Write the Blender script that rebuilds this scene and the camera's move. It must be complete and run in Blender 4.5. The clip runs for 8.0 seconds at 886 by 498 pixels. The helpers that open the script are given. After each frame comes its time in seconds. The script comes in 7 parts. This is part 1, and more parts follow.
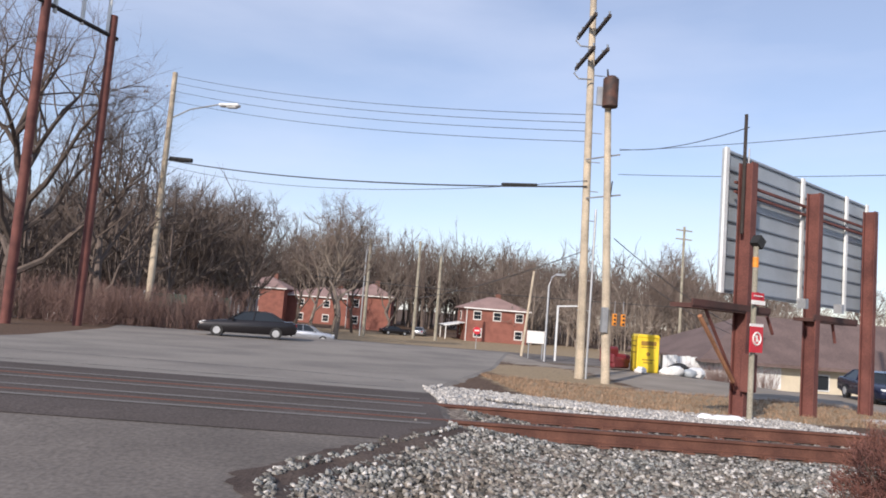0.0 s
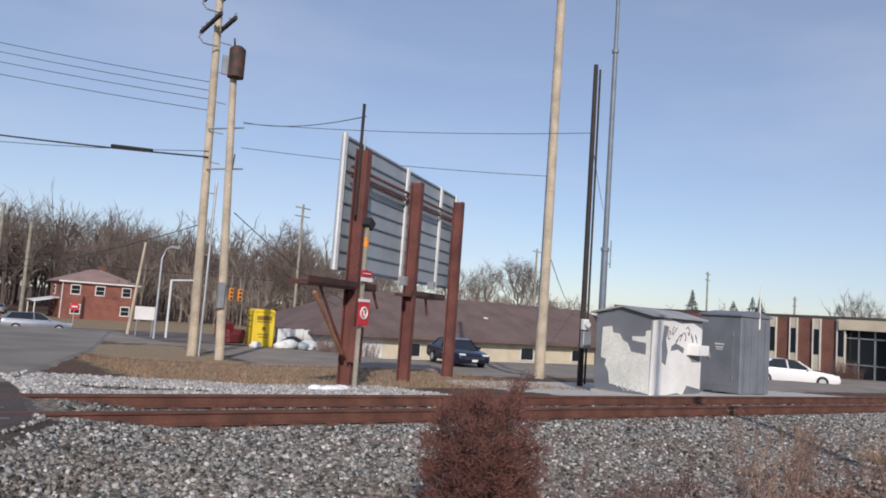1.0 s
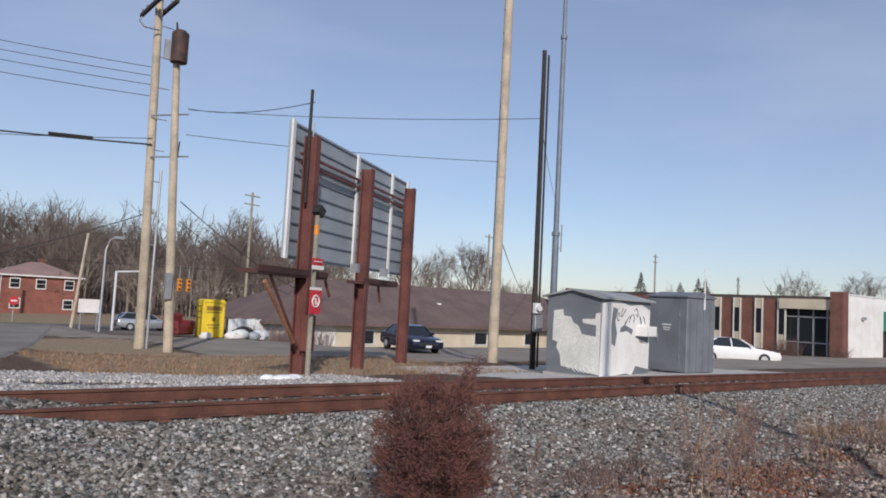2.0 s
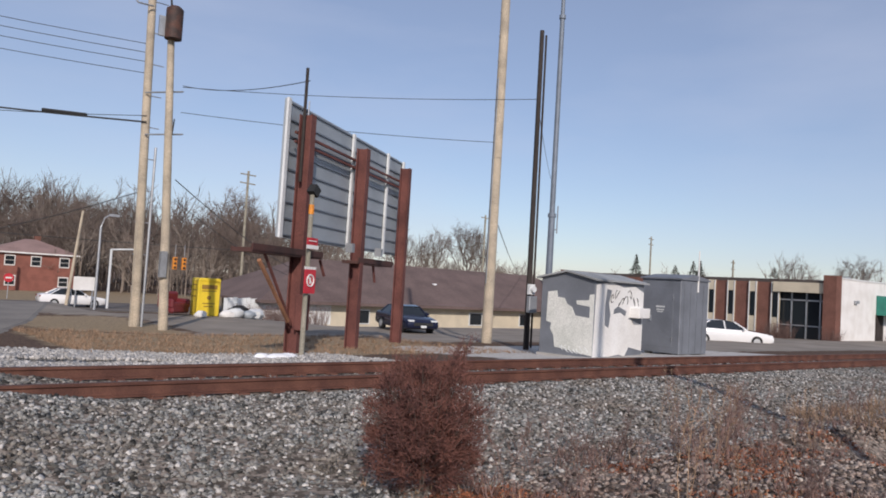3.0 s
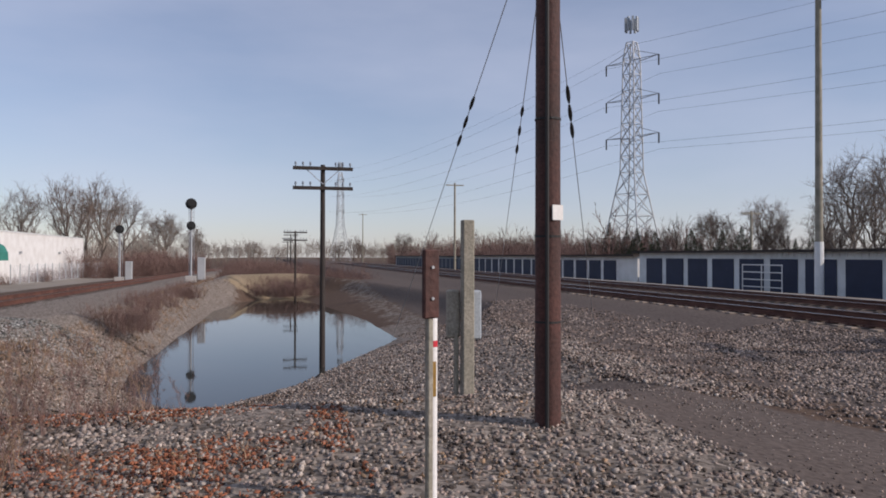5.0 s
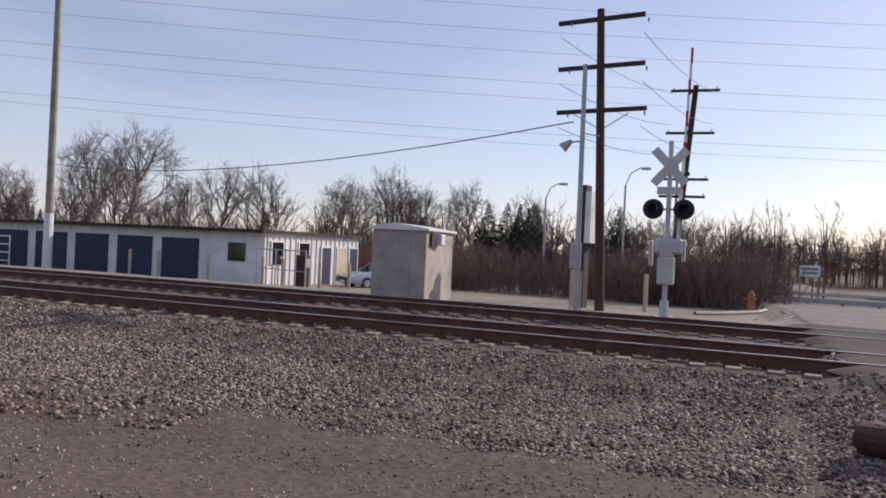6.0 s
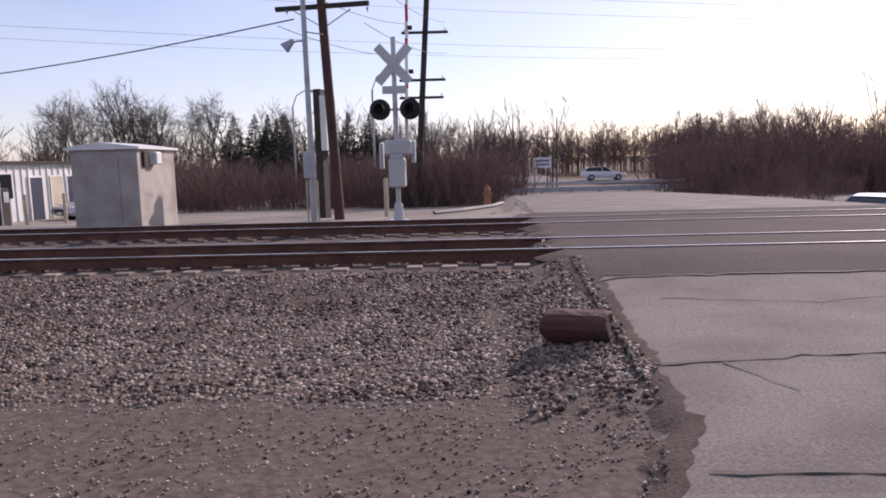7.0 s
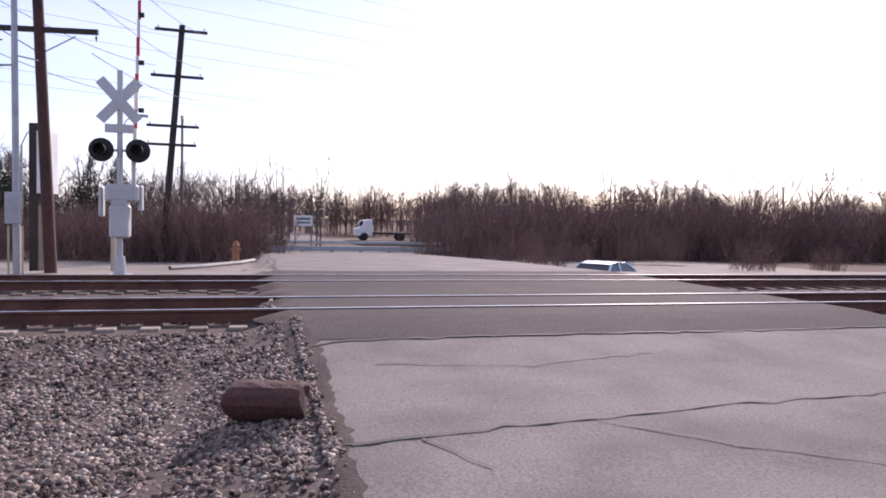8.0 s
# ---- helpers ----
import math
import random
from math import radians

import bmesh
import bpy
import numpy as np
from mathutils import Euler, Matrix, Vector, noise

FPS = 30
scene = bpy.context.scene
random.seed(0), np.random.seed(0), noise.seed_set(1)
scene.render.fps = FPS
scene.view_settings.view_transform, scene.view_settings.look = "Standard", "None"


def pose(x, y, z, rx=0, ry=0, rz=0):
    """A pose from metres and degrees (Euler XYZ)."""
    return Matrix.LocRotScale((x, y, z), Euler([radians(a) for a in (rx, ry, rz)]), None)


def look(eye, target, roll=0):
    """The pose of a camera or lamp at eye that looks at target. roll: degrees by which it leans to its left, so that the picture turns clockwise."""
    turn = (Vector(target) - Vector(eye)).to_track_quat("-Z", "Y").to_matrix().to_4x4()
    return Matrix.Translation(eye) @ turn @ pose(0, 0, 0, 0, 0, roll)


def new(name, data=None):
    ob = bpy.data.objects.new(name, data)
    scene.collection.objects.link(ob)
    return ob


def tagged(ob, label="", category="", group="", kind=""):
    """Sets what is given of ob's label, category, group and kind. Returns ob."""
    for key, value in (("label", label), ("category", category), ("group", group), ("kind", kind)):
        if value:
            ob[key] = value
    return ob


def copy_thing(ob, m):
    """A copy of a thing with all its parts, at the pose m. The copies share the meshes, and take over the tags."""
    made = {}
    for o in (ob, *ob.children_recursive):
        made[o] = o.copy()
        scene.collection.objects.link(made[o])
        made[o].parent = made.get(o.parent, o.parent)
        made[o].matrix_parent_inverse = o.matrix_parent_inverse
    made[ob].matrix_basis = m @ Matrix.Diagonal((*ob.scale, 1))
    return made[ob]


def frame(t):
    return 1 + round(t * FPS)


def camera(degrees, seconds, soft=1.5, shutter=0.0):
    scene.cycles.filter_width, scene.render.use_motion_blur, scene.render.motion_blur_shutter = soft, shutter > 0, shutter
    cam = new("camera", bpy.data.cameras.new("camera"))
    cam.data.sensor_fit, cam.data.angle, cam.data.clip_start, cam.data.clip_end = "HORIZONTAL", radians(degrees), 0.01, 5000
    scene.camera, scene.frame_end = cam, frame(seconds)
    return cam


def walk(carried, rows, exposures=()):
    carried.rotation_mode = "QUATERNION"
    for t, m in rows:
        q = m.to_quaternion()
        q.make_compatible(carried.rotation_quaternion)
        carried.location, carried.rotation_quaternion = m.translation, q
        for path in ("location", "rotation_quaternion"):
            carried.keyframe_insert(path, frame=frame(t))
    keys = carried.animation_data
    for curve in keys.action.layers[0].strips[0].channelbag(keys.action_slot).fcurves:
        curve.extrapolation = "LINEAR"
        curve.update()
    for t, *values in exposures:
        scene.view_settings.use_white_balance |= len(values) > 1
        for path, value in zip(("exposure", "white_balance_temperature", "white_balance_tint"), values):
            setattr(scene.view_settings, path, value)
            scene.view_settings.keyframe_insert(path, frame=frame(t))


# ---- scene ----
cam = camera(63.4, 8.0, soft=1.8)
PATH = [
    (0, (-0.176, 0.911, 1.491), (-0.003, 2.897, 1.662), 4.5),
    (0.2, (-0.156, 0.957, 1.508), (0.459, 2.85, 1.698), 4.8),
    (0.3, (-0.151, 0.954, 1.516), (0.569, 2.81, 1.711), 4.5),
    (0.5, (-0.148, 0.945, 1.526), (0.757, 2.718, 1.72), 3.8),
    (1, (-0.166, 0.973, 1.529), (0.973, 2.607, 1.709), 4.2),
    (1.5, (-0.151, 0.98, 1.532), (1.089, 2.541, 1.697), 3.0),
    (3, (-0.123, 0.93, 1.531), (1.137, 2.48, 1.628), 3.5),
    (3.5, (-0.021, 1.036, 1.534), (1.626, 2.167, 1.624), 2.2),
    (4, (0.238, 1.079, 1.535), (2.21, 1.407, 1.576), 2.4),
    (4.5, (0.245, 0.93, 1.541), (2.244, 0.863, 1.549), 0.5),
    (5, (0.202, 0.761, 1.573), (2.144, 0.283, 1.593), 0.1),
    (5.2, (0.176, 0.681, 1.567), (1.966, -0.211, 1.594), 0.2),
    (6.3, (-0.435, -1.157, 1.571), (0.023, -3.104, 1.558), -0.4),
    (6.5, (-0.573, -1.379, 1.532), (-0.222, -3.348, 1.485), -3.9),
    (7, (-0.903, -1.824, 1.53), (-0.798, -3.806, 1.283), -1.6),
    (7.2, (-0.968, -1.956, 1.524), (-0.881, -3.942, 1.27), 0.7),
    (7.5, (-1.092, -2.156, 1.499), (-1.108, -4.151, 1.352), 3.9),
    (7.8, (-1.387, -2.426, 1.456), (-1.706, -4.4, 1.36), 3.4),
    (8, (-1.643, -2.632, 1.421), (-2.167, -4.561, 1.339), 1.2),
]
EXPOSURES = [(0.0, 0.48, 6620, 17), (0.5, 0.25, 6550, 17), (1.5, -0.1, 6300, 16), (3.5, -0.08, 6500, 18.5), (5.2, -0.05, 6620, 20.5), (6.3, 0.26, 6850, 26), (7.0, 0.36, 6750, 31), (7.5, 0.66, 6600, 32), (8.0, 0.74, 6500, 33)]
walk(cam, [(t, look(eye, target, roll)) for t, eye, target, roll in PATH], EXPOSURES)

# ---- sky and sun ----
SUN_AZ, SUN_EL = 212.0, 28.0
world = bpy.data.worlds.new("world")
scene.world = world
world.use_nodes = True
wt = world.node_tree
wt.nodes.clear()
w_out = wt.nodes.new("ShaderNodeOutputWorld")
w_bg = wt.nodes.new("ShaderNodeBackground")
w_sky = wt.nodes.new("ShaderNodeTexSky")
w_sky.sky_type = "NISHITA"
w_sky.sun_disc = False
w_sky.sun_elevation, w_sky.sun_rotation = radians(SUN_EL), radians(SUN_AZ)
w_sky.air_density, w_sky.dust_density, w_sky.ozone_density = 1.0, 0.4, 2.8
w_co = wt.nodes.new("ShaderNodeTexCoord")
w_map = wt.nodes.new("ShaderNodeMapping")
w_map.inputs["Scale"].default_value = (1.2, 1.2, 4.5)
w_noise = wt.nodes.new("ShaderNodeTexNoise")
w_noise.inputs["Scale"].default_value, w_noise.inputs["Detail"].default_value = 1.6, 6
w_ramp = wt.nodes.new("ShaderNodeValToRGB")
w_ramp.color_ramp.elements[0].position, w_ramp.color_ramp.elements[1].position = 0.4, 0.85
w_ramp.color_ramp.elements[0].color, w_ramp.color_ramp.elements[1].color = (0.26, 0.26, 0.26, 1), (0.66, 0.66, 0.66, 1)
w_mix = wt.nodes.new("ShaderNodeMix")
w_mix.data_type = "RGBA"
w_mix.inputs[7].default_value = (5.4, 6.1, 7.3, 1)
wt.links.new(w_co.outputs["Generated"], w_map.inputs[0])
wt.links.new(w_map.outputs[0], w_noise.inputs["Vector"])
wt.links.new(w_noise.outputs["Fac"], w_ramp.inputs[0])
wt.links.new(w_ramp.outputs[0], w_mix.inputs[0])
wt.links.new(w_sky.outputs[0], w_mix.inputs[6])
wt.links.new(w_mix.outputs[2], w_bg.inputs[0])
w_bg.inputs[1].default_value = 0.11
wt.links.new(w_bg.outputs[0], w_out.inputs[0])

sun_data = bpy.data.lights.new("sun", "SUN")
sun_data.energy, sun_data.angle, sun_data.color = 3.45, radians(0.6), (1.0, 0.93, 0.82)
sun = new("sun", sun_data)
az, el = radians(SUN_AZ), radians(SUN_EL)
sun_dir = Vector((math.sin(az) * math.cos(el), math.cos(az) * math.cos(el), math.sin(el)))
sun.matrix_world = look(sun_dir * 100, (0, 0, 0))


# ---- materials ----
def mat(name, color, rough=0.7, metal=0.0, scale=3.0, vary=0.25, fine=40.0, bump=0.1, second=None, spread=(0.4, 0.65), random_island=0.0, random_object=0.0, spec=0.5):
    """A surface with broad stains towards a second colour, fine grain and relief."""
    m = bpy.data.materials.new(name)
    m.use_nodes = True
    nt = m.node_tree
    b = nt.nodes["Principled BSDF"]
    L = nt.links.new
    co = nt.nodes.new("ShaderNodeTexCoord")
    big, small = nt.nodes.new("ShaderNodeTexNoise"), nt.nodes.new("ShaderNodeTexNoise")
    big.inputs["Scale"].default_value, big.inputs["Detail"].default_value = scale, 5
    small.inputs["Scale"].default_value, small.inputs["Detail"].default_value = fine, 4
    L(co.outputs["Object"], big.inputs["Vector"])
    L(co.outputs["Object"], small.inputs["Vector"])
    ramp = nt.nodes.new("ShaderNodeValToRGB")
    ramp.color_ramp.elements[0].position, ramp.color_ramp.elements[1].position = spread
    c = color
    s = second or tuple(v * (1 - vary) for v in c)
    ramp.color_ramp.elements[0].color, ramp.color_ramp.elements[1].color = (*c, 1), (*s, 1)
    L(big.outputs["Fac"], ramp.inputs[0])
    grain = nt.nodes.new("ShaderNodeMapRange")
    grain.inputs[3].default_value, grain.inputs[4].default_value = 1 - vary * 0.8, 1 + vary * 0.8
    grain.inputs[1].default_value, grain.inputs[2].default_value = 0.3, 0.7
    L(small.outputs["Fac"], grain.inputs[0])
    mul = nt.nodes.new("ShaderNodeMix")
    mul.data_type, mul.blend_type = "RGBA", "MULTIPLY"
    mul.inputs[0].default_value = 1.0
    L(ramp.outputs[0], mul.inputs[6])
    L(grain.outputs[0], mul.inputs[7])
    last = mul.outputs[2]
    for amount, node, out in ((random_island, "ShaderNodeNewGeometry", "Random Per Island"), (random_object, "ShaderNodeObjectInfo", "Random")):
        if amount:
            src = nt.nodes.new(node)
            r = nt.nodes.new("ShaderNodeMapRange")
            r.inputs[3].default_value, r.inputs[4].default_value = 1 - amount, 1 + amount
            L(src.outputs[out], r.inputs[0])
            x = nt.nodes.new("ShaderNodeMix")
            x.data_type, x.blend_type = "RGBA", "MULTIPLY"
            x.inputs[0].default_value = 1.0
            L(last, x.inputs[6])
            L(r.outputs[0], x.inputs[7])
            last = x.outputs[2]
    L(last, b.inputs["Base Color"])
    b.inputs["Roughness"].default_value, b.inputs["Metallic"].default_value = rough, metal
    b.inputs["Specular IOR Level"].default_value = spec
    if bump:
        bp = nt.nodes.new("ShaderNodeBump")
        bp.inputs["Strength"].default_value, bp.inputs["Distance"].default_value = bump, 0.02
        L(small.outputs["Fac"], bp.inputs["Height"])
        L(bp.outputs[0], b.inputs["Normal"])
    return m


M_RAILSIDE = mat("rusted_rail", (0.10, 0.042, 0.03), 0.75, 0.2, 2.0, 0.35, 60, 0.2, second=(0.17, 0.075, 0.05))
M_RAILTOP = mat("worn_rail_head", (0.62, 0.58, 0.55), 0.22, 1.0, 2.0, 0.15, 60, 0.05)
M_RAILDULL = mat("dull_rail_head", (0.12, 0.06, 0.045), 0.6, 0.3, 2.0, 0.3, 60, 0.1)
M_TIE = mat("weathered_tie", (0.10, 0.075, 0.06), 0.9, 0, 3, 0.4, 25, 0.4, random_object=0.3)
M_TIE_SUNLIT = mat("sunlit_tie", (0.30, 0.24, 0.19), 0.9, 0, 3, 0.4, 25, 0.4, random_object=0.3)
M_STONE = mat("ballast_stone", (0.185, 0.188, 0.178), 0.88, 0, 1.1, 0.3, 50, 0.3, second=(0.165, 0.145, 0.122), random_island=0.85, spec=0.25)
M_STONE_PALE = mat("pale_limestone", (0.46, 0.44, 0.41), 0.85, 0, 6, 0.25, 50, 0.3, random_island=0.4)
M_STONE_WARM = mat("brown_ballast", (0.25, 0.203, 0.172), 0.88, 0, 1.1, 0.3, 50, 0.3, second=(0.17, 0.128, 0.106), random_island=0.9, spec=0.2)
M_STONE_TAN = mat("tan_stone_chips", (0.37, 0.32, 0.275), 0.88, 0, 1.1, 0.3, 50, 0.3, random_island=0.6, spec=0.2)
M_ASPHALT = mat("old_asphalt", (0.105, 0.092, 0.083), 0.92, 0, 0.4, 0.3, 22, 0.45, second=(0.165, 0.146, 0.13), spec=0.3)
M_ASPHALT_NEW = mat("dark_asphalt", (0.085, 0.073, 0.067), 0.92, 0, 0.7, 0.35, 30, 0.5, second=(0.10, 0.085, 0.08), spec=0.08)
M_LOT = mat("pale_worn_lot", (0.245, 0.225, 0.20), 0.95, 0, 0.3, 0.25, 22, 0.4, second=(0.18, 0.165, 0.15), spec=0.2)
M_SLAB = mat("pinkish_concrete_slab", (0.195, 0.175, 0.16), 0.92, 0, 0.9, 0.42, 45, 0.35, second=(0.125, 0.108, 0.098), spread=(0.38, 0.68), spec=0.3)
M_CONCRETE = mat("concrete", (0.42, 0.40, 0.37), 0.9, 0, 1.2, 0.2, 40, 0.2)
M_STRIP = mat("worn_crossing_strip", (0.15, 0.138, 0.128), 0.9, 0, 0.9, 0.35, 30, 0.4, second=(0.14, 0.13, 0.12))
M_SOIL_SHADE = mat("soil_and_edge_shade", (0.062, 0.046, 0.04), 0.95, 0, 1.6, 0.4, 35, 0.6, second=(0.10, 0.078, 0.066), spec=0.2)
M_TAR = mat("crack_filler", (0.03, 0.028, 0.028), 0.8, 0, 3, 0.3, 40, 0.1)
M_WOODPALE = mat("pale_pole_wood", (0.52, 0.44, 0.33), 0.9, 0, 1.5, 0.3, 30, 0.4, second=(0.36, 0.31, 0.24))
M_WOODGREY = mat("grey_post_wood", (0.33, 0.30, 0.24), 0.9, 0, 1.5, 0.3, 30, 0.4, second=(0.22, 0.21, 0.16))
M_WOODDARK = mat("creosoted_pole", (0.085, 0.034, 0.027), 0.8, 0, 1.2, 0.4, 30, 0.4, second=(0.045, 0.024, 0.02))
M_BLACKWOOD = mat("black_pole", (0.045, 0.035, 0.03), 0.85, 0, 1.2, 0.4, 30, 0.4)
M_RUST = mat("rust_red_steel", (0.17, 0.062, 0.05), 0.8, 0.1, 1.3, 0.35, 40, 0.2, second=(0.10, 0.035, 0.03))
M_RUSTBRIGHT = mat("orange_rust", (0.36, 0.17, 0.09), 0.85, 0.1, 1.3, 0.35, 40, 0.2)
M_PANEL = mat("grey_panel", (0.36, 0.40, 0.43), 0.6, 0.2, 1.0, 0.15, 30, 0.05)
M_PANELTRIM = mat("pale_trim", (0.72, 0.74, 0.73), 0.6, 0, 1.0, 0.15, 30, 0.05)
M_STEEL = mat("galvanised_steel", (0.42, 0.44, 0.46), 0.5, 0.6, 2, 0.2, 40, 0.05)
M_GREYPAINT = mat("grey_cabinet_paint", (0.19, 0.205, 0.23), 0.55, 0.1, 1.2, 0.2, 40, 0.05)
M_SILVER = mat("silver_paint", (0.52, 0.53, 0.53), 0.45, 0.4, 1.2, 0.15, 40, 0.05)
M_BEIGE = mat("beige_metal", (0.42, 0.395, 0.355), 0.6, 0.1, 1.4, 0.2, 40, 0.05, second=(0.31, 0.265, 0.235))
M_CABINROOF = mat("weathered_roof_paint", (0.34, 0.35, 0.35), 0.7, 0.0, 1.2, 0.25, 40, 0.08, second=(0.24, 0.25, 0.25))
M_WHITE_DIM = mat("dimmed_white_paint", (0.68, 0.68, 0.63), 0.8, 0, 1.6, 0.2, 30, 0.12, second=(0.56, 0.57, 0.52))
M_WHITE = mat("white_paint", (0.80, 0.79, 0.76), 0.7, 0, 1.0, 0.1, 30, 0.08, second=(0.70, 0.68, 0.64))
M_BRICKRED = mat("red_brick", (0.27, 0.105, 0.078), 0.9, 0, 1.0, 0.25, 18, 0.2)
M_BRICKBROWN = mat("brown_brick", (0.19, 0.085, 0.062), 0.9, 0, 1.0, 0.25, 18, 0.2)
M_ROOF = mat("brown_shingle", (0.15, 0.105, 0.095), 0.9, 0, 0.5, 0.25, 9, 0.3)
M_ROOFPINK = mat("pinkish_shingle", (0.30, 0.20, 0.18), 0.9, 0, 0.5, 0.2, 9, 0.3)
M_TAN = mat("cream_wall", (0.60, 0.53, 0.40), 0.85, 0, 0.8, 0.15, 20, 0.1)
M_GLASS = mat("dark_window", (0.02, 0.025, 0.03), 0.08, 0, 1.0, 0.1, 10, 0.0)
M_BLACK = mat("black_rubber", (0.02, 0.02, 0.02), 0.7, 0, 2, 0.2, 40, 0.05)
M_YELLOW = mat("yellow_bin", (0.78, 0.56, 0.03), 0.55, 0, 1.5, 0.12, 30, 0.03)
M_REDSIGN = mat("red_sign", (0.58, 0.03, 0.045), 0.5, 0, 1.5, 0.12, 30, 0.02)
M_DARKRED = mat("dark_red_paint", (0.16, 0.02, 0.025), 0.5, 0, 1.5, 0.2, 30, 0.03)
M_GREEN = mat("green_canvas", (0.03, 0.22, 0.17), 0.75, 0, 1.5, 0.25, 30, 0.1)
M_FENCEGREEN = mat("green_fence_cloth", (0.03, 0.09, 0.07), 0.85, 0, 0.8, 0.3, 20, 0.2)
M_BLUEDOOR = mat("blue_roll_door", (0.024, 0.033, 0.07), 0.6, 0.2, 1.0, 0.15, 30, 0.03)
M_ORANGE = mat("orange_paint", (0.72, 0.26, 0.03), 0.6, 0, 1.5, 0.2, 30, 0.03)
M_BARK = mat("bark", (0.135, 0.106, 0.09), 0.95, 0, 2.0, 0.3, 20, 0.3, random_object=0.25)
# Grey bark for far trees, paled so that the colour holds distance haze.
M_BARKPALE_HAZE = mat("pale_hazed_bark", (0.21, 0.175, 0.145), 0.95, 0, 2.0, 0.3, 20, 0.3, random_object=0.25)
M_TWIG = mat("twigs", (0.18, 0.138, 0.115), 0.95, 0, 0.5, 0.3, 6, 0.0, random_object=0.25)
M_TWIGRED = mat("reddish_brush", (0.20, 0.125, 0.105), 0.95, 0, 0.5, 0.35, 6, 0.0, random_island=0.3)
M_CEDAR = mat("bronzed_juniper", (0.15, 0.062, 0.046), 0.9, 0, 4.0, 0.35, 30, 0.0, second=(0.11, 0.048, 0.04), random_island=0.4)
M_NEEDLE = mat("dark_conifer", (0.045, 0.058, 0.035), 0.9, 0, 1.0, 0.3, 20, 0.0, random_island=0.3)
M_WEED = mat("dry_weeds", (0.33, 0.22, 0.14), 0.95, 0, 2.0, 0.3, 20, 0.0, random_island=0.4)
M_LEAF = mat("fallen_leaves", (0.30, 0.112, 0.058), 0.95, 0, 2.0, 0.3, 20, 0.0, random_island=0.5)
M_WIRE = mat("wire", (0.05, 0.05, 0.05), 0.6, 0, 2, 0.1, 20, 0.0)
M_SNOW = mat("old_snow", (0.85, 0.86, 0.88), 0.7, 0, 4, 0.08, 30, 0.3)
M_CARBLUE = mat("navy_car_paint", (0.018, 0.022, 0.05), 0.18, 0.3, 2, 0.05, 40, 0.0)
M_CARBLACK = mat("black_car_paint", (0.02, 0.018, 0.02), 0.2, 0.3, 2, 0.05, 40, 0.0)
M_CARWHITE = mat("white_car_paint", (0.8, 0.8, 0.79), 0.2, 0, 2, 0.03, 40, 0.0)
M_CARSILVER = mat("silver_car_paint", (0.48, 0.5, 0.53), 0.25, 0.6, 2, 0.05, 40, 0.0)
M_CARPALE = mat("pale_blue_car_paint", (0.55, 0.68, 0.78), 0.2, 0.2, 2, 0.03, 40, 0.0)
M_MAST = mat("blue_grey_steel", (0.20, 0.235, 0.28), 0.6, 0.3, 0.6, 0.2, 30, 0.03)
M_TRANSFORMER = mat("dark_rusted_can", (0.05, 0.034, 0.03), 0.7, 0.2, 3, 0.4, 30, 0.1, second=(0.11, 0.05, 0.035))
M_PRINT = mat("faded_dark_print", (0.30, 0.17, 0.03), 0.6, 0, 3, 0.2, 30, 0.0)
M_LAMPRED = mat("red_lens", (0.25, 0.01, 0.01), 0.2, 0, 2, 0.1, 20, 0.0)


def water_material():
    m = bpy.data.materials.new("still_water")
    m.use_nodes = True
    nt = m.node_tree
    b = nt.nodes["Principled BSDF"]
    b.inputs["Base Color"].default_value = (0.035, 0.035, 0.03, 1)
    b.inputs["Roughness"].default_value, b.inputs["IOR"].default_value = 0.03, 1.33
    n = nt.nodes.new("ShaderNodeTexNoise")
    n.inputs["Scale"].default_value, n.inputs["Detail"].default_value = 3.0, 3
    co = nt.nodes.new("ShaderNodeTexCoord")
    nt.links.new(co.outputs["Object"], n.inputs["Vector"])
    bp = nt.nodes.new("ShaderNodeBump")
    bp.inputs["Strength"].default_value, bp.inputs["Distance"].default_value = 0.03, 0.02
    nt.links.new(n.outputs["Fac"], bp.inputs["Height"])
    nt.links.new(bp.outputs[0], b.inputs["Normal"])
    return m


M_WATER = water_material()


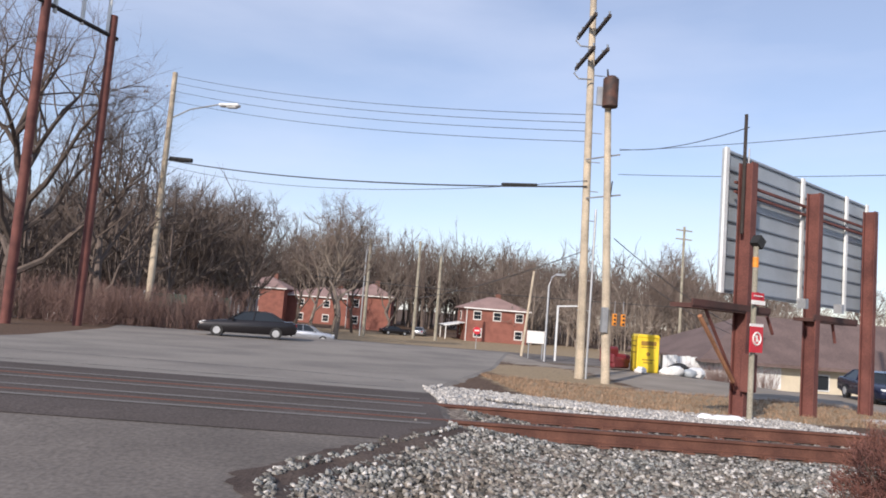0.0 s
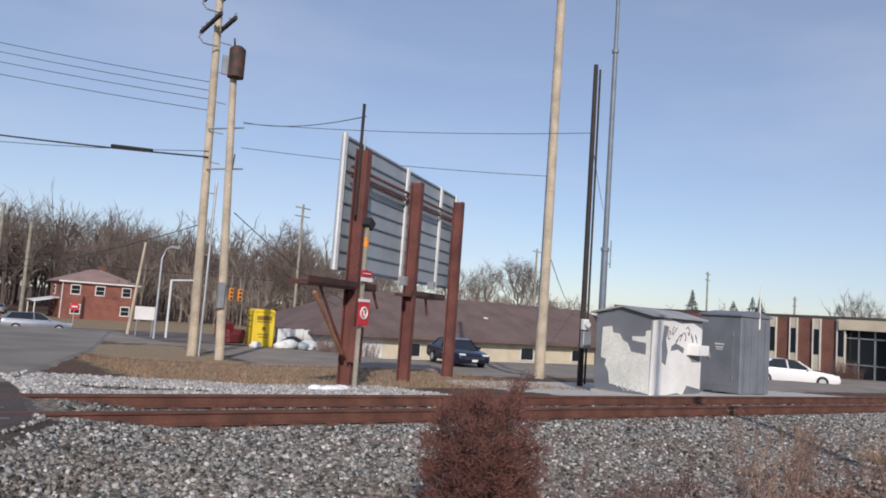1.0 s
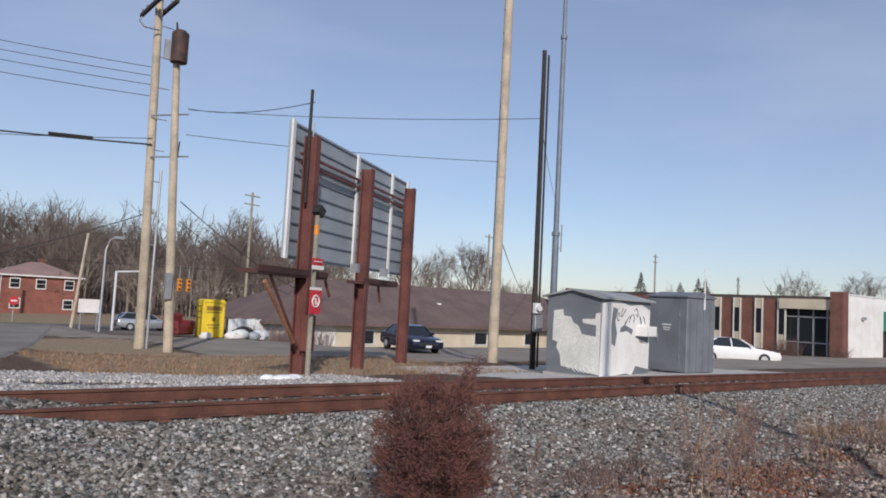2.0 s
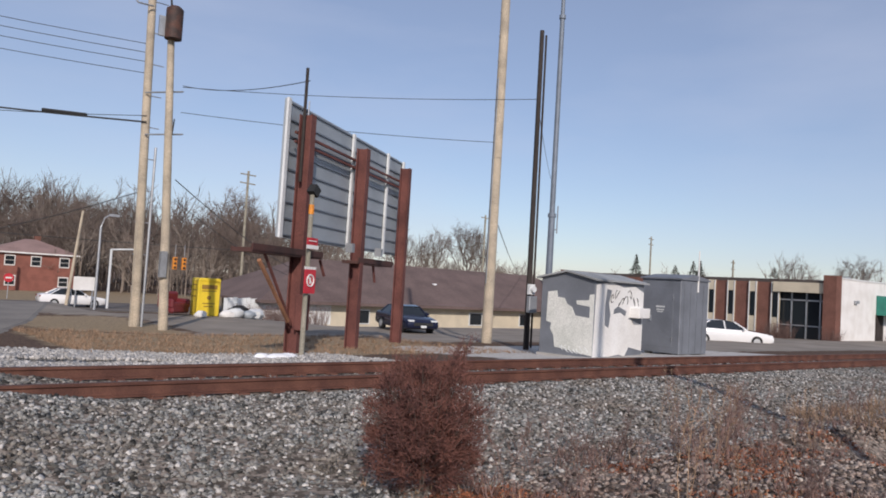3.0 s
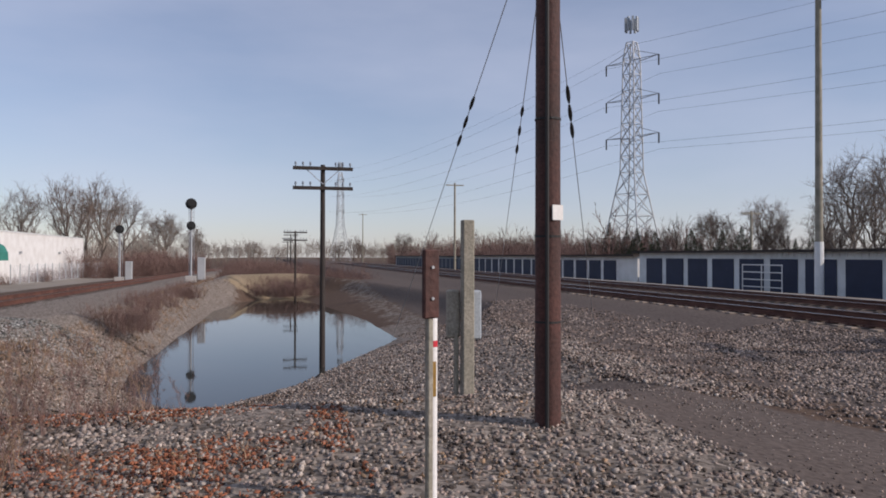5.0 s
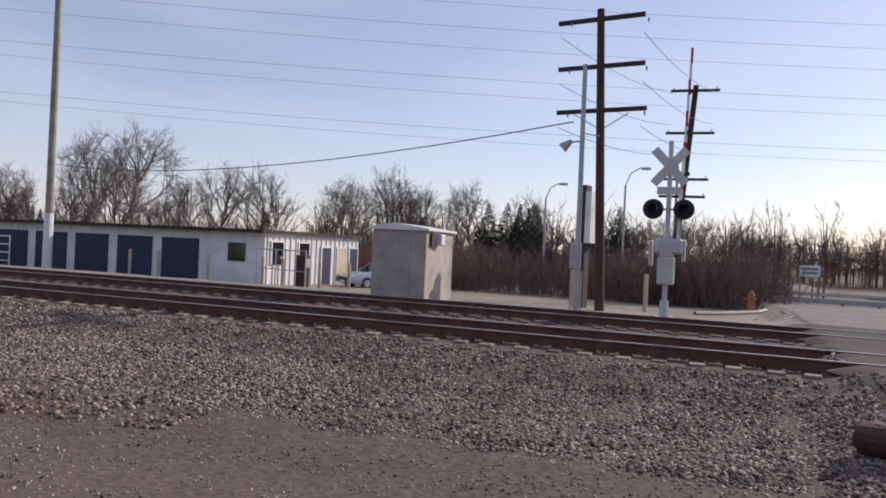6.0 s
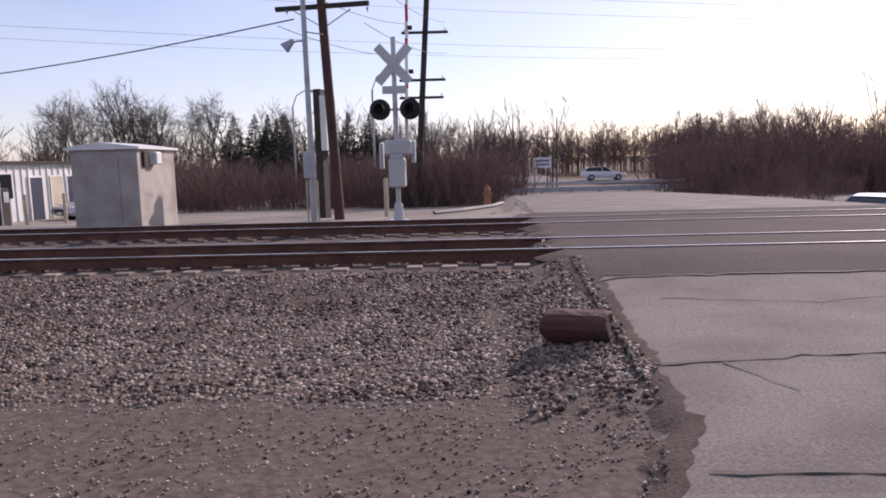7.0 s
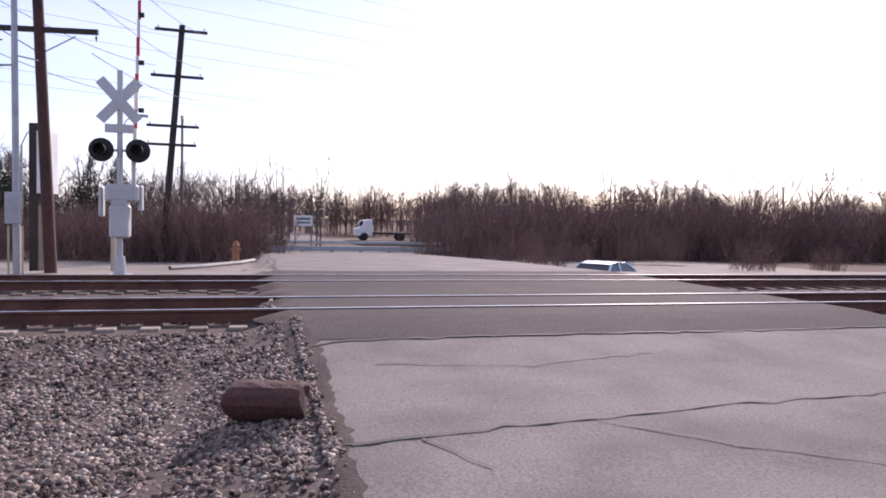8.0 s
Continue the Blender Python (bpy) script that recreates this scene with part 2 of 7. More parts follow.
def ground_material():
    """Litter and soil, with gravel, dead grass, old asphalt and packed dirt laid in by zone."""
    m = bpy.data.materials.new("ground_cover")
    m.use_nodes = True
    nt = m.node_tree
    L = nt.links.new
    b = nt.nodes["Principled BSDF"]
    b.inputs["Roughness"].default_value = 0.95
    b.inputs["Specular IOR Level"].default_value = 0.15
    co = nt.nodes.new("ShaderNodeTexCoord")

    def noise_at(scale, detail=5):
        n = nt.nodes.new("ShaderNodeTexNoise")
        n.inputs["Scale"].default_value, n.inputs["Detail"].default_value = scale, detail
        L(co.outputs["Object"], n.inputs["Vector"])
        return n.outputs["Fac"]

    def two(a, c, fac, lo=0.35, hi=0.65):
        r = nt.nodes.new("ShaderNodeValToRGB")
        r.color_ramp.elements[0].position, r.color_ramp.elements[1].position = lo, hi
        r.color_ramp.elements[0].color, r.color_ramp.elements[1].color = (*a, 1), (*c, 1)
        L(fac, r.inputs[0])
        return r.outputs[0]

    rough_n, edge_n, fine_n = noise_at(0.5), noise_at(2.2), noise_at(14, 8)
    vor = nt.nodes.new("ShaderNodeTexVoronoi")
    vor.inputs["Scale"].default_value = 19
    L(co.outputs["Object"], vor.inputs["Vector"])
    sep = nt.nodes.new("ShaderNodeSeparateColor")
    L(vor.outputs["Color"], sep.inputs[0])
    col = two((0.15, 0.10, 0.068), (0.065, 0.042, 0.032), fine_n)
    layers = [("gravel", two((0.09, 0.074, 0.06), (0.32, 0.27, 0.225), sep.outputs[0], 0.1, 0.95)), ("grass", two((0.36, 0.28, 0.18), (0.20, 0.15, 0.095), fine_n)),
              ("lot", two((0.22, 0.193, 0.162), (0.30, 0.265, 0.225), rough_n)), ("dirt", two((0.082, 0.063, 0.053), (0.155, 0.124, 0.106), fine_n, 0.3, 0.7)), ("pale", two((0.42, 0.40, 0.37), (0.55, 0.53, 0.50), sep.outputs[1], 0.1, 0.9))]
    for name, c in layers:
        a = nt.nodes.new("ShaderNodeAttribute")
        a.attribute_name = name
        add = nt.nodes.new("ShaderNodeMath")
        add.operation = "ADD"
        L(a.outputs["Fac"], add.inputs[0])
        L(edge_n, add.inputs[1])
        r = nt.nodes.new("ShaderNodeMapRange")
        r.inputs[1].default_value, r.inputs[2].default_value = 0.92, 1.08
        L(add.outputs[0], r.inputs[0])
        x = nt.nodes.new("ShaderNodeMix")
        x.data_type = "RGBA"
        L(r.outputs[0], x.inputs[0])
        L(col, x.inputs[6])
        L(c, x.inputs[7])
        col = x.outputs[2]
    L(col, b.inputs["Base Color"])
    bp = nt.nodes.new("ShaderNodeBump")
    bp.inputs["Strength"].default_value, bp.inputs["Distance"].default_value = 0.5, 0.03
    L(fine_n, bp.inputs["Height"])
    L(bp.outputs[0], b.inputs["Normal"])
    return m


M_GROUND = ground_material()


# ---- building tools ----
class Shape:
    """Vertices and faces of one mesh."""

    def __init__(self):
        self.v, self.f = [], []

    def add(self, verts, faces):
        k = len(self.v)
        self.v += [tuple(p) for p in verts]
        self.f += [tuple(i + k for i in q) for q in faces]
        return self

    def box(self, c, s, rz=0.0, tilt=None):
        m = Matrix.Rotation(radians(rz), 3, "Z")
        if tilt is not None:
            m = tilt
        pts = [Vector(c) + m @ Vector((s[0] * a / 2, s[1] * b / 2, s[2] * d / 2)) for d in (-1, 1) for a, b in ((-1, -1), (1, -1), (1, 1), (-1, 1))]
        return self.add(pts, [(3, 2, 1, 0), (4, 5, 6, 7), (0, 1, 5, 4), (1, 2, 6, 5), (2, 3, 7, 6), (3, 0, 4, 7)])

    def tube(self, p0, p1, r0, r1=None, n=10, caps=True):
        r1 = r0 if r1 is None else r1
        p0, p1 = Vector(p0), Vector(p1)
        d = p1 - p0
        if d.length < 1e-6:
            return self
        d.normalize()
        a = d.orthogonal().normalized()
        b = d.cross(a)
        ring = [math.cos(2 * math.pi * i / n) * a + math.sin(2 * math.pi * i / n) * b for i in range(n)]
        faces = [(i, (i + 1) % n, n + (i + 1) % n, n + i) for i in range(n)]
        if caps:
            faces += [tuple(range(n - 1, -1, -1)), tuple(range(n, 2 * n))]
        return self.add([p0 + r0 * q for q in ring] + [p1 + r1 * q for q in ring], faces)

    def path(self, pts, r, n=4):
        """One bent tube through the points."""
        pts = [Vector(q) for q in pts]
        k = len(self.v)
        for i, q in enumerate(pts):
            d = (pts[min(i + 1, len(pts) - 1)] - pts[max(i - 1, 0)]).normalized()
            a = d.cross(Vector((0.13, 0.21, 0.97)) if abs(d.z) < 0.9 else Vector((1, 0.1, 0))).normalized()
            b = d.cross(a)
            self.v += [tuple(q + r * (math.cos(2 * math.pi * m / n) * a + math.sin(2 * math.pi * m / n) * b)) for m in range(n)]
        self.f += [(k + i * n + m, k + i * n + (m + 1) % n, k + (i + 1) * n + (m + 1) % n, k + (i + 1) * n + m) for i in range(len(pts) - 1) for m in range(n)]
        return self

    def prism(self, outline, y0, y1):
        """An outline in x and z, drawn out from y0 to y1."""
        n = len(outline)
        pts = [(x, y0, z) for x, z in outline] + [(x, y1, z) for x, z in outline]
        return self.add(pts, [tuple(range(n)), tuple(range(2 * n - 1, n - 1, -1))] + [(i, n + i, n + (i + 1) % n, (i + 1) % n) for i in range(n)])


def mesh_of(shape, name, material, bevel=0.0, smooth=False):
    me = bpy.data.meshes.new(name)
    me.from_pydata(shape.v, [], shape.f)
    if bevel:
        bm = bmesh.new()
        bm.from_mesh(me)
        bmesh.ops.recalc_face_normals(bm, faces=bm.faces)
        sharp = [e for e in bm.edges if len(e.link_faces) == 2 and e.calc_face_angle(0) > 0.7]
        bmesh.ops.bevel(bm, geom=sharp, offset=bevel, segments=1, affect="EDGES", clamp_overlap=True)
        bm.to_mesh(me)
        bm.free()
    else:
        bm = bmesh.new()
        bm.from_mesh(me)
        bmesh.ops.recalc_face_normals(bm, faces=bm.faces)
        bm.to_mesh(me)
        bm.free()
    if smooth:
        me.shade_smooth()
        me.set_sharp_from_angle(angle=radians(40))
    me.materials.append(material)
    me.update()
    return me


def part(name, shape, material, parent, label="", bevel=0.0, smooth=False):
    ob = new(name, mesh_of(shape, name, material, bevel, smooth))
    ob.parent = parent
    return tagged(ob, label)


def thing(name, label, category, m, group="", kind=""):
    ob = new(name)
    ob.matrix_world = settle(m)
    return tagged(ob, label, category, group, kind)


def single(name, shape, material, label, category, m=Matrix(), group="", kind="", bevel=0.0, smooth=False):
    ob = new(name, mesh_of(shape, name, material, bevel, smooth))
    ob.matrix_world = m
    return tagged(ob, label, category, group, kind)


def interp(v, table):
    return float(np.interp(v, [a for a, _ in table], [b for _, b in table]))


# ---- levels ----
SLOPE = 0.008
PROFILE = [(-400, -1.5), (-80, -1.2), (-50, -0.8), (-30, -0.3), (-25, 0.12), (-20.5, 0.28), (-11.9, 0.28), (-10.2, 0.06), (-8, -0.02), (-5, 0), (0, 0), (4, -0.1), (6.2, -0.25), (8.3, -0.08), (9, -0.05), (12.5, -0.05), (13.6, -0.12), (16.5, -0.3), (20, -0.45), (26, -0.66), (32, -0.68), (36.5, -0.74), (50, -2.2), (65, -2.1), (115, -3.0), (400, -3.0)]
ROAD_Z = [(-400, -1.2), (-80, -1.0), (-45, -0.3), (-30, 0.2), (-20.6, 0.47), (-12, 0.47), (-10.4, 0.33), (-9.6, 0.26), (-7.5, 0.16), (-4, 0.08), (0, 0.03), (4, 0.0), (7, 0.04), (9.2, 0.13), (12.4, 0.13), (15, -0.05), (20, -0.3), (30, -0.66), (45, -0.83), (52, -1.12), (60, -2.02), (72, -2.02), (115, -2.9)]
ROAD_E = [(-400, -2.6), (-30, -2.6), (-20, -2.3), (-8, -2.3), (-6.4, -2.25), (-5, -1.6), (-3.6, -0.9), (0, -0.5), (4, -0.6), (7, -1.0), (8.5, 0.1), (9.5, 0.8), (15, 0.9), (22, 2.6), (30, 4.7), (45, 8), (58, 11)]
ROAD_W = [(-400, -11.3), (-8, -11.3), (5, -11.6), (18, -11), (24, -13), (40, -14), (58, -18)]
WATER_Z = -1.8
POND_N = [(16, 2.5), (18, 4.1), (22, 4.6), (46, 3.9), (54, 2.6), (60, 0.2)]
POND_S = [(16, 2.4), (17.5, 1.4), (19, 0.1), (29, -4.4), (38, -4.3), (58, -1.9), (61, 0.0)]


SOUTH_FALL = [(-5.5, 0.38), (-2.2, 0.0)]


def settle(m):
    """Brings a thing on the south side down to the main line's level."""
    y = m.translation.y
    return Matrix.Translation((0, 0, -0.38)) @ m if y < -8 else m


def track_drop(x):
    return SLOPE * min(max(x, -60), 160)


def road_level(x, y):
    """The road's surface, which follows the branch track's fall where it crosses it."""
    return interp(y, ROAD_Z) - interp(y, SOUTH_FALL) - interp(y, [(6, 0), (9, 1), (12.5, 1), (16, 0)]) * SLOPE * x


def bed_level(x, y):
    w = interp(y, [(4, 0), (7, 1), (18, 1), (28, 0)])
    z = interp(y, PROFILE) - interp(y, SOUTH_FALL) - w * track_drop(x)
    z -= 0.5 * interp(x, [(14, 0), (21, 1)]) * interp(y, [(22, 0), (31, 1), (40, 1), (50, 0.4), (56, 0)])
    if y > 20 and x < 8:
        west = interp(y, [(20, -0.42), (32, -0.72), (45, -0.87), (52, -1.15), (60, -2.05), (65, -2.1), (115, -3), (400, -3)])
        k = min(1.0, (8 - x) / 8)
        z = z * (1 - k) + west * k
    north, south, west, east = y - interp(x, POND_N), interp(x, POND_S) - y, 16.5 - x, x - 60
    if max(north, south, west, east) > 0:
        steep = interp(x, [(18, 0.2), (27, 0.6)])
        bank = max(0.55 * north, 0.22 * min(south, 3) + steep * max(0, south - 3), 0.21 * west, 0.3 * east)
    else:
        bank = 0.3 * max(north, south, west, east)
    z = min(z, WATER_Z + bank)
    if x > 66:
        far = min(1.0, (x - 66) / 25)
        if -9 < y < 7.5:
            z = min(z, -1.4 * far + z * (1 - far))
    return z


def ground_z(x, y):
    """The bare ground; it lies just under the road where the road runs."""
    z = bed_level(x, y)
    wide = 4.5 if y > 14 else 1.6 if y > -5 else 1.25 if y > -11 else 0.6
    if y < 60 and interp(y, ROAD_W) - 0.3 < x < interp(y, ROAD_E) + 0.3:
        z = road_level(x, y) - 0.05
    elif y < 60 and interp(y, ROAD_W) - wide < x < interp(y, ROAD_E) + wide:
        edge = max(x - interp(y, ROAD_E), interp(y, ROAD_W) - x) - 0.3
        f = min(1, max(0, edge / (wide - 0.3)))
        z = (road_level(x, y) - 0.03) * (1 - f) + z * f
    if 58.5 < y < 71.5:
        z = min(z, -2.12)
    return z


def zone(x, y):
    """Shares of gravel, grass, lot, dirt and pale stone at a place."""
    def near(v, a, b, soft=0.5):
        return max(0.0, min(1.0, (v - a) / soft + 0.5, (b - v) / soft + 0.5))
    gravel = max(near(y, 5.6 + max(0, (x - 16) * 0.02), 13.2) * near(x, -1.2, 170, 0.8), near(y, -21, -7.3, 0.8), near(x, 2.5, 16, 2) * near(y, -3.6, 3.0, 1.2) * 0.8, near(x, 8, 120, 5) * near(y, 2.5, 7, 1.5) * 0.78, near(x, 9, 34, 3) * near(y, -6.5, 0, 2) * 0.8, near(x, 3, 12, 1.5) * near(y, 0, 6.5, 1.5) * 0.55,
                 near(x, 3, 66, 4) * near(y, -9, -4.5, 2) * near(x, 9, 66, 2) * 0.6)
    pale = max(near(y, 13, 16.6, 1.0) * near(x, 0.2, 7.2, 1) * 0.9, near(y, 12.8, 19.5, 1.2) * near(x, 12.3, 27, 2))
    grass = max(near(y, 16, 24, 1.5) * near(x, 3.2, 15, 1.5), near(y, 72, 125, 4), near(y, 24, 34, 3) * near(x, 4, 9, 2), near(x, 57, 68, 3) * near(y, -3, 4, 1.5))
    lot = max(near(y, 21, 58, 2) * near(x, 6, 110, 3), near(y, 16, 24, 1.5) * near(x, 26, 110, 3), near(y, -60, -21, 1.5) * near(x, -30, 60, 3))
    dirt = max(near(y, -6.9 + max(0, x - 4) * 0.3, -2.9 + min(0, (4 - x) * 0.05), 1.0) * near(x, -3, 11, 2), near(y, -21.5, -6.5, 0.6))
    return gravel, grass, lot * (1 - grass), dirt, pale


def steps(pairs):
    out = [pairs[0][0]]
    for a, b, s in pairs:
        n = max(1, round((b - a) / s))
        out += [a + (b - a) * (i + 1) / n for i in range(n)]
    return out


def build_ground():
    xs = steps([(-1500, -300, 200), (-300, -60, 30), (-60, -14, 3), (-14, 30, 0.4), (30, 70, 1), (70, 170, 5), (170, 500, 40), (500, 1500, 200)])
    ys = steps([(-1500, -300, 200), (-300, -60, 30), (-60, -23, 2), (-23, 26, 0.4), (26, 60, 1.5), (60, 130, 4), (130, 500, 40), (500, 1500, 200)])
    rng = random.Random(4)
    verts, shares = [], []
    for y in ys:
        for x in xs:
            near = abs(x) < 40 and abs(y) < 30
            verts.append((x, y, ground_z(x, y) + (rng.uniform(-0.012, 0.012) if near else 0)))
            shares.append(zone(x, y))
    n = len(xs)
    faces = [(j * n + i, j * n + i + 1, (j + 1) * n + i + 1, (j + 1) * n + i) for j in range(len(ys) - 1) for i in range(n - 1)]
    me = bpy.data.meshes.new("ground")
    me.from_pydata(verts, [], faces)
    for k, name in enumerate(("gravel", "grass", "lot", "dirt", "pale")):
        a = me.attributes.new(name, "FLOAT", "POINT")
        a.data.foreach_set("value", [s[k] * 0.85 for s in shares])
    me.materials.append(M_GROUND)
    me.shade_smooth()
    tagged(new("ground", me), "brown leaf litter, gravel and dead grass", "ground", kind="structure")


build_ground()


def build_road():
    """The road over both crossings, and the street that it meets."""
    ys = steps([(-140, -26, 4), (-26, -11, 0.25), (-11, 22, 0.1), (22, 60, 1)])
    s = Shape()
    cols = 14
    rng = random.Random(9)
    for y in ys:
        e, w = interp(y, ROAD_E), interp(y, ROAD_W)
        e += 0.09 * noise.noise((0.8 * y, 3.1, 0.0)) + 0.09 * noise.noise((2.7 * y, 1.1, 0.0)) + 0.06 * noise.noise((8.3 * y, 5.1, 0.0))
        for i in range(cols + 1):
            x = w + (e - w) * i / cols
            s.v.append((x, y, road_level(x, y)))
    n = cols + 1
    s.f = [(j * n + i, j * n + i + 1, (j + 1) * n + i + 1, (j + 1) * n + i) for j in range(len(ys) - 1) for i in range(cols)]
    for side in (0, cols):
        k = len(s.v)
        s.v += [(s.v[j * n + side][0] + (1 if side else -1) * rng.uniform(0.14, 0.3), s.v[j * n + side][1], s.v[j * n + side][2] - 0.075) for j in range(len(ys))]
        s.f += [(j * n + side, (j + 1) * n + side, k + j + 1, k + j) for j in range(len(ys) - 1)]
    me = bpy.data.meshes.new("road")
    me.from_pydata(s.v, [], s.f)
    for m in (M_ASPHALT, M_LOT, M_SLAB):
        me.materials.append(m)
    for q in me.polygons:
        q.material_index = 1 if q.center.y > 13.4 else 2 if q.center.y < -4.5 else 0
    tagged(new("road", me), "worn grey asphalt road with cracks", "road", kind="structure")
    street = Shape().box((0, 65, -2.12), (700, 12, 0.16))
    single("road_street", street, M_ASPHALT, "grey asphalt street with passing cars", "road", kind="structure")
    for name, y0, y1 in (("road_panel_north", 8.6, 13.4), ("road_panel_south", -20.4, -10.95)):
        q = Shape()
        pts = []
        yy = steps([(y0, y1, 0.4)])
        for y in yy:
            e, w = interp(y, ROAD_E), interp(y, ROAD_W)
            for i in range(9):
                pts.append((w + (e - w) * i / 8, y, road_level(w + (e - w) * i / 8, y) + 0.008))
        q.add(pts, [(j * 9 + i, j * 9 + i + 1, (j + 1) * 9 + i + 1, (j + 1) * 9 + i) for j in range(len(yy) - 1) for i in range(8)])
        single(name, q, M_ASPHALT_NEW, "darker asphalt at the rail crossing", "road", kind="structure")


build_road()

water = Shape().add([(14, -8, WATER_Z), (64, -8, WATER_Z), (64, 8, WATER_Z), (14, 8, WATER_Z)], [(0, 1, 2, 3)])
single("water", water, M_WATER, "still dark pond water between the tracks", "pond", kind="structure")


# ---- tracks ----
RAIL = [(-0.07, 0), (0.07, 0), (0.07, 0.014), (0.012, 0.03), (0.012, 0.125), (0.036, 0.14), (0.036, 0.172), (-0.036, 0.172), (-0.036, 0.14), (-0.012, 0.125), (-0.012, 0.03), (-0.07, 0.014)]
HEAD = [(-0.034, 0.172), (0.034, 0.172), (0.026, 0.178), (-0.026, 0.178)]


def rail_run(outline, y, top, x0, x1, slope):
    s = Shape()
    n = len(outline)
    xs = (x0, x1)
    for x in xs:
        s.v += [(x, y + a, top - 0.178 + b - slope * x) for a, b in outline]
    s.f = [(i, (i + 1) % n, n + (i + 1) % n, n + i) for i in range(n)] + [tuple(range(n)), tuple(range(2 * n - 1, n - 1, -1))]
    return s


def railroad_track(label, y, top, slope, head, tie_spans, gap):
    """Two rails on ties; y is the middle of the track."""
    ob = thing("railroad_track", label, "railroad track", Matrix(), "railroad tracks")
    for yy in (y - 0.75, y + 0.75):
        r = part("rail", rail_run(RAIL, yy, top, -150, 160, slope), M_RAILSIDE, ob, "rust-brown steel rail")
        part("rail_head", rail_run(HEAD, yy, top, -150, 160, slope), head, r, "worn running surface")
    tie = mesh_of(Shape().box((0, 0, 0), (0.23, 2.6, 0.16)), "tie", M_TIE, 0.015)
    # Worn pale slab for a tie's near end, with sunlight put into its colour.
    end = mesh_of(Shape().box((0, 0, 0), (0.24, 0.2, 0.05)), "tie_end", M_TIE_SUNLIT, 0.01)
    plate = mesh_of(Shape().box((0, 0, 0), (0.19, 0.34, 0.02)).box((0.05, 0.1, 0.02), (0.03, 0.05, 0.03)).box((-0.05, -0.1, 0.02), (0.03, 0.05, 0.03)), "tie_plate", M_RAILSIDE)
    rng = random.Random(int(abs(y) * 10))
    for a, b in tie_spans:
        x = a
        while x < b:
            t = new("tie", tie)
            t.parent = ob
            t.matrix_basis = pose(x, y + rng.uniform(-0.05, 0.05), top - 0.178 - 0.095 - slope * x, 0, 0, rng.uniform(-2, 2))
            if gap and y < 0 and x < 30 and rng.random() < 0.85:
                e = new("tie_end", end)
                e.parent = t
                e.matrix_basis = pose(rng.uniform(-0.01, 0.01), 1.24, 0.07)
            if gap and x < 26:
                for yy in (y - 0.75, y + 0.75):
                    p = new("tie_plate", plate)
                    p.parent = t
                    p.matrix_basis = pose(0, yy - y, 0.088)
            x += 0.56
    return ob


railroad_track("rusty little-used single track on grey ballast", 10.75, 0.15, SLOPE, M_RAILDULL, [(1.1, 62)], True)
railroad_track("main line track with polished rail heads beside the gravel", -13.75, 0.12, 0.0, M_RAILTOP, [(-2.1, 40), (-30, -11.4)], True)
railroad_track("second main line track with polished rail heads", -18.25, 0.12, 0.0, M_RAILTOP, [(-2.1, 40), (-30, -11.4)], False)


# ---- poles ----
def sag(a, b, drop, n=14):
    a, b = Vector(a), Vector(b)
    return [a.lerp(b, i / n) - Vector((0, 0, drop * 4 * (i / n) * (1 - i / n))) for i in range(n + 1)]


def wire(a, b, drop, r=0.014, label="thin black overhead wire between poles", n=14):
    a, b = (Vector(q) - Vector((0, 0, 0.38 if q[1] < -8 else 0)) for q in (a, b))
    return single("overhead_wire", Shape().path(sag(a, b, drop, n), r), M_WIRE, label, "wire", group="overhead wires")


def crossarm(s, z, half, depth=0.11, y=0.0, tilt=0.0):
    return s.box((0, y, z), (half * 2, depth, depth), tilt=Matrix.Rotation(radians(tilt), 3, "Y"))


def insulators(ob, z, xs, y=0.0):
    for x in xs:
        part("insulator", Shape().tube((x, y, z), (x, y, z + 0.06), 0.015, 0.015, 6).tube((x, y, z + 0.06), (x, y, z + 0.14), 0.035, 0.025, 8), M_MAST, ob, "small glass insulator")


def telegraph_pole(x, y, z, height, heading=0.0, lean=0.0):
    ob = thing("telegraph_pole", "weathered black telegraph pole with two crossarms standing in the water", "telegraph pole", pose(x, y, z, 0, lean, 90 + heading), "telegraph poles along the ditch")
    part("pole", Shape().tube((0, 0, -0.8), (0, 0, height), 0.095, 0.07, 10), M_BLACKWOOD, ob, smooth=True)
    for zz in (height - 0.12, height - 0.72):
        part("crossarm", crossarm(Shape(), zz, 0.9, 0.1, 0.1), M_BLACKWOOD, ob)
        insulators(ob, zz + 0.05, (-0.82, -0.6, -0.38, 0.38, 0.6, 0.82), 0.1)
    part("brace", Shape().tube((-0.5, 0.09, height - 0.15), (0, 0.12, height - 0.6), 0.015, 0.015, 4).tube((0.5, 0.09, height - 0.15), (0, 0.12, height - 0.6), 0.015, 0.015, 4), M_STEEL, ob)
    return ob


telegraph_pole(22.3, -0.9, WATER_Z, 6.15)
telegraph_pole(56.5, -1.4, WATER_Z, 5.3)
telegraph_pole(92, -2.2, -1.5, 5.8)
telegraph_pole(128, -2.8, -1.5, 6.2)


def plain_pole(name, label, x, y, z, height, r0, r1, material, lean_to=(0, 0), group=""):
    ob = thing(name, label, "utility pole", Matrix.Translation((x, y, z)), group)
    part("pole", Shape().tube((0, 0, -0.5), (lean_to[0], lean_to[1], height), r0, r1, 14), material, ob, smooth=True)
    return ob


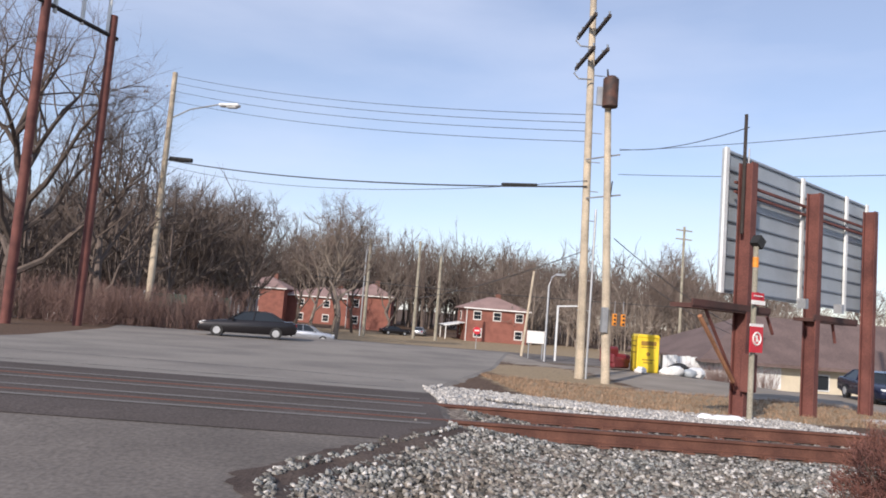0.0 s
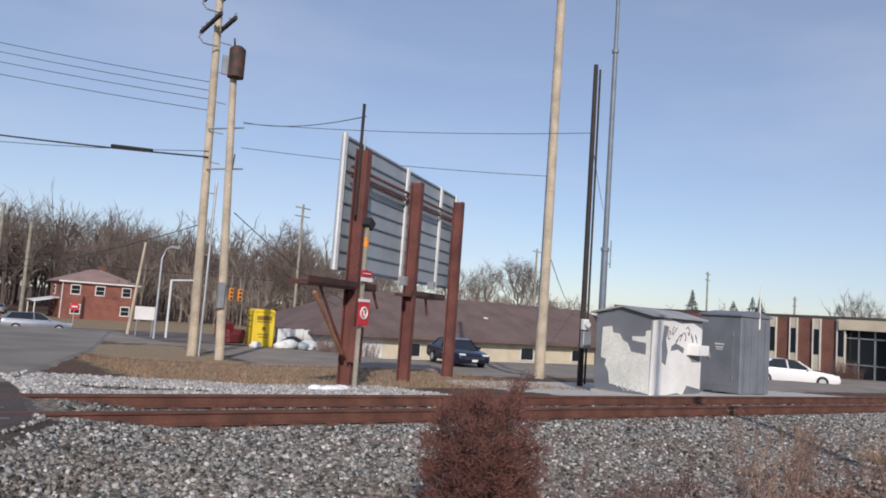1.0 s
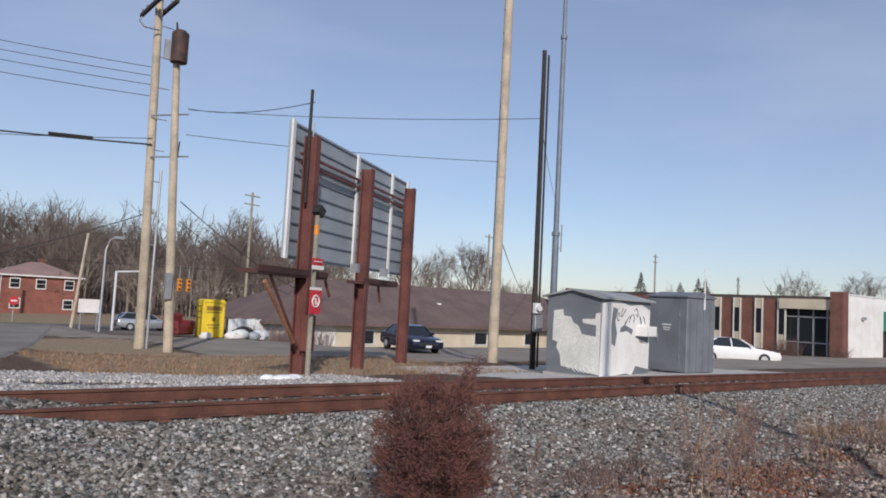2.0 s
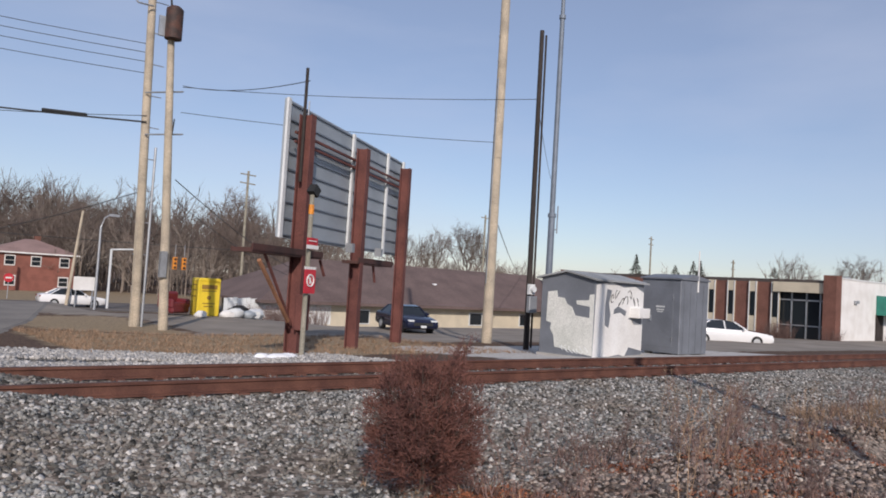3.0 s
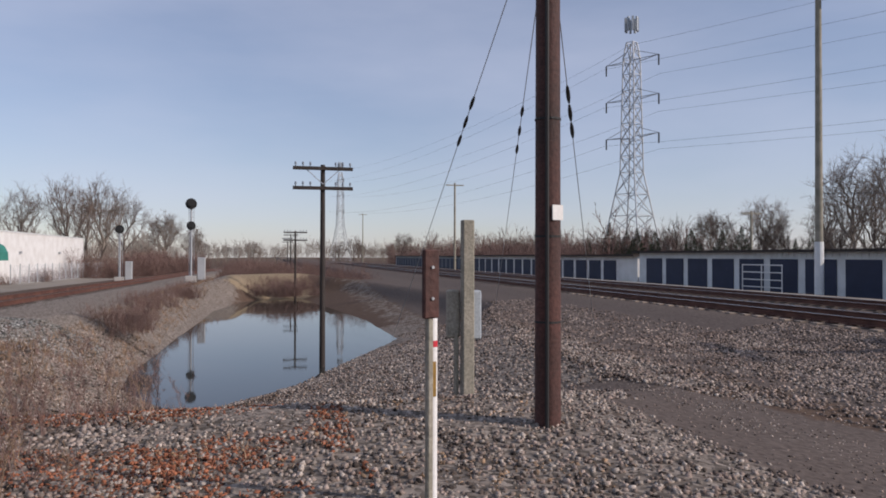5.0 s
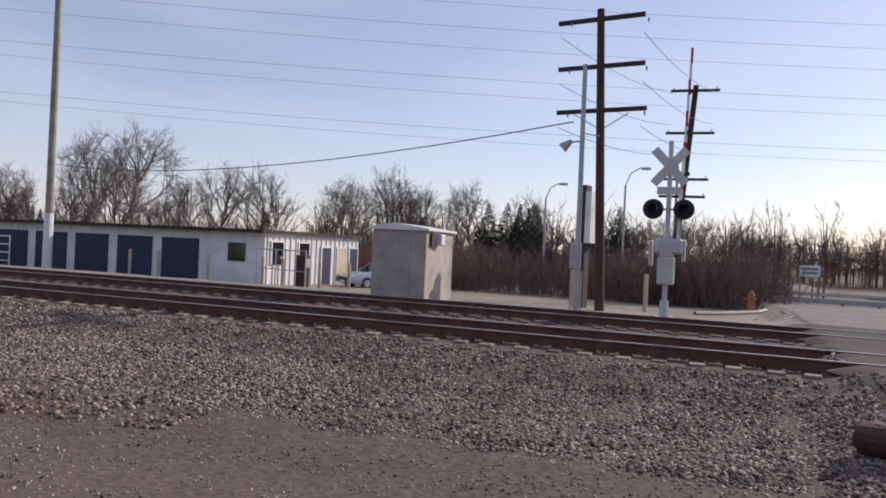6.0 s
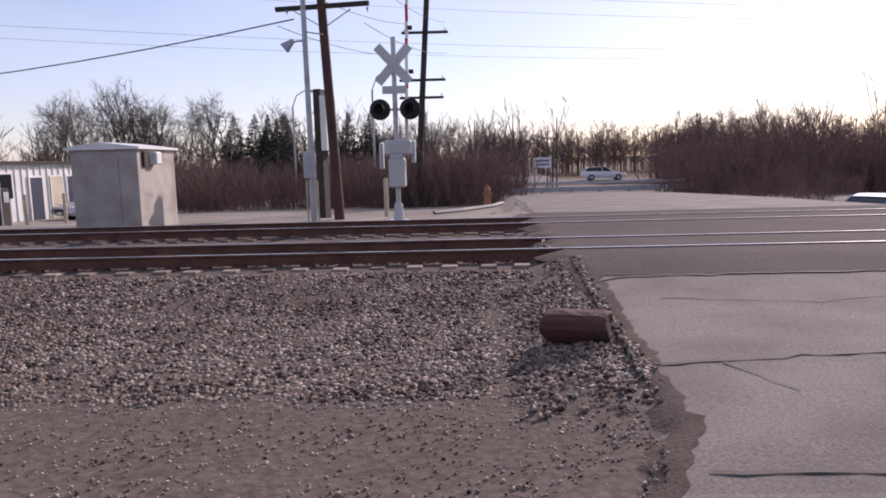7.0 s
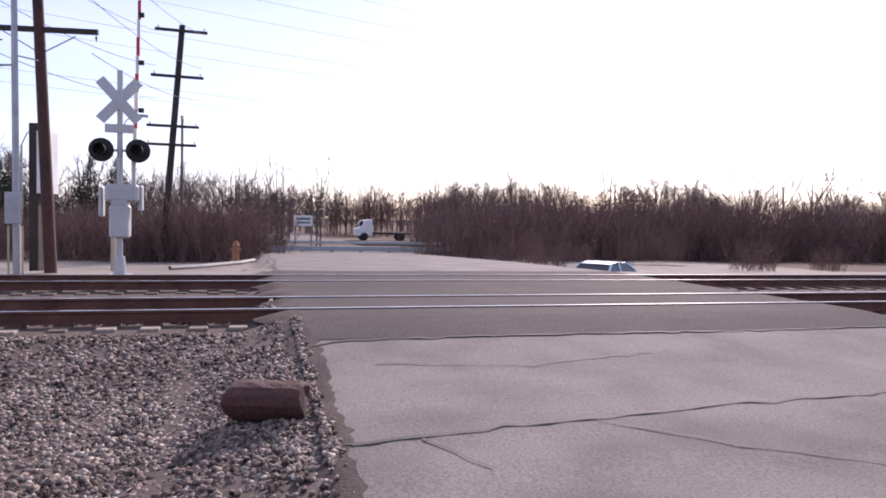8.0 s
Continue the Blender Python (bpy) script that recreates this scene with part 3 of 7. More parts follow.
# the leaning pair by the lot
TW1, TW2 = (7.72, 27.75), (8.3, 26.4)
p = plain_pole("utility_pole", "pale peeled wooden utility pole with double crossarms", *TW1, -0.68, 15.2, 0.17, 0.13, M_WOODPALE, (-0.35, 0.1), "twin wooden poles")
for zz in (13.75, 12.45):
    for xx in (-0.27, 0.27):
        part("crossarm", Shape().box((-0.3 + xx, 0.05, zz), (0.11, 2.5, 0.13)), M_BLACKWOOD, p)
        for yy in (-1.1, -0.5, 0.6, 1.15):
            part("insulator", Shape().tube((-0.3 + xx, yy, zz + 0.06), (-0.3 + xx, yy, zz + 0.2), 0.03, 0.045, 8), M_MAST, p)
    part("pin_bracket", Shape().path([(-0.3, -0.2, zz - 0.9), (-0.85, -0.3, zz - 0.95), (-1.05, -0.3, zz - 0.75), (-0.95, -0.3, zz - 0.62)], 0.03, 6), M_STEEL, p)
for i in range(9):
    part("step_bolt", Shape().tube((-0.28, 0, 2.6 + i * 1.15), (0.28, 0, 2.6 + i * 1.15), 0.018, 0.018, 6), M_STEEL, p)
part("riser_pipe", Shape().tube((0.2, -0.1, 0), (0.22, -0.06, 6.5), 0.045, 0.045, 8), M_STEEL, p)
part("guard_board", Shape().box((-0.16, -0.06, 1.9), (0.1, 0.16, 3.8)), M_WOODPALE, p)
p = plain_pole("utility_pole", "grey wooden pole topped by a rusty transformer", *TW2, -0.68, 10.2, 0.17, 0.12, M_WOODPALE, (-0.5, 0.1), "twin wooden poles")
part("transformer", Shape().tube((-0.5, -0.1, 10.15), (-0.5, -0.1, 11.2), 0.29, 0.29, 16).tube((-0.5, -0.1, 11.2), (-0.5, -0.1, 11.3), 0.29, 0.18, 16), M_TRANSFORMER, p, "dark rusted transformer can", smooth=True)
part("bracket", Shape().box((-0.88, 0, 10.55), (0.2, 0.1, 0.7)), M_STEEL, p)
part("bushing", Shape().tube((-0.62, -0.1, 11.25), (-0.66, -0.1, 11.57), 0.045, 0.03, 8), M_BLACK, p)
part("spacer_bolt", Shape().tube((-0.9, 1.2, 8.4), (0.0, -0.1, 8.4), 0.03, 0.03, 6), M_STEEL, p)
part("spacer_bolt", Shape().tube((-0.8, 1.2, 6.9), (0.1, -0.1, 6.9), 0.03, 0.03, 6), M_STEEL, p)
part("meter_box", Shape().box((-0.25, -0.15, 2.3), (0.22, 0.18, 0.9)), M_STEEL, p)
part("drop_cable", Shape().path([(-0.2, 0, 7.4), (-0.28, 0, 6.4), (-0.18, 0, 5.6), (-0.3, 0, 4.6), (-0.22, 0, 2.7)], 0.025), M_BLACK, p)

# pale tall pole, dark conduit pole and the lattice mast behind it
p = plain_pole("utility_pole", "tall pale wooden pole with climbing bolts", 18.35, 20.75, -0.55, 21.5, 0.2, 0.15, M_WOODPALE, (0.0, 0.0))
for i in range(16):
    part("step_bolt", Shape().tube((-0.26, 0, 4 + i * 0.95), (-0.1, 0, 4 + i * 0.95), 0.016, 0.016, 6), M_STEEL, p)
part("ground_wire", Shape().tube((-0.24, -0.05, 2.2), (-0.2, -0.05, 10), 0.02, 0.02, 6), M_STEEL, p)
p = plain_pole("service_pole", "dark wooden service pole with twin conduits and meter", 17.3, 17.68, -0.42, 10.75, 0.1, 0.075, M_BLACKWOOD, (0.0, 0.05))
part("conduit", Shape().tube((0.17, -0.05, 0), (0.13, -0.03, 10.6), 0.035, 0.035, 8), M_BLACKWOOD, p)
part("conduit", Shape().tube((-0.16, -0.08, 0), (-0.13, -0.06, 8.2), 0.03, 0.03, 8), M_BLACKWOOD, p)
part("meter_box", Shape().box((-0.05, -0.2, 1.45), (0.36, 0.16, 0.55)), M_STEEL, p, "grey steel meter box", bevel=0.02)
part("meter", Shape().tube((-0.05, -0.12, 1.95), (-0.05, -0.3, 1.95), 0.11, 0.1, 12).box((-0.05, -0.14, 1.95), (0.26, 0.1, 0.34)), M_PANELTRIM, p, "round electric meter")

mast = thing("monopole_mast", "slim blue-grey steel monopole radio mast", "radio mast", pose(58, 54, -2.2))
for z0, z1, r0, r1 in ((0, 12, 0.4, 0.35), (12, 34, 0.3, 0.26), (34, 60, 0.22, 0.17)):
    sec = part("section", Shape().tube((0, 0, z0), (0, 0, z1), r0, r1, 14), M_MAST, mast, smooth=True)
    part("flange", Shape().tube((0, 0, z1 - 0.3), (0, 0, z1 + 0.1), r1 + 0.1, r1 + 0.1, 14), M_MAST, sec)
part("antenna", Shape().tube((0.9, 0, 10), (0.9, 0, 13), 0.08, 0.08, 6).tube((0.3, 0, 10.4), (0.9, 0, 10.4), 0.05, 0.05, 6), M_STEEL, mast)

# street-lamp pole west of the road
p = plain_pole("street_lamp", "grey wooden pole with a cobra-head street lamp", -15.6, 51.6, -1.2, 17.8, 0.24, 0.17, M_WOODPALE, (0.1, 0), "street lamps")
part("arm", Shape().path([(0.1, 0, 14.5), (1.5, -0.4, 15.2), (3.6, -1.0, 15.6)], 0.05, 6), M_STEEL, p)
part("lamp_head", Shape().box((4.3, -1.2, 15.55), (1.5, 0.5, 0.22), -16).box((4.5, -1.25, 15.42), (0.8, 0.4, 0.14), -16), M_PANELTRIM, p, "pale cobra-head luminaire", bevel=0.08)
part("cable_splice", Shape().tube((0.4, 0, 11.7), (2.0, -0.5, 11.6), 0.16, 0.16, 8), M_BLACK, p)


def far_lamp(x, y, z, h, dx, dy):
    ob = thing("street_lamp", "thin grey steel street lamp with a curved arm", "street lamp", pose(x, y, z), "street lamps")
    part("pole", Shape().tube((0, 0, 0), (0, 0, h * 0.86), 0.11, 0.08, 8), M_STEEL, ob)
    part("arm", Shape().path([(0, 0, h * 0.86), (dx * 0.25, dy * 0.25, h * 0.96), (dx * 0.7, dy * 0.7, h), (dx, dy, h)], 0.05, 6), M_STEEL, ob)
    part("lamp_head", Shape().box((dx, dy, h - 0.05), (0.7, 0.35, 0.18)), M_STEEL, ob)


far_lamp(7.5, -60, -0.9, 9.9, -1.6, 0.3)
far_lamp(14, -60, -0.9, 8.6, -1.5, 0.2)
far_lamp(53, -62, -0.9, 9.2, 3.0, 0)
far_lamp(-2.0, 98, -2.8, 13.5, 2.6, -0.5)

# dark reddish pole close to the path, with guy strands behind it
DK = Vector((6.52, -1.81, -0.15))
p = plain_pole("utility_pole", "reddish creosoted pole with an old white notice and a conduit", *DK, 12.0, 0.125, 0.095, M_WOODDARK, (0.0, 0.0))
part("conduit", Shape().tube((-0.13, 0.06, -0.1), (-0.115, 0.055, 11), 0.02, 0.02, 8), M_BLACK, p, "black cable riser")
part("notice", Shape().box((-0.115, -0.05, 2.13), (0.012, 0.13, 0.14), 20), M_WHITE, p, "torn white paper notice")
for zz in (1.1, 1.9, 3.0):
    part("strap", Shape().tube((0, 0, zz), (0, 0, zz + 0.02), 0.124, 0.124, 14), M_BLACK, p)


def guy(a, b, bobs, label):
    a, b = Vector(a), Vector(b)
    ob = thing("guy_wire", label, "guy wire", Matrix.Translation(a), "guy wires")
    part("strand", Shape().tube((0, 0, 0), b - a, 0.006, 0.006, 5), M_STEEL, ob)
    d = (b - a).normalized()
    L = (b - a).length
    for f in bobs:
        c = d * L * f
        part("strain_insulator", Shape().tube(c - d * 0.16, c - d * 0.06, 0.014, 0.026, 8).tube(c - d * 0.06, c + d * 0.06, 0.026, 0.026, 8).tube(c + d * 0.06, c + d * 0.16, 0.026, 0.014, 8), M_BLACK, ob, "dark strain insulator")


guy((22.0, -3.0, -1.0), (6.54, -1.78, 5.05), (0.72, 0.752, 0.782), "slanting guy strand with dark strain insulators")
guy((26.0, -7.6, -0.55), (6.54, -1.82, 4.75), (0.74, 0.775, 0.808), "slanting guy strand with dark strain insulators")
guy((15.4, -6.6, -0.4), (6.55, -1.85, 4.6), (0.727, 0.76, 0.793), "slanting guy strand with dark strain insulators")

# grey post with a terminal box, and the white marker post
ob = thing("wooden_post", "grey square wooden post carrying a small terminal box", "post", pose(8.84, -1.68, -0.15))
part("post", Shape().box((0, 0, 1.0), (0.145, 0.145, 2.35)), M_WOODGREY, ob, bevel=0.012)
part("terminal_box", Shape().box((0.14, -0.1, 0.98), (0.14, 0.22, 0.62)), M_PANEL, ob, "grey-green metal terminal box", bevel=0.02)
part("terminal_box", Shape().box((0.1, 0.16, 1.0), (0.12, 0.16, 0.6)), M_WOODGREY, ob, bevel=0.02)
part("cable_pipe", Shape().tube((0.05, 0.13, -0.2), (0.05, 0.13, 0.75), 0.03, 0.03, 8), M_WOODGREY, ob)
ob = thing("marker_post", "white plastic pipeline marker post with a dark red cap", "marker post", pose(4.64, -0.26, -0.1, 0, 0, 15))
part("tube", Shape().tube((0, 0, -0.1), (0, 0, 1.3), 0.035, 0.035, 14), M_WHITE, ob, smooth=True)
part("band", Shape().tube((0, 0, 1.1), (0, 0, 1.14), 0.0365, 0.0365, 14), M_REDSIGN, ob, "red band")
part("cap", Shape().tube((0, 0, 1.3), (0, 0, 1.45), 0.037, 0.037, 14).tube((0, 0, 1.45), (0, 0, 1.47), 0.037, 0.024, 14), M_DARKRED, ob, "dark red sleeve")
part("sticker", Shape().box((-0.0365, 0.004, 0.9), (0.004, 0.03, 0.22)), M_PRINT, ob, "weathered tan sticker")
ob = thing("wooden_stake", "weathered timber stake carrying a dark rusted plate", "stake", pose(3.57, 0.0, -0.08, 0, 0, 20))
part("stake", Shape().box((0, 0, 0.68), (0.034, 0.03, 1.5)), M_WOODGREY, ob, bevel=0.005)
part("plate", Shape().box((-0.012, 0.0, 1.52), (0.03, 0.085, 0.33)), M_WOODDARK, ob, "dark rust-brown upper plate", bevel=0.006)
part("bolt", Shape().tube((-0.03, 0, 1.45), (-0.036, 0, 1.45), 0.008, 0.008, 8).tube((-0.03, 0, 1.6), (-0.036, 0, 1.6), 0.008, 0.008, 8), M_STEEL, ob)

# signals beside the branch track
def rail_signal(x, y, z, h, label, heads):
    ob = thing("railroad_signal", label, "railroad signal", pose(x, y, z), "railroad signals")
    part("mast", Shape().tube((0, 0, 0), (0, 0, h), 0.09, 0.07, 10), M_STEEL, ob, smooth=True)
    part("base", Shape().box((0, 0, 0.15), (0.8, 0.8, 0.5)), M_CONCRETE, ob, bevel=0.03)
    for zz, r in heads:
        part("target", Shape().tube((-0.12, 0, zz), (-0.09, 0, zz), r, r, 20), M_BLACK, ob, "round black signal target")
        part("lamp_case", Shape().tube((-0.35, 0, zz), (0.2, 0, zz), r * 0.5, r * 0.5, 12), M_BLACK, ob)
    part("relay_case", Shape().box((0.1, -0.75, 0.95), (0.6, 0.55, 1.7)), M_SILVER, ob, "silver relay case", bevel=0.03)
    part("ladder", Shape().tube((0.35, 0.18, 0), (0.2, 0.18, h - 0.6), 0.02, 0.02, 5).tube((0.35, -0.18, 0), (0.2, -0.18, h - 0.6), 0.02, 0.02, 5), M_STEEL, ob)
    for i in range(int((h - 0.8) / 0.35)):
        zz = 0.3 + i * 0.35
        part("rung", Shape().tube((0.35 - 0.15 * zz / h, 0.18, zz), (0.35 - 0.15 * zz / h, -0.18, zz), 0.015, 0.015, 4), M_STEEL, ob)


rail_signal(57.5, 6.3, -0.35, 6.15, "tall silver signal mast with two black round heads", [(5.85, 0.42), (4.2, 0.33)])
rail_signal(70, 13.6, -0.75, 5.0, "silver signal mast beyond the track", [(4.7, 0.38)])


# ---- north side things ----
def i_beam(x, h):
    """An upright steel beam with two flanges and a web."""
    half = [(-0.13, -0.165), (0.13, -0.165), (0.13, -0.135), (0.015, -0.135), (0.015, 0.135), (0.13, 0.135)]
    ring = half + [(-a, -b) for a, b in half]
    n = len(ring)
    s = Shape()
    for z in (-0.4, h):
        s.v += [(x + a, b, z) for a, b in ring]
    s.f = [(i, (i + 1) % n, n + (i + 1) % n, n + i) for i in range(n)] + [tuple(range(n)), tuple(range(2 * n - 1, n - 1, -1))]
    return s


U = Vector((0.816, 0.579, 0))
NB = Vector((-0.579, 0.816, 0))
BB0 = Vector((8.05, 16.45, 0))
rz = math.degrees(math.atan2(U.y, U.x))
bb = thing("billboard", "back of a billboard on three rust-red steel posts", "billboard", Matrix.Translation((BB0.x, BB0.y, -0.55)) @ pose(0, 0, 0, 0, 0, rz))
for k, (sx, h) in enumerate(((0.0, 5.95), (3.65, 5.85), (7.55, 5.95))):
    part("post", i_beam(sx, h), M_RUST, bb, "rust-red steel beam")
part("panel", Shape().box((3.8, 0.36, 4.6), (8.6, 0.05, 3.3)), M_PANEL, bb, "grey sheet-metal panel")
for i in range(9):
    part("rib", Shape().box((3.8, 0.32, 3.02 + i * 0.395), (8.55, 0.04, 0.035)), M_MAST, bb, "dark horizontal rib")
for sx in (-0.47, 3.55, 6.5, 8.07):
    part("stringer", Shape().box((sx, 0.28, 4.6), (0.14, 0.06, 3.32)), M_PANELTRIM, bb, "white vertical strip")
for zz in (5.28, 5.5):
    part("brace_rail", Shape().box((3.8, 0.2, zz), (8.0, 0.06, 0.06)), M_RUST, bb)
for sx, a in ((-2.4, 3.4), (3.4, 2.9)):
    part("catwalk_beam", Shape().box((sx + a / 2, 0.1, 2.55), (a, 0.5, 0.09)).box((sx + a / 2, -0.15, 2.62), (a, 0.04, 0.14)), M_WOODDARK, bb, "dark rusty catwalk beam")
part("bracket", Shape().tube((-1.6, 0, 2.5), (-0.15, 0, 0.9), 0.04, 0.04, 6), M_RUST, bb)
part("bracket", Shape().tube((-2.0, -0.1, 2.35), (-0.5, -0.1, 1.0), 0.05, 0.05, 6), M_RUSTBRIGHT, bb, "orange-rusted strut")
part("bracket", Shape().tube((5.0, 0, 2.5), (5.2, 0, 2.0), 0.04, 0.04, 6), M_RUST, bb)
part("bracket", Shape().tube((1.2, 0, 2.5), (1.5, 0, 2.1), 0.04, 0.04, 6), M_RUST, bb)
part("switch_box", Shape().box((-0.05, -0.22, 1.2), (0.36, 0.22, 0.85)), M_RUST, bb, bevel=0.02)
part("service_mast", Shape().tube((-0.2, 0, 4.3), (-0.2, 0, 7.05), 0.04, 0.04, 8), M_BLACKWOOD, bb)
part("service_mast", Shape().tube((0.2, 0.1, 5.6), (0.2, 0.1, 6.35), 0.018, 0.018, 6), M_STEEL, bb)
for sx in (2.4, 4.6):
    part("flood_lamp", Shape().box((sx, -0.3, 2.9), (0.16, 0.2, 0.24)), M_STEEL, bb)

sg = thing("warning_sign_post", "grey post with a red no-trespassing sign and a red plaque", "warning sign", pose(7.9, 15.7, -0.45, 0, 0, 26))
part("post", Shape().tube((0, 0, -0.1), (0, 0, 3.85), 0.06, 0.055, 10), M_WOODGREY, sg)
part("cap", Shape().box((0.05, 0, 3.95), (0.22, 0.2, 0.22), tilt=Matrix.Rotation(radians(35), 3, "Y")), M_BLACK, sg, "black cap")
part("collar", Shape().tube((0, 0, 3.4), (0, 0, 3.62), 0.064, 0.062, 10), M_ORANGE, sg)
q = part("sign", Shape().box((0, -0.09, 1.85), (0.42, 0.02, 0.55)), M_REDSIGN, sg, "red square sign with a white ring")
part("border", Shape().box((0, -0.085, 2.155), (0.44, 0.02, 0.06)).box((0, -0.085, 1.60), (0.36, 0.022, 0.05)), M_WHITE, q)
ring = Shape()
for i in range(20):
    a, b = 2 * math.pi * i / 20, 2 * math.pi * (i + 1) / 20
    ring.tube((0.13 * math.cos(a), -0.106, 1.87 + 0.13 * math.sin(a)), (0.13 * math.cos(b), -0.106, 1.87 + 0.13 * math.sin(b)), 0.02, 0.02, 5, False)
ring.tube((-0.09, -0.106, 1.96), (0.09, -0.106, 1.78), 0.018, 0.018, 5).box((0, -0.104, 1.87), (0.05, 0.01, 0.14))
part("ring", ring, M_WHITE, q)
q = part("plaque", Shape().tube((0, -0.08, 2.72), (0, -0.1, 2.72), 0.14, 0.14, 18).box((0, -0.09, 2.72), (0.4, 0.02, 0.26)), M_REDSIGN, sg, "red and white plaque", bevel=0.0)
part("stripe", Shape().box((0, -0.106, 2.64), (0.46, 0.01, 0.09)).box((0, -0.106, 2.78), (0.3, 0.01, 0.02)), M_WHITE, q)

# relay cabin with peeled paint
cab = thing("relay_cabin", "grey metal relay cabin with flaking white paint and graffiti", "relay cabin", pose(17.25, 14.9, -0.3, 0, 0, 10.5))
W2, D2, H2 = 3.15, 1.75, 2.25
body = Shape().box((0, 0, H2 / 2), (W2, D2, H2))
part("body", body, M_GREYPAINT, cab, bevel=0.02)
roof = Shape()
for k in (-1, 1):
    roof.add([(-W2 / 2 - 0.12, k * (D2 / 2 + 0.12), H2 - 0.02), (W2 / 2 + 0.12, k * (D2 / 2 + 0.12), H2 - 0.02), (W2 / 2 + 0.12, 0, H2 + 0.2), (-W2 / 2 - 0.12, 0, H2 + 0.2),
              (-W2 / 2 - 0.12, k * (D2 / 2 + 0.12), H2 - 0.07), (W2 / 2 + 0.12, k * (D2 / 2 + 0.12), H2 - 0.07), (W2 / 2 + 0.12, 0, H2 + 0.15), (-W2 / 2 - 0.12, 0, H2 + 0.15)],
             [(0, 1, 2, 3), (4, 5, 6, 7), (0, 1, 5, 4), (0, 3, 7, 4), (1, 2, 6, 5)])
part("roof", roof, M_CABINROOF, cab)
part("gable", Shape().add([(-W2 / 2, -D2 / 2, H2 - 0.01), (-W2 / 2, D2 / 2, H2 - 0.01), (-W2 / 2, 0, H2 + 0.15), (-W2 / 2 + 0.04, -D2 / 2, H2 - 0.01), (-W2 / 2 + 0.04, D2 / 2, H2 - 0.01), (-W2 / 2 + 0.04, 0, H2 + 0.15)], [(0, 1, 2), (3, 4, 5), (0, 1, 4, 3), (1, 2, 5, 4), (2, 0, 3, 5)]), M_GREYPAINT, cab)
WEST = [(0.13, 0.80), (0.3, 0.82), (0.32, 0.74), (0.45, 0.73), (0.5, 0.66), (0.6, 0.62), (0.66, 0.52), (0.92, 0.5), (0.92, 0.64), (0.68, 0.66), (0.67, 0.71), (0.9, 0.72), (0.91, 0.79), (0.99, 0.8), (0.99, 0.03), (0.62, 0.07), (0.3, 0.1), (0.27, 0.25), (0.2, 0.33), (0.22, 0.4), (0.12, 0.42)]
wp = Shape().prism([(-D2 / 2 + u * D2, v * H2) for u, v in WEST], -0.006, 0.006)
wp.v = [(-W2 / 2 - 0.004 + y, -x, z) for x, y, z in wp.v]
# The west face's dimmer light is put into a greyer white than the south's.
part("paint_patch", wp, M_WHITE_DIM, cab, "flaking white paint")
SOUTH = [(0.0, 0.02), (0.12, 0.0), (0.5, 0.03), (0.62, 0.0), (0.7, 0.12), (0.98, 0.06), (0.99, 0.86), (0.8, 0.93), (0.55, 0.91), (0.3, 0.97), (0.02, 0.92)]
sp = Shape().prism([(-W2 / 2 + u * W2, v * H2) for u, v in SOUTH], -D2 / 2 - 0.009, -D2 / 2 + 0.005)
part("paint_patch", sp, M_WHITE, cab, "flaking white paint")
for poly in ([(0.2, 0.42), (0.27, 0.38), (0.3, 0.55), (0.26, 0.7), (0.31, 0.86), (0.22, 0.88), (0.19, 0.65)], [(0.36, 0.56), (0.5, 0.58), (0.6, 0.53), (0.62, 0.6), (0.45, 0.66), (0.37, 0.62)], [(0.66, 0.5), (0.95, 0.42), (0.96, 0.5), (0.8, 0.55)]):
    gp = Shape().prism([(-W2 / 2 + u * W2, v * H2) for u, v in poly], -D2 / 2 - 0.014, -D2 / 2 - 0.008)
    part("bare_patch", gp, M_GREYPAINT, cab, "bare grey metal")
part("shelf_box", Shape().box((W2 * 0.32, -D2 / 2 - 0.16, H2 * 0.58), (0.75, 0.32, 0.3)), M_WHITE, cab, "white wall-mounted box", bevel=0.015)
for k in range(7):
    x0, z0 = -W2 / 2 + (0.3 + 0.09 * k) * W2, H2 * (0.76 + 0.06 * math.sin(k * 2))
    pts = [(x0 + 0.12 * math.cos(a * 0.9 + k) + 0.03 * a, -D2 / 2 - 0.013, z0 + 0.13 * math.sin(a * 1.1 + k * 1.7)) for a in range(6)]
    part("graffiti", Shape().path(pts, 0.012), M_BLACKWOOD, cab, "black spray-paint scrawl")
for k in range(6):
    y0, z0 = D2 / 2 - (0.42 + 0.09 * k) * D2, H2 * 0.09
    pts = [(-W2 / 2 - 0.013, y0 - 0.07 * math.cos(a * 1.3 + k) - 0.01 * a, z0 + 0.1 * math.sin(a * 0.9 + k)) for a in range(5)]
    part("graffiti", Shape().path(pts, 0.01), M_PANELTRIM, cab, "pale spray-paint scrawl")
part("foundation", Shape().box((0, 0, -0.08), (W2 + 0.1, D2 + 0.1, 0.2)), M_CONCRETE, cab)

gc = thing("signal_cabinet", "tall grey steel signal cabinet with a vented door", "signal cabinet", pose(21.8, 15.1, -0.33, 0, 0, 1))
part("body", Shape().box((0.06, 0, 1.24), (1.72, 1.5, 2.48)), M_GREYPAINT, gc, bevel=0.02)
part("roof", Shape().prism([(-0.86, 2.48), (0.98, 2.48), (0.98, 2.53), (0.06, 2.68), (-0.86, 2.53)], -0.8, 0.8), M_GREYPAINT, gc)
d = part("door", Shape().box((-0.79, 0, 1.2), (0.03, 0.98, 2.0)), M_GREYPAINT, gc, bevel=0.008)
part("handle", Shape().box((-0.825, 0.36, 1.15), (0.04, 0.05, 0.2)), M_STEEL, d)
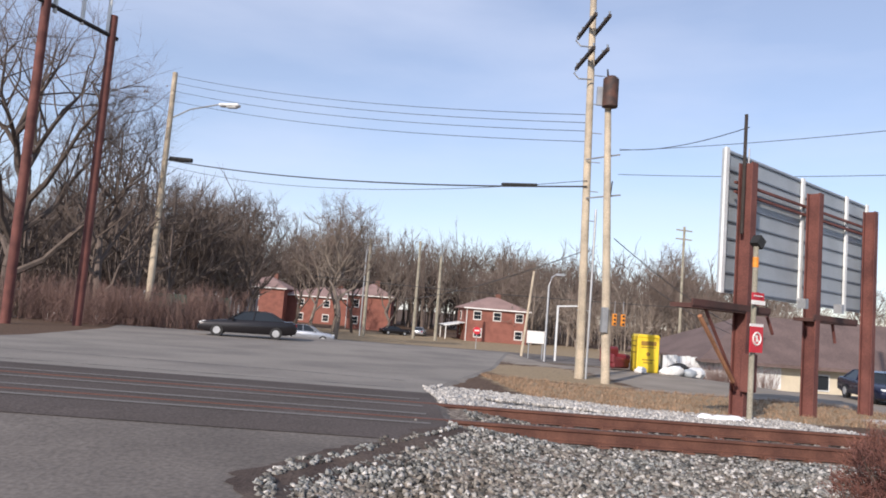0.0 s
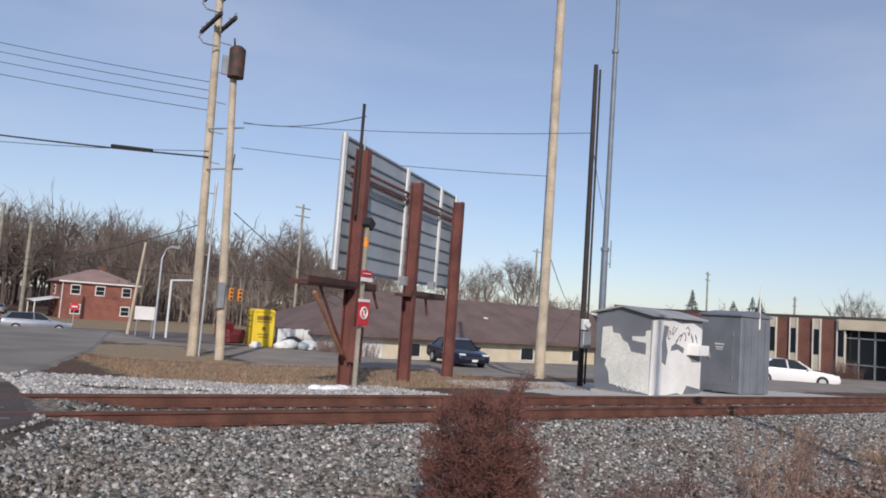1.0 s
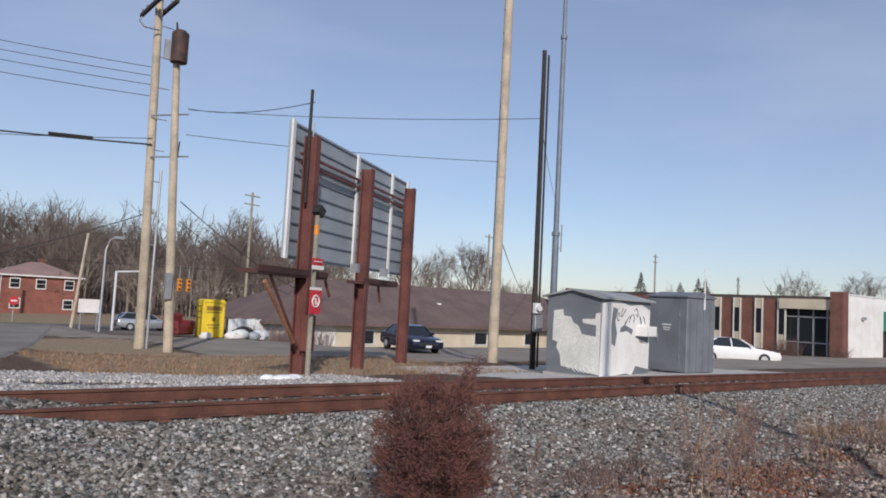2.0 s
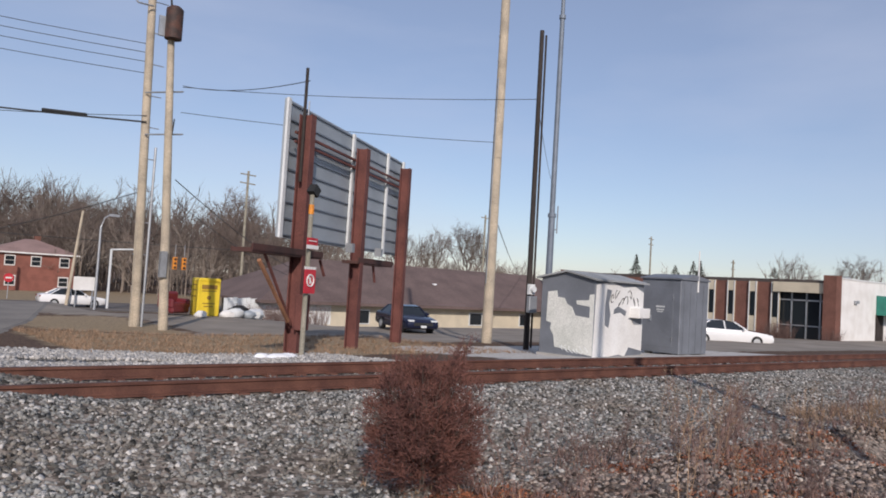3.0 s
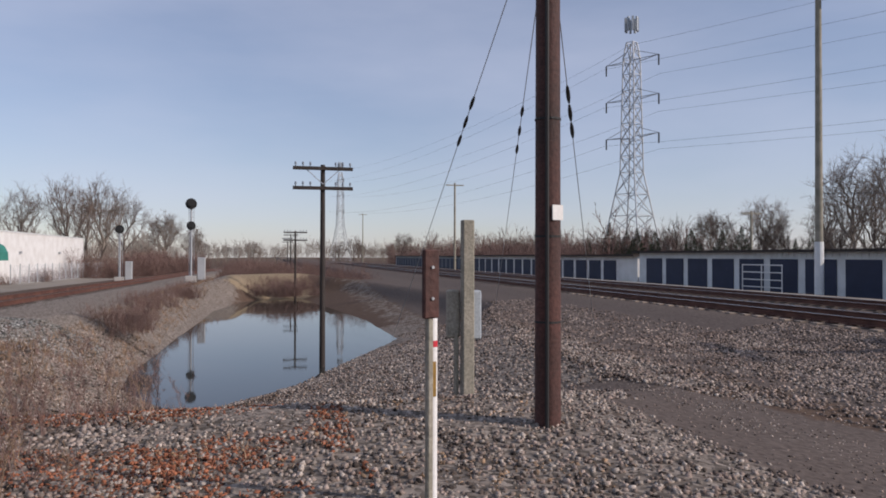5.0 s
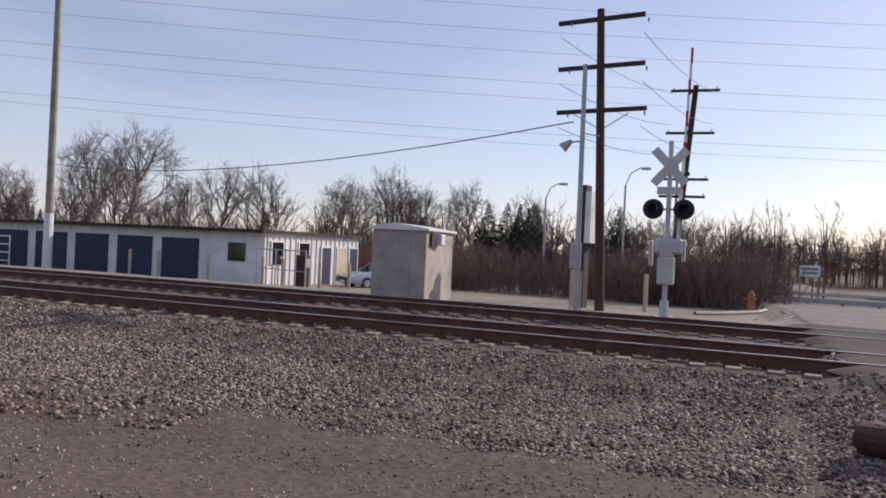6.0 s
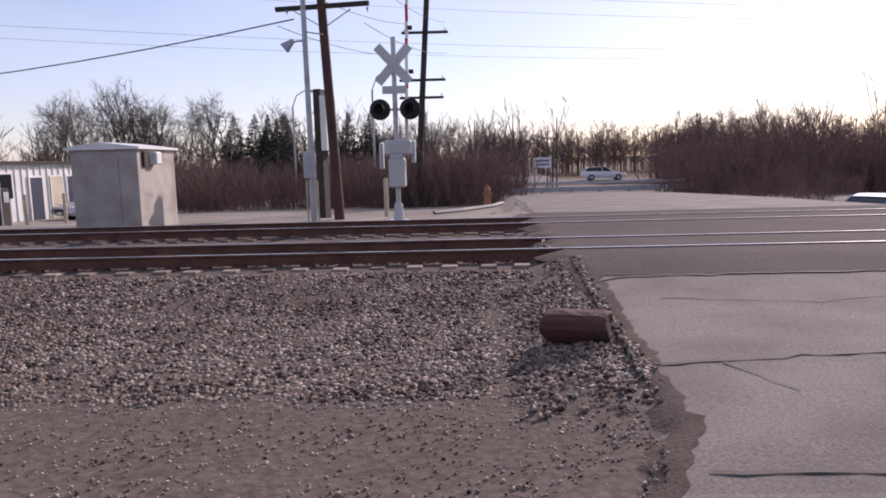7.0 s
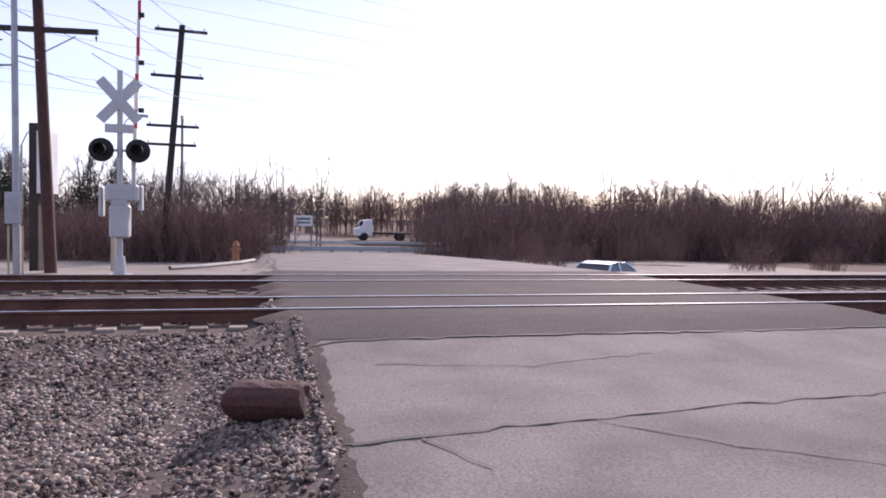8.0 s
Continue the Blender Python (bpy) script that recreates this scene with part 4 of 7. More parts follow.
part("hinge", Shape().box((-0.81, -0.47, 0.5), (0.03, 0.04, 0.14)).box((-0.81, -0.47, 1.9), (0.03, 0.04, 0.14)), M_STEEL, d)
part("notice", Shape().box((-0.812, 0, 1.55), (0.006, 0.34, 0.05)).box((-0.812, 0, 1.45), (0.006, 0.28, 0.04)).box((-0.812, 0, 1.38), (0.006, 0.24, 0.03)), M_PANELTRIM, d, "faded stencilled lines")
for sx in (-0.6, -0.2, 0.2, 0.6):
    part("seam", Shape().box((sx, -0.76, 1.2), (0.035, 0.02, 2.3)), M_GREYPAINT, gc)
for sx, sy in ((-0.55, -0.55), (0.65, -0.55), (0.65, 0.55), (-0.55, 0.55)):
    part("foot", Shape().box((sx, sy, -0.05), (0.2, 0.2, 0.14)), M_CONCRETE, gc)
part("antenna", Shape().tube((0.2, -0.78, 2.1), (0.2, -0.78, 3.5), 0.03, 0.02, 8), M_WHITE, gc, "white whip antenna")

# donation bin and rubbish beside it
db = thing("donation_bin", "bright yellow metal clothing donation bin", "donation bin", pose(13.2, 35.5, -0.73, 0, 0, -2))
part("body", Shape().box((0, 0, 0.85), (1.1, 1.0, 1.7)), M_YELLOW, db, bevel=0.04)
part("hood", Shape().prism([(-0.57, 1.69), (0.57, 1.69), (0.48, 1.84), (-0.48, 1.84)], -0.52, 0.52), M_YELLOW, db, bevel=0.02)
part("chute", Shape().box((0, -0.51, 1.42), (0.74, 0.05, 0.2)), M_PRINT, db, "dark drop chute")
part("emblem", Shape().tube((0, -0.495, 0.9), (0, -0.515, 0.9), 0.1, 0.1, 14), M_PRINT, db)
for zz, wide in ((1.22, 0.7), (0.62, 0.6), (0.48, 0.45)):
    part("lettering", Shape().box((0, -0.505, zz), (wide, 0.012, 0.045)), M_PRINT, db, "faded printed bar")
for zz in (1.5, 1.25, 0.95):
    part("lettering", Shape().box((-0.555, 0, zz), (0.012, 0.6, 0.05)), M_PRINT, db, "faded printed bar")
sofa = thing("armchair", "dumped dark red armchair beside the donation bin", "armchair", pose(11.75, 35.6, -0.72, 0, 0, 30))
part("seat", Shape().box((0, 0, 0.35), (1.2, 0.9, 0.5)), M_DARKRED, sofa, bevel=0.08)
part("backrest", Shape().box((0, 0.4, 0.7), (1.2, 0.3, 0.8)), M_DARKRED, sofa, bevel=0.1)
for sx in (-0.55, 0.55):
    part("armrest", Shape().box((sx, 0, 0.55), (0.22, 0.9, 0.45)), M_DARKRED, sofa, bevel=0.08)


def lump(rx, ry, rz_, seed, n=9):
    """A slack bag or rock: a rough ball."""
    rr = random.Random(seed)
    s = Shape()
    for j in range(1, 6):
        for i in range(n):
            a, b = 2 * math.pi * i / n, math.pi * j / 6
            k = rr.uniform(0.82, 1.15)
            s.v.append((rx * k * math.sin(b) * math.cos(a), ry * k * math.sin(b) * math.sin(a), rz_ * k * math.cos(b)))
    s.v += [(0, 0, rz_), (0, 0, -rz_)]
    s.f = [(j * n + i, j * n + (i + 1) % n, (j + 1) * n + (i + 1) % n, (j + 1) * n + i) for j in range(4) for i in range(n)]
    s.f += [(5 * n, i, (i + 1) % n) for i in range(n)] + [(5 * n + 1, 4 * n + (i + 1) % n, 4 * n + i) for i in range(n)]
    return s


for k, (x, y, sx, m) in enumerate(((14.4, 34.6, 0.45, M_PANELTRIM), (15.2, 34.8, 0.4, M_PANEL), (15.9, 35.6, 0.5, M_PANELTRIM), (13.7, 33.9, 0.35, M_WHITE), (15.2, 36.2, 0.6, M_BLACK), (12.4, 33.8, 0.3, M_WHITE))):
    single("rubbish_bag", lump(sx, sx * 0.8, sx * 0.6, k), m, "slack plastic rubbish bag on the lot", "rubbish bag", Matrix.Translation((x, y, ground_z(x, y) + sx * 0.45)), "rubbish by the bin", smooth=True)
for k, (x, y, sx) in enumerate(((6.9, 14.8, 0.3), (7.2, 15.0, 0.22), (6.6, 15.0, 0.2))):
    single("snow_patch", lump(sx, sx * 0.5, 0.08, 40 + k), M_SNOW, "small patch of old melting snow by the post", "snow", Matrix.Translation((x, y, ground_z(x, y) + 0.03)), "old snow", smooth=True)


# ---- buildings ----
def window(parent, c, w, h, face, sill=True):
    """A framed window on a wall; face is 'x' or 'y', the axis of the wall's normal."""
    sw = (lambda a, b, d: (a, b, d)) if face == "y" else (lambda a, b, d: (b, a, d))
    fr = part("window", Shape().box(c, sw(w + 0.24, 0.12, h + 0.24)), M_WHITE, parent, "white-framed window")
    sx, sy = (0, -0.07) if face == "y" else (-0.07, 0)
    part("pane", Shape().box((c[0] + sx, c[1] + sy, c[2] + h / 4), sw(w, 0.03, h / 2 - 0.06)), M_GLASS, fr)
    part("pane", Shape().box((c[0] + sx, c[1] + sy, c[2] - h / 4), sw(w, 0.03, h / 2 - 0.06)), M_GLASS, fr)


def hip_roof(w, d, z, rise, over=0.5, ridge=0.45):
    r = max(0.0, (w - d)) / 2 + d * (0.5 - ridge) * 0.3
    e = [(-w / 2 - over, -d / 2 - over, z), (w / 2 + over, -d / 2 - over, z), (w / 2 + over, d / 2 + over, z), (-w / 2 - over, d / 2 + over, z)]
    lo = [(x, y, zz - 0.18) for x, y, zz in e]
    top = [(-r, 0, z + rise), (r, 0, z + rise)]
    return Shape().add(e + top + lo, [(0, 1, 5, 4), (1, 2, 5), (2, 3, 4, 5), (3, 0, 4), (0, 1, 7, 6), (1, 2, 8, 7), (2, 3, 9, 8), (3, 0, 6, 9), (6, 7, 8, 9)])


def brick_house(x, y, z, w, d, h, rot, label, cols, porch=False):
    ob = thing("house", label, "house", pose(x, y, z, 0, 0, rot), "brick houses")
    part("wall", Shape().box((0, 0, h / 2 - 0.5), (w, d, h + 1)), M_BRICKRED, ob, "red brick wall")
    r = part("roof", hip_roof(w, d, h, h * 0.36), M_ROOFPINK, ob, "faded pinkish shingle roof")
    part("chimney", Shape().box((w * 0.1, d * 0.1, h * 1.36), (0.8, 0.8, 1.3)), M_BRICKBROWN, r)
    part("gutter", Shape().box((0, -d / 2 - 0.45, h - 0.1), (w + 1.0, 0.14, 0.2)), M_WHITE, ob)
    for f, hh in cols:
        window(ob, (w * f, -d / 2, h * hh), 1.1, 1.25, "y")
    part("downpipe", Shape().tube((-w / 2 + 0.1, -d / 2 - 0.1, 0), (-w / 2 + 0.1, -d / 2 - 0.1, h), 0.07, 0.07, 6), M_WHITE, ob)
    window(ob, (-w / 2, d * 0.1, h * 0.75), 1.1, 1.25, "x")
    window(ob, (-w / 2, d * 0.1, h * 0.28), 1.1, 1.25, "x")
    if porch:
        part("porch_roof", Shape().prism([(-w / 2 - 3.2, 2.2), (-w / 2, 2.9), (-w / 2, 3.05), (-w / 2 - 3.4, 2.35)], -d / 2 + 1, d / 2 - 1), M_PANELTRIM, ob)
        part("porch_post", Shape().box((-w / 2 - 3, -d / 2 + 1.2, 1.1), (0.14, 0.14, 2.2)), M_WHITE, ob)
        part("porch_post", Shape().box((-w / 2 - 3, d / 2 - 1.2, 1.1), (0.14, 0.14, 2.2)), M_WHITE, ob)
    return ob


brick_house(19.4, 121, -3.1, 10.2, 9, 5.5, 2, "two-storey red brick house with a hipped roof", [(-0.32, 0.78), (0.0, 0.78), (0.36, 0.78), (-0.3, 0.27), (0.36, 0.27)], True)
brick_house(-22, 150, -3.2, 9, 14, 6.6, -4, "two-storey red brick house behind bare trees", [(-0.1, 0.75), (-0.1, 0.3)])
brick_house(-9.5, 152, -3.2, 17, 12, 5.6, -4, "long two-storey red brick house behind bare trees", [(-0.3, 0.75), (0.0, 0.75), (0.3, 0.75), (-0.3, 0.25), (0, 0.25), (0.3, 0.25)])
brick_house(-1.0, 138, -3.2, 8, 12, 6.4, -4, "narrow red brick house wing with a hipped roof", [(-0.3, 0.75), (-0.3, 0.28)])
gh = thing("house", "pale grey house behind a green fence", "house", pose(-28, 128, -3.0, 0, 0, -6), "houses beyond the street")
part("wall", Shape().box((0, 0, 2.3), (13, 9, 5)), M_PANEL, gh)
part("roof", Shape().prism([(-7, 4.7), (7, 4.7), (7, 4.9), (0, 8.0), (-7, 4.9)], -5, 5), M_ROOF, gh)
window(gh, (-2, -4.5, 3.4), 1.2, 1.2, "y")
window(gh, (3, -4.5, 3.4), 1.2, 1.2, "y")
shed = thing("long_building", "low brown-roofed building behind the trees", "building", pose(-44, 96, -2.8, 0, 0, 12), "houses beyond the street")
part("wall", Shape().box((0, 0, 1.4), (34, 8, 3.2)), M_TAN, shed)
part("roof", Shape().prism([(-17.6, 2.9), (17.6, 2.9), (17.2, 3.1), (14, 4.9), (-14, 4.9), (-17.2, 3.1)], -5, 5), M_ROOF, shed)
part("fascia", Shape().box((0, -5.05, 2.95), (35, 0.1, 0.3)), M_PANELTRIM, shed)

gf = thing("screened_fence", "tall fence covered in dark green cloth", "fence", pose(-17.5, 56.5, -1.9, 0, 0, 4))
for i in range(3):
    part("panel", Shape().box((1.1 + i * 2.1, 0, 1.6), (2.08, 0.04, 2.9)), M_FENCEGREEN, gf)
for i in range(4):
    part("post", Shape().tube((0.05 + i * 2.1, 0.06, 0), (0.05 + i * 2.1, 0.06, 3.2), 0.05, 0.05, 6), M_STEEL, gf)

# long low restaurant with a big brown roof
rs = thing("restaurant", "long low cream building with a broad brown shingle roof", "building", pose(44, 57, -2.45))
RW, RD, RH = 42.0, 15.0, 2.0
part("wall", Shape().box((1, 0, RH / 2 - 0.6), (RW - 3, RD - 2, RH + 1.4)), M_TAN, rs)
rr_ = part("roof", hip_roof(RW, RD - 1, RH, 3.5, 0.3), M_ROOF, rs, "brown shingle hip roof")
part("fascia", Shape().box((0, -RD / 2 + 0.16, RH - 0.08), (RW + 0.6, 0.1, 0.24)), M_ROOF, rs)
for sx, sy, h in ((-2, -3.2, 3.8), (8, -2.4, 3.6), (14, -3.5, 3.6)):
    part("vent", Shape().tube((sx, sy, RH + 0.6), (sx, sy, h), 0.22, 0.22, 8).tube((sx, sy, h), (sx, sy, h + 0.15), 0.34, 0.3, 8), M_PANELTRIM, rr_)
for sx in (-12, -6, 0.5, 7, 13):
    dd = part("window", Shape().box((sx, -RD / 2 + 0.97, 0.9), (1.6, 0.1, 1.2)), M_PANELTRIM, rs)
    part("pane", Shape().box((sx, -RD / 2 + 0.91, 0.9), (1.4, 0.05, 1.0)), M_GLASS, dd)
part("door", Shape().box((10, -RD / 2 + 0.95, 0.55), (1.1, 0.12, 2.1)), M_BLACKWOOD, rs)
fn = thing("board_fence", "pale vertical board fence beside the building", "fence", pose(24.5, 50.5, -2.2))
for i in range(26):
    part("board", Shape().box((-4 + i * 0.34, 0, 0.9), (0.31, 0.05, 1.8 + 0.06 * (i % 3))), M_PANELTRIM, fn)
part("rail", Shape().box((0.25, 0.06, 1.4), (8.8, 0.08, 0.1)).box((0.25, 0.06, 0.5), (8.8, 0.08, 0.1)), M_WOODGREY, fn)

# brick and white commercial block beside the track
BX, BY, BZ, BH = 54.5, 23.1, -1.05, 4.75
cb = thing("commercial_building", "single-storey building with a brown brick front and a whitewashed side wall", "building", pose(BX, BY, BZ))
LB, DB = 44.0, 26.0
part("side_wall", Shape().box((LB / 2 + 0.4, 0.15, BH / 2 - 0.3), (LB - 0.8, 0.3, BH + 0.6)), M_WHITE, cb, "whitewashed block wall")
part("corner_pier", Shape().box((0.1, 0.25, BH / 2 - 0.2), (0.9, 0.9, BH + 0.7)), M_BRICKBROWN, cb, "brown brick pier")
part("rear_wall", Shape().box((LB / 2, DB, BH / 2 - 0.3), (LB, 0.3, BH + 0.6)), M_BRICKBROWN, cb)
part("end_wall", Shape().box((LB, DB / 2, BH / 2 - 0.3), (0.3, DB, BH + 0.6)), M_WHITE, cb)
part("roof", Shape().box((LB / 2 + 0.2, DB / 2, BH - 0.35), (LB - 0.6, DB - 0.5, 0.3)), M_ASPHALT_NEW, cb)
part("front_wall", Shape().box((0.35, 15.2, BH * 0.45 - 0.3), (0.3, 21.0, BH * 0.9 + 0.6)), M_BRICKBROWN, cb, "brown brick front")
for i, yy in enumerate((4.4, 6.2, 8.0, 9.7, 11.5, 13.3, 15.0)):
    wdw = part("window", Shape().box((0.16, yy, 2.35), (0.16, 0.62, 3.9)), M_TAN, cb, "tall slot window with cream panels")
    part("pane", Shape().box((0.07, yy, 2.55), (0.03, 0.4, 1.9)), M_GLASS, wdw)
    part("mullion", Shape().box((0.06, yy - 0.28, 2.35), (0.06, 0.06, 3.9)).box((0.06, yy + 0.28, 2.35), (0.06, 0.06, 3.9)), M_PANELTRIM, wdw)
en = part("entrance", Shape().box((0.55, 2.6, 1.85), (0.1, 3.6, 3.7)), M_GLASS, cb, "recessed glazed entrance")
part("frame", Shape().box((0.47, 2.6, 3.0), (0.08, 3.4, 0.1)).box((0.47, 2.6, 1.1), (0.08, 3.4, 0.08)).box((0.47, 1.2, 1.85), (0.08, 0.1, 3.7)).box((0.47, 2.2, 1.85), (0.08, 0.1, 3.7)).box((0.47, 3.3, 1.85), (0.08, 0.1, 3.7)), M_STEEL, en)
part("lintel", Shape().box((0.3, 2.6, 3.95), (0.8, 3.8, 0.75)), M_TAN, cb, "cream concrete lintel")
aw = part("awning", Shape().prism([(0, 0), (0, 1.55), (-0.5, 1.5), (-1.0, 1.2), (-1.25, 0.7), (-1.3, 0.0)], -2.7, 2.7), M_GREEN, cb, "green canvas awning over a side door")
aw.matrix_basis = pose(10.2, -0.02, 2.2, 0, 0, 90)
part("side_door", Shape().box((8.2, -0.02, 1.0), (1.5, 0.08, 2.5)), M_BLACKWOOD, cb)
part("wall_lamp", Shape().box((3.5, -0.12, 3.1), (0.5, 0.2, 0.22)).box((20, -0.1, 2.9), (0.4, 0.16, 0.2)).box((33, -0.1, 2.9), (0.4, 0.16, 0.2)), M_STEEL, cb)
part("coping", Shape().box((LB / 2 + 0.4, 0.15, BH + 0.02), (LB - 0.8, 0.42, 0.1)), M_PANELTRIM, cb)
part("roof_vent", Shape().box((16, 6, BH + 0.35), (1.2, 1.2, 0.8)), M_STEEL, cb)
fb = thing("wire_fence", "grey wire fence along the white wall", "fence", pose(66, 21.2, -1.05))
for i in range(15):
    part("post", Shape().tube((i * 2.4, 0, -0.1), (i * 2.4, 0, 1.9), 0.035, 0.035, 6), M_STEEL, fb)
ms = Shape()
for i in range(115):
    ms.tube((i * 0.3, 0, 0.05), (i * 0.3 + 0.9, 0, 1.8), 0.008, 0.008, 3, False).tube((i * 0.3 + 0.9, 0, 0.05), (i * 0.3, 0, 1.8), 0.008, 0.008, 3, False)
part("mesh", ms, M_STEEL, fb)


# ---- south side ----
def storage_row(x0, x1, y, z, h, depth, doors, label, wall, end_x=True):
    ob = thing("storage_building", label, "storage building", pose(x0, y, z), "storage units")
    w = x1 - x0
    part("wall", Shape().box((w / 2, -depth / 2, h / 2), (w, depth, h)), wall, ob)
    part("roof", Shape().box((w / 2, -depth / 2 + 0.2, h + 0.06), (w + 0.5, depth + 0.7, 0.16)), M_BLACKWOOD, ob, "dark flat roof edge")
    n = int(w / doors)
    for i in range(n):
        xx = 3.6 + doors * (i + 0.5)
        if xx > w - 1:
            break
        dr = part("door", Shape().box((xx, 0.03, h * 0.42), (doors * 0.78, 0.06, h * 0.84)), M_BLUEDOOR, ob, "dark blue roll-up door")
        for k in range(5):
            part("slat", Shape().box((xx, 0.07, h * (0.1 + 0.16 * k)), (doors * 0.78, 0.02, 0.03)), M_BLUEDOOR, dr)
    for i in range(int(w / 0.5)):
        part("rib", Shape().box((0.25 + i * 0.5, 0.02, h * 0.93), (0.06, 0.05, h * 0.12)), wall, ob) if i < 40 else None
    return ob


st = storage_row(20.5, 55, -29.8, -0.5, 2.75, 9.5, 3.0, "long white storage building with blue roll-up doors", M_PANELTRIM)
for i in range(19):
    part("end_rib", Shape().box((-0.03, -0.25 - i * 0.5, 1.37), (0.05, 0.07, 2.72)), M_PANELTRIM, st)
part("end_trim", Shape().box((-0.05, -4.75, 2.72), (0.12, 9.8, 0.14)), M_WHITE, st, "white roof trim")
for yy, hh, zz, m in ((-1.0, 1.1, 1.75, M_GLASS), (-3.4, 1.1, 1.75, M_GLASS), (-5.7, 2.1, 1.05, M_BLUEDOOR), (-7.4, 2.1, 1.05, M_TAN), (-8.8, 2.1, 1.05, M_BLUEDOOR)):
    w_ = part("opening", Shape().box((-0.05, yy, zz), (0.08, 0.95, hh)), m, st, "door or window in the end wall")
    part("frame", Shape().box((-0.07, yy, zz + hh / 2 + 0.04), (0.06, 1.1, 0.08)).box((-0.07, yy - 0.52, zz), (0.06, 0.08, hh)).box((-0.07, yy + 0.52, zz), (0.06, 0.08, hh)), M_WHITE, w_)
part("window", Shape().box((1.6, 0.05, 1.75), (1.0, 0.06, 0.9)), M_GLASS, st)
storage_row(57.5, 110, -31, -0.6, 2.6, 9, 3.2, "white storage building with blue doors further along", M_WHITE)
storage_row(112, 190, -33, -0.7, 2.6, 9, 3.2, "distant blue storage building along the track", M_PANEL)
rack = thing("gate_rack", "white tubular metal gate leaning by the storage doors", "gate", pose(36.3, -28.6, -0.2))
for k in range(4):
    part("bar", Shape().tube((0, 0, 0.3 + k * 0.45), (3.6, 0, 0.3 + k * 0.45), 0.035, 0.035, 6), M_WHITE, rack)
for k in range(3):
    part("upright", Shape().tube((k * 1.8, 0, 0), (k * 1.8, 0, 1.7), 0.035, 0.035, 6), M_WHITE, rack)
for k, (x, y) in enumerate(((18.6, -28.6), (19.2, -27.9), (17.8, -30.5), (16.9, -31.8), (22.5, -28.2), (25.4, -28.1), (27.2, -28.1), (4.6, -25.2), (2.2, -25.6))):
    single("bollard", Shape().tube((0, 0, -0.1), (0, 0, 1.25), 0.075, 0.075, 10).tube((0, 0, 1.25), (0, 0, 1.29), 0.075, 0.04, 10), M_WOODPALE, "faded tan steel bollard by the storage yard", "bollard", Matrix.Translation((x, y, ground_z(x, y))), "yard bollards", smooth=True)
kp = thing("gate_keypad", "dark keypad pedestal beside the yard gate", "keypad", pose(17.3, -28.2, -0.25))
part("column", Shape().box((0, 0, 0.75), (0.5, 0.45, 1.6)), M_BLACKWOOD, kp, bevel=0.02)
part("face", Shape().box((-0.27, 0, 1.2), (0.03, 0.3, 0.4)), M_STEEL, kp)
yg = thing("chain_gate", "grey wire yard gate on steel posts", "gate", pose(19.3, -27.6, -0.25, 0, 0, 160))
for k in range(6):
    part("picket", Shape().tube((k * 0.7, 0, 0), (k * 0.7, 0, 1.8), 0.03, 0.03, 6), M_STEEL, yg)
part("top_rail", Shape().tube((0, 0, 1.75), (3.5, 0, 1.75), 0.025, 0.025, 6).tube((0, 0, 0.9), (3.5, 0, 0.9), 0.02, 0.02, 6), M_STEEL, yg)

sc = thing("relay_cabin", "weathered beige metal relay cabin by the main line", "relay cabin", pose(9.12, -21.9, 0.15, 0, 0, 4), "")
part("body", Shape().box((0, 0, 1.1), (1.75, 2.8, 2.35)), M_BEIGE, sc, bevel=0.02)
part("roof", Shape().prism([(-0.98, 2.27), (0.98, 2.27), (0.98, 2.33), (0.1, 2.48), (-0.98, 2.33)], -1.5, 1.5), M_PANELTRIM, sc)
part("notice", Shape().box((-0.2, 1.405, 1.45), (0.28, 0.01, 0.22)), M_PANELTRIM, sc)
part("vent", Shape().box((-0.9, 0.9, 2.0), (0.1, 0.35, 0.4)), M_BLACKWOOD, sc)
part("vent_hood", Shape().box((-0.98, 0.4, 2.02), (0.25, 0.4, 0.35)), M_PANELTRIM, sc, bevel=0.03)
part("door", Shape().box((0.1, 1.41, 1.05), (0.95, 0.02, 2.0)), M_BEIGE, sc)

# crossing signal
xs = thing("crossing_signal", "silver railroad crossing signal with crossbuck, lamps and raised gate arm", "crossing signal", pose(1.22, -20.55, 0.3, 0, 0, 180))
part("mast", Shape().tube((0, 0, 0), (0, 0, 4.75), 0.065, 0.065, 12), M_SILVER, xs, smooth=True)
part("base", Shape().tube((0, 0, 0), (0, 0, 0.5), 0.15, 0.11, 12).box((0, 0, 0.03), (0.5, 0.5, 0.1)), M_SILVER, xs)
for a in (48, -48):
    part("crossbuck_blade", Shape().box((0, -0.1 - 0.0004 * (a + 48), 4.05), (1.22, 0.025, 0.23), tilt=Matrix.Rotation(radians(a), 3, "Y")), M_SILVER, xs, "back of a crossbuck blade")
part("track_sign", Shape().box((0, -0.08, 3.42), (0.62, 0.02, 0.2)), M_SILVER, xs)
part("lamp_bar", Shape().tube((-0.38, 0, 2.93), (0.38, 0, 2.93), 0.03, 0.03, 8), M_SILVER, xs)
for sx in (-0.39, 0.39):
    lp = part("lamp", Shape().tube((sx, -0.06, 2.93), (sx, -0.02, 2.93), 0.27, 0.27, 24), M_BLACK, xs, "round dark lamp background", smooth=True)
    part("lamp_case", Shape().tube((sx, -0.02, 2.93), (sx, 0.2, 2.93), 0.13, 0.11, 14), M_BLACK, lp)
    part("visor", Shape().tube((sx, -0.3, 2.93), (sx, -0.06, 2.93), 0.13, 0.13, 14, False), M_BLACK, lp)
